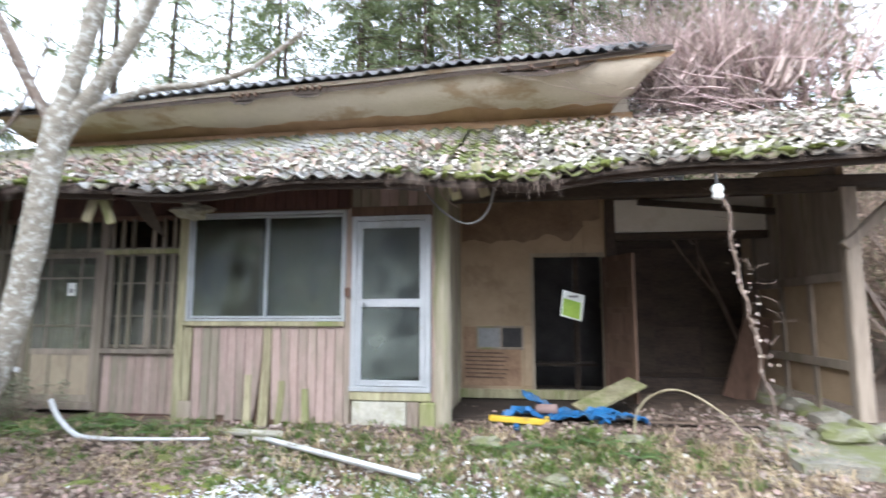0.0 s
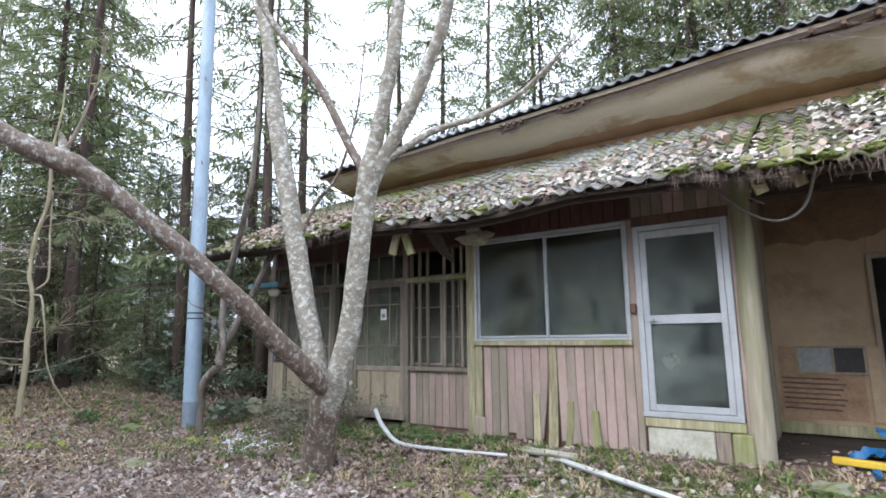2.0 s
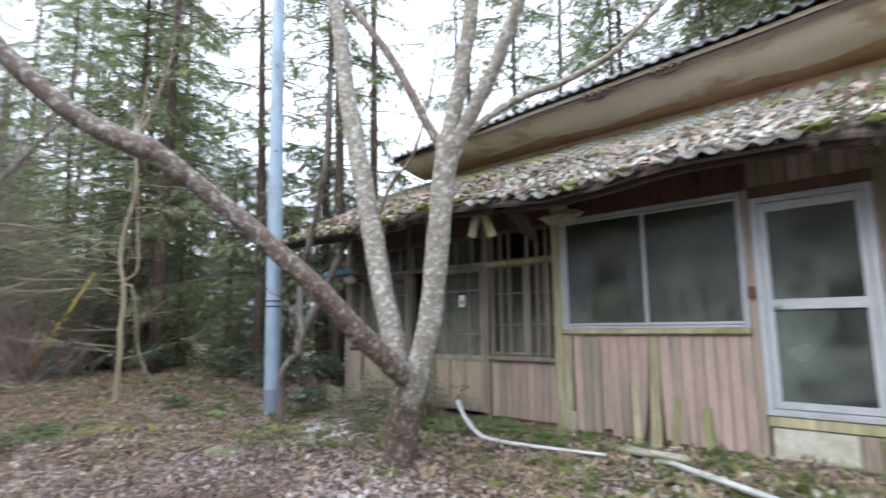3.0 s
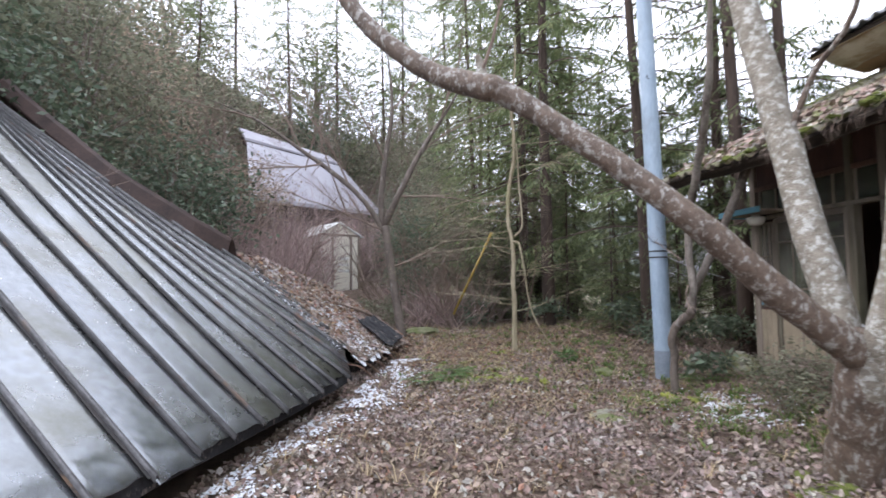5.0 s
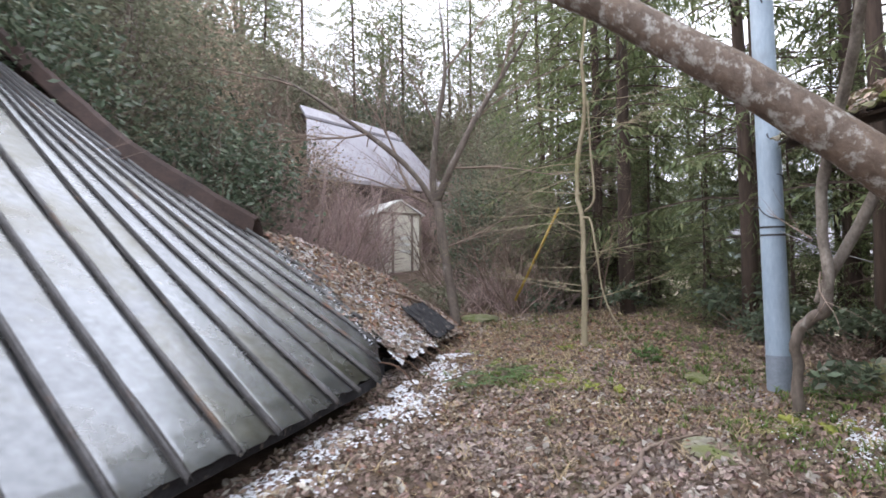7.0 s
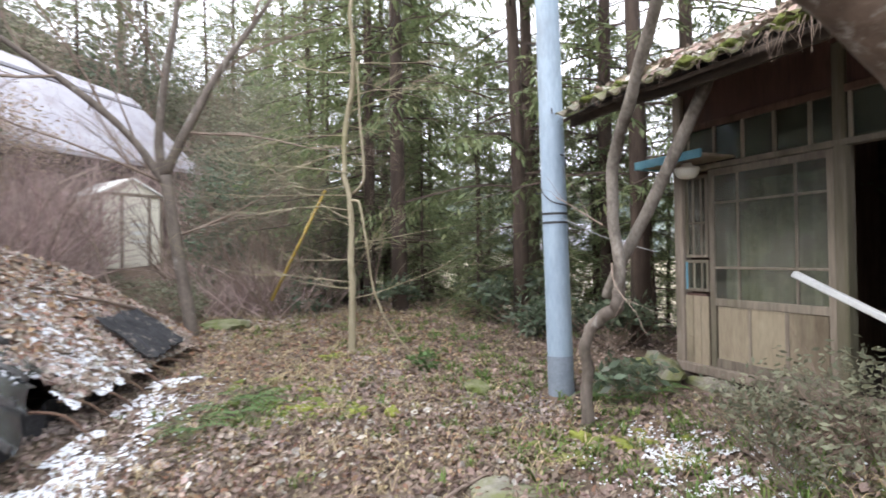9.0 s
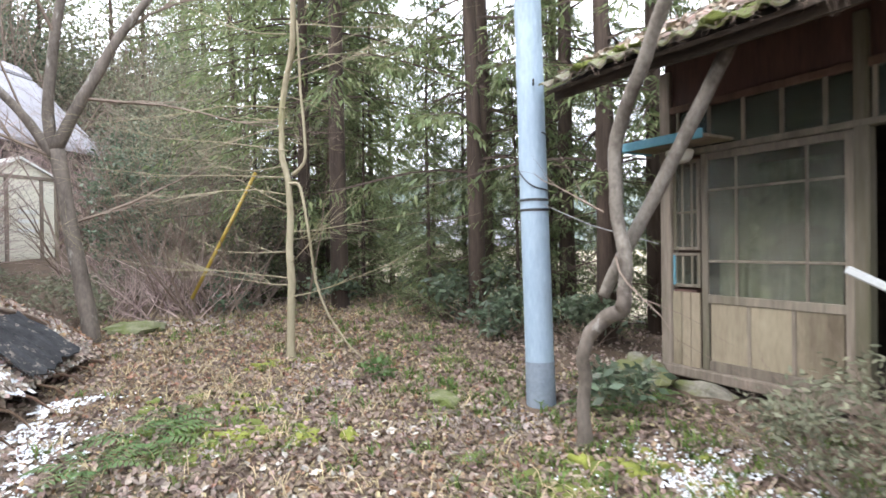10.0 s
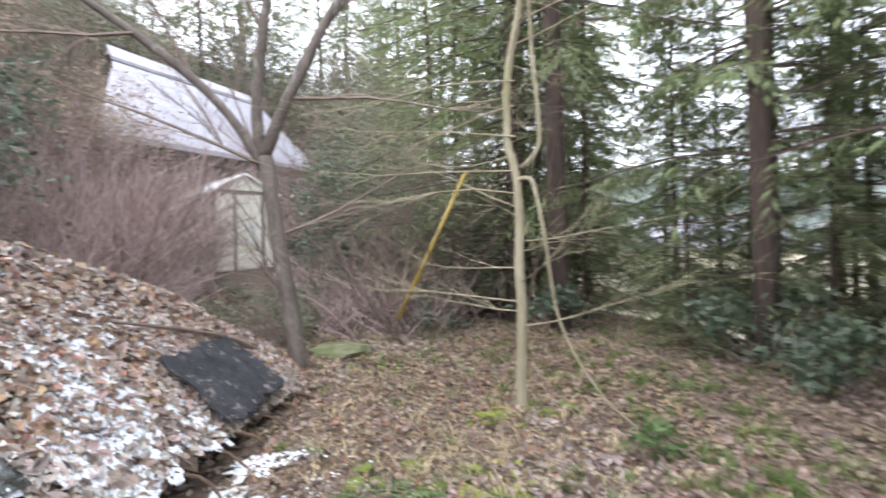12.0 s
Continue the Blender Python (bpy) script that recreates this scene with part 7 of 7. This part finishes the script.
for i in range(70):
    z = rv.uniform(0.9, 2.5)
    x = 1.72 + (2.62 - z) * 0.2 + rv.gauss(0, 0.035)
    s = rv.uniform(0.025, 0.05)
    d = Vector((rv.gauss(0, 1), -abs(rv.gauss(0, 1)), rv.gauss(0, 1))).normalized() * s
    e = d.cross(Vector((rv.gauss(0, 1), rv.gauss(0, 1), rv.gauss(0, 1)))).normalized() * s * 0.4
    vl.add([(x, 4.96, z), Vector((x, 4.96, z)) + d * 0.5 + e, Vector((x, 4.96, z)) + d, Vector((x, 4.96, z)) + d * 0.5 - e], [(0, 1, 2, 3)])
part("leaf_scraps", vl, M["leaf"], vn, "withered pale leaves", kind="stuff")
cb = thing("loose_cable", "slack grey cable hooked over the corner post", "cable")
part("cable", MB().tube([p[:3] for p in smooth_path([(-0.95, 5.45, 2.72, 0), (-0.75, 5.4, 2.5, 0), (-0.5, 5.3, 2.36, 0), (-0.3, 5.2, 2.45, 0), (-0.2, 5.1, 2.75, 0)], 6)], [0.011] * 25, 6), M["screen"], cb, smooth=True)
part("cable", MB().tube([p[:3] for p in smooth_path([(-0.85, 5.6, 2.95, 0), (-0.78, 5.5, 2.7, 0), (-0.6, 5.45, 2.55, 0)], 6)], [0.009] * 13, 6), M["greywood"], cb, smooth=True)
arc = MB()
limb(arc, [(1.05, 5.6, 0.25, 0.012), (1.12, 5.5, 0.62, 0.011), (1.4, 5.35, 0.78, 0.01), (1.75, 5.2, 0.6, 0.008), (2.05, 5.1, 0.25, 0.006)], 6, 6)
solo("arched_cane", arc, M["sapbark"], "pale green cane arching over the weeds", "cane", smooth=True)
for pts, lab in (([(-6.0, 2.2, 0.05, 0.012), (-6.4, 2.6, 0.09, 0.02), (-6.9, 2.9, 0.08, 0.018), (-7.3, 3.5, 0.1, 0.008)], "fallen stick lying on the leaves"), ([(-9.6, 2.0, 0.25, 0.012), (-9.4, 2.4, 0.32, 0.016), (-9.2, 2.8, 0.3, 0.014), (-9.25, 3.1, 0.25, 0.006)], "dark fallen branch on the moss"),
                 ([(-5.0, 2.9, 0.05, 0.01), (-5.3, 3.2, 0.08, 0.014), (-5.7, 3.35, 0.08, 0.01)], "fallen stick lying on the leaves"), ([(-3.2, 4.6, 0.2, 0.01), (-2.4, 4.85, 0.28, 0.014), (-1.6, 4.9, 0.27, 0.01), (-1.2, 5.0, 0.3, 0.006)], "thin pole lying in the weeds")):
    pts = [(x, y, land(x, y) + 0.03, r) for x, y, z, r in pts]
    solo("fallen_stick", limb(MB(), pts, 5, 7, 0.03, len(pts)), M["twig"], lab, "stick", smooth=True)
mr = random.Random(61)
for i, (x, y, w, d, n) in enumerate(((-9.1, 2.6, 0.45, 0.5, 34), (-7.5, 4.25, 0.25, 0.2, 12), (-7.3, 3.95, 0.3, 0.2, 12), (-2.4, 4.45, 0.6, 0.25, 26), (-3.6, 4.3, 0.4, 0.2, 14), (-9.9, 2.2, 0.4, 0.4, 20), (-1.1, 4.2, 0.4, 0.2, 12), (-4.7, 3.9, 0.3, 0.3, 12), (-10.9, 3.55, 0.25, 0.2, 10), (-3.2, 4.9, 0.3, 0.15, 10), (-12.6, 2.3, 0.6, 0.3, 14))):
    pads = MB()
    for k in range(n):
        px, py = mr.gauss(x, w * 0.5), mr.gauss(y, d * 0.5)
        r = mr.uniform(0.03, 0.09)
        pads.lump((px, py, land(px, py)), (r * mr.uniform(0.8, 1.6), r, r * mr.uniform(0.35, 0.6)), k + i * 50, rough=0.6, n=2)
    solo("moss_patch", pads, M["moss"], "yellow-green moss pads on the soil", "moss", "stuff", smooth=True)
for i, (x, y, w, d, n) in enumerate(((-9.25, 2.45, 0.3, 0.25, 40), (-9.0, 2.95, 0.22, 0.2, 26), (-9.75, 2.8, 0.3, 0.2, 24), (-2.9, 4.25, 0.4, 0.14, 36), (-7.0, 4.6, 0.25, 0.2, 20), (-10.9, 3.1, 0.2, 0.2, 16))):
    pads = MB()
    for k in range(n):
        px, py = mr.gauss(x, w * 0.6), mr.gauss(y, d * 0.6)
        r = mr.uniform(0.02, 0.06)
        pads.lump((px, py, land(px, py) + 0.012), (r * mr.uniform(0.8, 1.6), r, r * mr.uniform(0.35, 0.6)), k + i * 40, rough=0.7, n=2)
    solo("moss_patch", pads, M["yellow_moss"], "bright yellow-green moss tufts on the litter", "moss", "stuff", smooth=True)
solo("moss_cushion", MB().lump((-8.75, 3.25, land(-8.75, 3.25) + 0.02), (0.07, 0.06, 0.06), 3, rough=0.35, n=3), M["yellow_moss"], "bright yellow-green moss cushion among leaves", "moss", smooth=True)
solo("moss_cushion", MB().lump((-7.42, 4.3, land(-7.42, 4.3) + 0.02), (0.08, 0.07, 0.06), 5, rough=0.6, n=3), M["yellow_moss"], "bright yellow-green moss cushion by the tree foot", "moss", smooth=True)

# ---- ground cover ----
rl = random.Random(77)


def ground_normal(x, y):
    e = 0.1
    return Vector((-(land(x + e, y) - land(x - e, y)) / (2 * e), -(land(x, y + e) - land(x, y - e)) / (2 * e), 1)).normalized()


def on_ground(x, y, up=0.012):
    return (x, y, land(x, y) + up, ground_normal(x, y))


def free(x, y):
    return not (x > -8.3 and y > 5.75) and not (x > -8.3 and y < eave(x).y - 0.25) and math.hypot(x + 8.43, y - 4.82) > 0.18


def bay_litter(n):
    return [(x, y, 0.35 if x > 1.27 and y > 6.2 else land(x, y) + 0.02, Vector((0, 0, 1))) for x, y in ((rl.uniform(-0.75, 3.1), 5.75 + abs(rl.gauss(0, 0.7))) for _ in range(n)) if y < 7.5]


def litter(n, x0, x1, y0, y1, up=0.02):
    out = []
    while len(out) < n:
        x, y = rl.uniform(x0, x1), rl.uniform(y0, y1)
        if free(x, y):
            out.append(on_ground(x, y, rl.uniform(0.004, up)))
    return out


solo("leaf_litter", scatter_leaves(litter(27000, -10, -2.5, -0.4, 5.2, 0.045) + litter(6000, -4, 3.5, 3.4, 5.74, 0.03) + bay_litter(1100) + litter(1800, -8.6, -3.9, 4.8, 5.75, 0.03) + litter(2200, -11.5, -8.2, 4.8, 8.5, 0.03), 0.052, rl, 0.7, 0.75), M["leaf"], "brown dead leaves covering the yard", "leaves", "stuff")
solo("leaf_litter", scatter_leaves(litter(10500, -16, -9.5, 0.5, 6.5, 0.03), 0.056, rl, 0.65, 0.7), M["leaf"], "brown dead leaves under the trees", "leaves", "stuff")
solo("tan_litter", scatter_leaves(litter(13000, -15, -7.0, 1.3, 5.6, 0.04) + litter(3000, -5, 2.5, 3.8, 5.6, 0.03), 0.036, rl, 0.5, 0.6), M["leaf_tan"], "fine tan leaf scraps and needles on the yard", "leaves", "stuff")
solo("leaf_litter", scatter_leaves(litter(5000, -2.5, 4.5, -2.5, 3.6, 0.03), 0.07, rl, 0.5, 0.55), M["leaf"], "brown dead leaves on the open yard", "leaves", "stuff")
tl = MB()
for x, y, z, nr in litter(1500, -11, 2.5, 0.2, 5.6, 0.04):
    a, ln = rl.uniform(0, 6.28), rl.uniform(0.06, 0.3)
    d = Vector((math.cos(a), math.sin(a), rl.uniform(-0.1, 0.25))) * ln
    tl.tube([(x, y, z + 0.01), (x + d.x * 0.5 + rl.gauss(0, 0.012), y + d.y * 0.5 + rl.gauss(0, 0.012), z + 0.015 + d.z * 0.6), (x + d.x, y + d.y, z + 0.012 + d.z)], [0.004, 0.003, 0.002], 3, False)
solo("twig_litter", tl, M["twig"], "thin broken twigs scattered over the leaves", "twigs", "stuff")
solo("orange_leaves", scatter_leaves(litter(4600, -14, -7.5, 1.2, 4.8, 0.03) + litter(900, -8, -4, 0.2, 4, 0.04), 0.048, rl, 0.65, 0.7), M["leaf_orange"], "orange dead leaves and fern scraps", "leaves", "stuff")
solo("pale_leaves", scatter_leaves(litter(1300, -9, -3, -0.3, 3.8, 0.04) + litter(900, -2.5, 1.5, 3.6, 5.2, 0.04), 0.068, rl, 0.5, 0.55), M["leaf_pale"], "bleached grey dead leaves", "leaves", "stuff")


def roof_leaves(n, lo, hi, v0, v1, up=0.03):
    out = []
    for _ in range(n):
        x, v = rl.uniform(lo, hi), rl.uniform(v0, v1)
        p = buried(x, v, rl.uniform(0.0, up))
        out.append((p.x, p.y, p.z, Vector((0.2, 0.6, 0.8))))
    return out


solo("roof_leaf_cover", scatter_leaves(roof_leaves(7500, -12.2, -9.06, 0.03, 1.0), 0.075, rl), M["leaf"], "dead leaves covering the sunken roof", "leaves", "stuff")
solo("roof_orange_leaves", scatter_leaves(roof_leaves(3200, -12.3, -9.02, 0.2, 1.0), 0.072, rl), M["leaf_orange"], "orange-brown leaves on the sunken roof", "leaves", "stuff")
solo("roof_pale_leaves", scatter_leaves(roof_leaves(2600, -12.2, -9.06, 0.03, 1.0), 0.065, rl), M["leaf_pale"], "bleached leaves on the sunken roof", "leaves", "stuff")


def snow_bits(spots, n, size):
    """Thin scraps of snow, clumped by noise, lying on the leaves."""
    mb = MB()
    for place in spots:
        k = 0
        tries = 0
        while k < n and tries < n * 12:
            tries += 1
            x, y, z, nr, ok = place()
            if not ok or noise.noise(Vector((x * 2.4, y * 2.4, 7))) + 0.35 * noise.noise(Vector((x * 9, y * 9, 1))) < -0.12:
                continue
            k += 1
            s = size * rl.uniform(0.3, 1.3)
            q = Vector(nr).to_track_quat("Z", "Y").to_matrix().to_4x4()
            m = Matrix.Translation((x, y, z + 0.02)) @ q @ pose(0, 0, 0, rl.gauss(0, 14), rl.gauss(0, 14), rl.uniform(0, 360))
            rim = [(s * rl.uniform(0.35, 0.7) * math.cos(a * 1.047), s * rl.uniform(0.25, 0.6) * math.sin(a * 1.047), -0.004) for a in range(6)]
            mb.add(rim + [(0, 0, 0.004 + 0.05 * s)], [(a, (a + 1) % 6, 6) for a in range(6)], m)
    return mb


def snow_area(cx, cy, sx, sy):
    def place():
        x, y = rl.gauss(cx, sx), rl.gauss(cy, sy)
        return (*on_ground(x, y), free(x, y))
    return place


def snow_strip(lo, hi):
    def place():
        x = rl.uniform(lo, hi)
        y = eave(x).y + abs(rl.gauss(0, 0.28)) - 0.05
        return (*on_ground(x, y), True)
    return place


def snow_roof(lo, hi, v0, v1):
    def place():
        x, v = rl.uniform(lo, hi), rl.uniform(v0, v1)
        p = buried(x, v)
        return (p.x, p.y, p.z, Vector((0.2, 0.6, 0.8)), True)
    return place


solo("snow_scraps", snow_bits([snow_strip(-8.6, -4.0), snow_strip(-10.5, -7.8)], 2600, 0.033), M["snow"], "thin melting snow along the fallen roof", "snow", "stuff")
def snow_tin(lo, hi, v0, v1):
    def place():
        x, v = rl.uniform(lo, hi), rl.uniform(v0, v1)
        p = tin(x, v, -0.004)
        return (p.x, p.y, p.z, Vector((0.27, 0.52, 0.8)), True)
    return place


solo("sheet_snow", snow_bits([snow_tin(-9.02, -8.75, 0.35, 1.9)], 260, 0.024), M["snow"], "thin snow scraps on the tin sheet end", "snow", "stuff")
solo("sheet_leaves", scatter_leaves([(*tin(x, v, 0.02), Vector((0.27, 0.52, 0.8))) for x, v in ((-9.03 + abs(rl.gauss(0, 0.12)), rl.uniform(0.4, 2.1)) for _ in range(170))], 0.06, rl), M["leaf"], "dead leaves drifted on the tin sheet", "leaves", "stuff")
solo("snow_scraps", snow_bits([snow_area(-6.85, 4.5, 0.32, 0.22), snow_area(-6.5, 4.75, 0.3, 0.2), snow_area(-0.4, 4.2, 0.6, 0.25), snow_area(-2.0, 4.1, 0.5, 0.2)], 700, 0.025), M["snow"], "thin melting snow among the weeds", "snow", "stuff")
solo("roof_snow", snow_bits([snow_roof(-10.9, -9.0, 0.03, 0.9), snow_roof(-10.4, -9.0, 0.0, 0.5)], 6200, 0.029), M["snow"], "patchy thin snow on the sunken roof", "snow", "stuff")


def tuft(mb, x, y, z, n, h, r, width=0.006, lean=0.6):
    for _ in range(n):
        a = r.uniform(0, 6.28)
        b = Vector((x + r.gauss(0, 0.03), y + r.gauss(0, 0.03), z))
        d = Vector((math.cos(a) * lean, math.sin(a) * lean, 1)).normalized()
        ln = h * r.uniform(0.5, 1.2)
        s = Vector((-math.sin(a), math.cos(a), 0)) * width
        t = b + d * ln + Vector((math.cos(a), math.sin(a), -0.6)) * ln * 0.35
        mid = b + d * ln * 0.6
        mb.add([b - s, b + s, mid + s * 0.8, mid - s * 0.8, t], [(0, 1, 2, 3), (3, 2, 4)])


gr = MB()
for cx, cy, sx, sy, n in ((-7.3, 4.3, 0.5, 0.5, 60), (-6.5, 4.7, 0.6, 0.4, 70), (0.4, 5.1, 0.8, 0.35, 170), (-2.0, 5.2, 1.0, 0.3, 130), (-4.8, 5.3, 0.6, 0.3, 90), (-0.4, 4.4, 0.8, 0.3, 80), (-9.2, 2.2, 0.4, 0.3, 30), (-9.1, 4.6, 0.4, 0.3, 40), (-12, 5, 1.2, 0.8, 70), (-2.2, 4.6, 0.8, 0.3, 50), (-11, 3.4, 1.4, 0.9, 40), (-10, 4.6, 1.0, 0.5, 55), (-8.9, 3.6, 0.8, 0.7, 22), (-13, 3.4, 0.8, 0.8, 30), (-5.4, 4.9, 0.5, 0.4, 50)):
    for _ in range(n):
        x, y = rl.gauss(cx, sx), rl.gauss(cy, sy)
        if free(x, y):
            tuft(gr, x, y, land(x, y), 12, 0.13, rl)
solo("grass_tufts", gr, M["grass"], "short green grass tufts and weeds", "grass", "stuff")
dg = MB()
for cx, cy, sx, sy, n in ((-8.5, 3.0, 1.5, 1.0, 70), (-10.5, 2.6, 1.4, 0.8, 80), (1.6, 4.9, 0.7, 0.4, 110), (-3.5, 4.7, 1.6, 0.4, 120), (-0.6, 5.0, 0.9, 0.3, 60), (-14, 2.5, 1.2, 0.8, 60), (-13, 5, 1.5, 1, 60), (-5.5, 1.2, 1.0, 0.8, 30)):
    for _ in range(n):
        x, y = rl.gauss(cx, sx), rl.gauss(cy, sy)
        if free(x, y):
            tuft(dg, x, y, land(x, y), 9, 0.2, rl, 0.004, 0.9)
solo("dry_grass", dg, M["straw"], "dry straw-coloured grass and stalks", "grass", "stuff")


def fern(x, y, n, ln, r):
    ob = thing("fern", "green fern fronds spreading over the leaves", "fern", (x, y, land(x, y)), "ferns in the yard")
    for i in range(n):
        a = i * 6.28 / n + r.uniform(-0.3, 0.3)
        d = Vector((math.cos(a), math.sin(a), 0))
        s = Vector((-d.y, d.x, 0))
        mb = MB()
        pts = [d * (ln * k / 12) + Vector((0, 0, ln * (0.75 * k / 12 - 0.7 * (k / 12) ** 2))) for k in range(13)]
        mb.tube(pts, [0.004 * (1 - 0.7 * k / 12) for k in range(13)], 3, False)
        for k in range(1, 13):
            w = ln * 0.2 * math.sin(math.pi * (0.12 + 0.85 * k / 13))
            for q in (1, -1):
                t = pts[k] + s * (q * w) + d * (w * 0.3) - Vector((0, 0, w * 0.2))
                mid = pts[k].lerp(t, 0.5)
                mb.add([pts[k], mid + d * 0.014, t, mid - d * 0.014], [(0, 1, 2, 3)])
        part("frond", mb, M["fern"], ob)
    return ob


for x, y, n, ln in ((-9.3, 1.95, 8, 0.5), (-9.0, 1.6, 7, 0.4), (-9.7, 2.1, 7, 0.4), (-5.3, 5.3, 8, 0.36), (-4.9, 5.1, 8, 0.34), (-5.8, 5.5, 8, 0.36), (-3.5, 5.5, 7, 0.26), (1.0, 5.1, 7, 0.28), (-0.2, 5.3, 7, 0.28), (-4.35, 5.35, 8, 0.34), (-4.0, 5.45, 7, 0.3), (-4.7, 5.55, 8, 0.36), (-3.75, 5.3, 7, 0.3), (0.25, 5.25, 7, 0.3), (0.7, 5.35, 7, 0.28), (-8.0, 5.1, 8, 0.36), (-7.9, 5.5, 7, 0.34)):
    fern(x, y, n, ln, rl)


def leafy_shrub(x, y, z, size, n, leaf, mat, label, stems=14, squash=0.8):
    r = random.Random(int(x * 100 + y * 37))
    ob = thing("shrub", label, "shrub", (x, y, z))
    st = MB()
    for i in range(stems):
        a = r.uniform(0, 6.28)
        twigs(st, (r.gauss(0, 0.1) * size, r.gauss(0, 0.1) * size, -0.03), (math.cos(a) * 0.7, math.sin(a) * 0.7, r.uniform(0.4, 1.1)), size * r.uniform(0.6, 1.1), 0.008 * size + 0.003, r, 1, 4, 0.7, 0, 3)
    part("stemwork", st, M["twig"], ob, kind="stuff")
    lv = MB()
    crown_leaves(lv, r, (0, 0, size * 0.55), (size * 0.75, size * 0.75, size * 0.5 * squash), n, leaf)
    part("foliage", lv, M[mat], ob, kind="stuff")
    return ob


for a in ((-11.2, 6.0, 0.9, 700, 0.13, "evergreen", "glossy green evergreen shrub below the cedars"), (-10.4, 6.1, 0.6, 420, 0.12, "evergreen", "glossy green evergreen shrub below the cedars"), (-7.9, 5.2, 0.42, 260, 0.11, "evergreen", "low green shrub by the house corner"),
          (-12.6, 6.4, 0.9, 500, 0.13, "evergreen", "glossy green evergreen shrub below the cedars"), (-6.35, 5.0, 0.62, 700, 0.052, "olive", "straggly half-dead shrub with grey leaves"), (-5.95, 5.2, 0.7, 800, 0.055, "olive", "straggly half-dead shrub with grey leaves"), (-5.55, 5.35, 0.6, 700, 0.052, "olive", "straggly half-dead shrub with grey leaves"), (-6.6, 5.4, 0.42, 380, 0.052, "olive", "straggly half-dead shrub with grey leaves"), (-6.05, 4.75, 0.4, 380, 0.05, "olive", "straggly half-dead shrub with grey leaves"),
          (-14.2, 1.2, 0.7, 300, 0.1, "olive", "dull leafy scrub beyond the roof"), (-14.6, 3.4, 0.7, 420, 0.11, "evergreen", "dark leafy scrub under the trees"), (-15.4, 1.6, 0.8, 400, 0.1, "olive", "dull leafy scrub beyond the roof"), (-16.4, 2.2, 0.9, 500, 0.11, "olive", "dull leafy scrub beyond the roof"),
          (-16.6, 0.5, 0.6, 320, 0.08, "olive", "dull leafy scrub beyond the roof"), (-18.0, 0.2, 0.6, 320, 0.08, "olive", "dull leafy scrub beyond the roof"), (-15.2, 0.2, 0.6, 320, 0.08, "olive", "dull leafy scrub beyond the roof"),
          (-9.6, 6.5, 0.7, 520, 0.12, "evergreen", "glossy green evergreen shrub below the cedars"), (-10.3, 5.7, 0.45, 320, 0.1, "evergreen", "glossy green evergreen shrub below the cedars"), (-13.8, 4.9, 0.7, 480, 0.11, "evergreen", "dark leafy scrub under the trees"), (-14.9, 0.9, 0.8, 420, 0.08, "olive", "dull leafy scrub beyond the roof"),
          (-9.9, 3.9, 0.28, 120, 0.09, "fern", "small bright green seedling shrub"), (-15.2, -3.6, 1.4, 1500, 0.14, "evergreen", "dark glossy evergreen bush on the slope"), (-14.3, -2.9, 0.9, 800, 0.13, "evergreen", "dark glossy evergreen bush on the slope")):
    leafy_shrub(a[0], a[1], land(a[0], a[1]), *a[2:])

# debris and moss on the lower roof and its eave
def on_low(n, x0, x1, s0, s1):
    out = []
    for _ in range(n):
        x, s = rl.uniform(x0, x1), rl.uniform(s0, s1)
        p = low_roof(x, s)
        out.append((p.x, p.y, p.z + rl.uniform(0.02, 0.05), Vector((0, -0.45, 0.9))))
    return out


solo("roof_debris", scatter_leaves(on_low(160, -8.2, -4.0, 0.0, 0.8) + on_low(700, -4.0, -0.3, 0.0, 0.6) + on_low(1700, -0.2, 4.3, 0.0, 2.4), 0.07, rl), M["leaf_pale"], "pale leaf debris lying on the roof tiles", "debris", "stuff")
solo("roof_brown_debris", scatter_leaves(on_low(900, -8.2, -4, 0.0, 1.5) + on_low(700, -4, 0.2, 0.0, 1.6) + on_low(1100, 0.4, 4.3, 0.3, 2.7), 0.08, rl), M["leaf"], "brown leaf debris lying on the roof tiles", "debris", "stuff")
em = MB()
for i in range(150):
    x = rl.uniform(-8.2, 4.0)
    if rl.random() > (0.9 if -6.2 < x < -4.6 or -1.3 < x < 0.6 else 0.35):
        continue
    p = low_roof(x, rl.uniform(-0.02, 0.15))
    em.lump((p.x, p.y, p.z + 0.02), (rl.uniform(0.03, 0.08), 0.045, rl.uniform(0.015, 0.035)), i, rough=0.7, n=2)
solo("eave_moss", em, M["moss"], "yellow-green moss pads along the eave", "moss", "stuff", smooth=True)
hang = MB()
for i in range(760):
    x = rl.uniform(-8.2, 3.9)
    k = 1.0 if -6.3 < x < -4.6 or -1.2 < x < 0.4 else 0.45
    p = low_roof(x, rl.uniform(-0.04, 0.06))
    q = p + Vector((rl.gauss(0, 0.03), -0.02, -rl.uniform(0.04, 0.22) * k))
    hang.tube([p + Vector((0, 0, 0.01)), p.lerp(q, 0.5) + Vector((rl.gauss(0, 0.02), -0.02, 0)), q], [0.0022, 0.0016, 0.0006], 3, False)
solo("hanging_roots", hang, M["twig"], "dead roots and stalks hanging off the eave", "roots", "stuff")

# ---- pieces of the roofs ----
for nm, me, m, par in LATE:
    ob = new(nm, me)
    ob.parent = par
    ob.matrix_basis = m
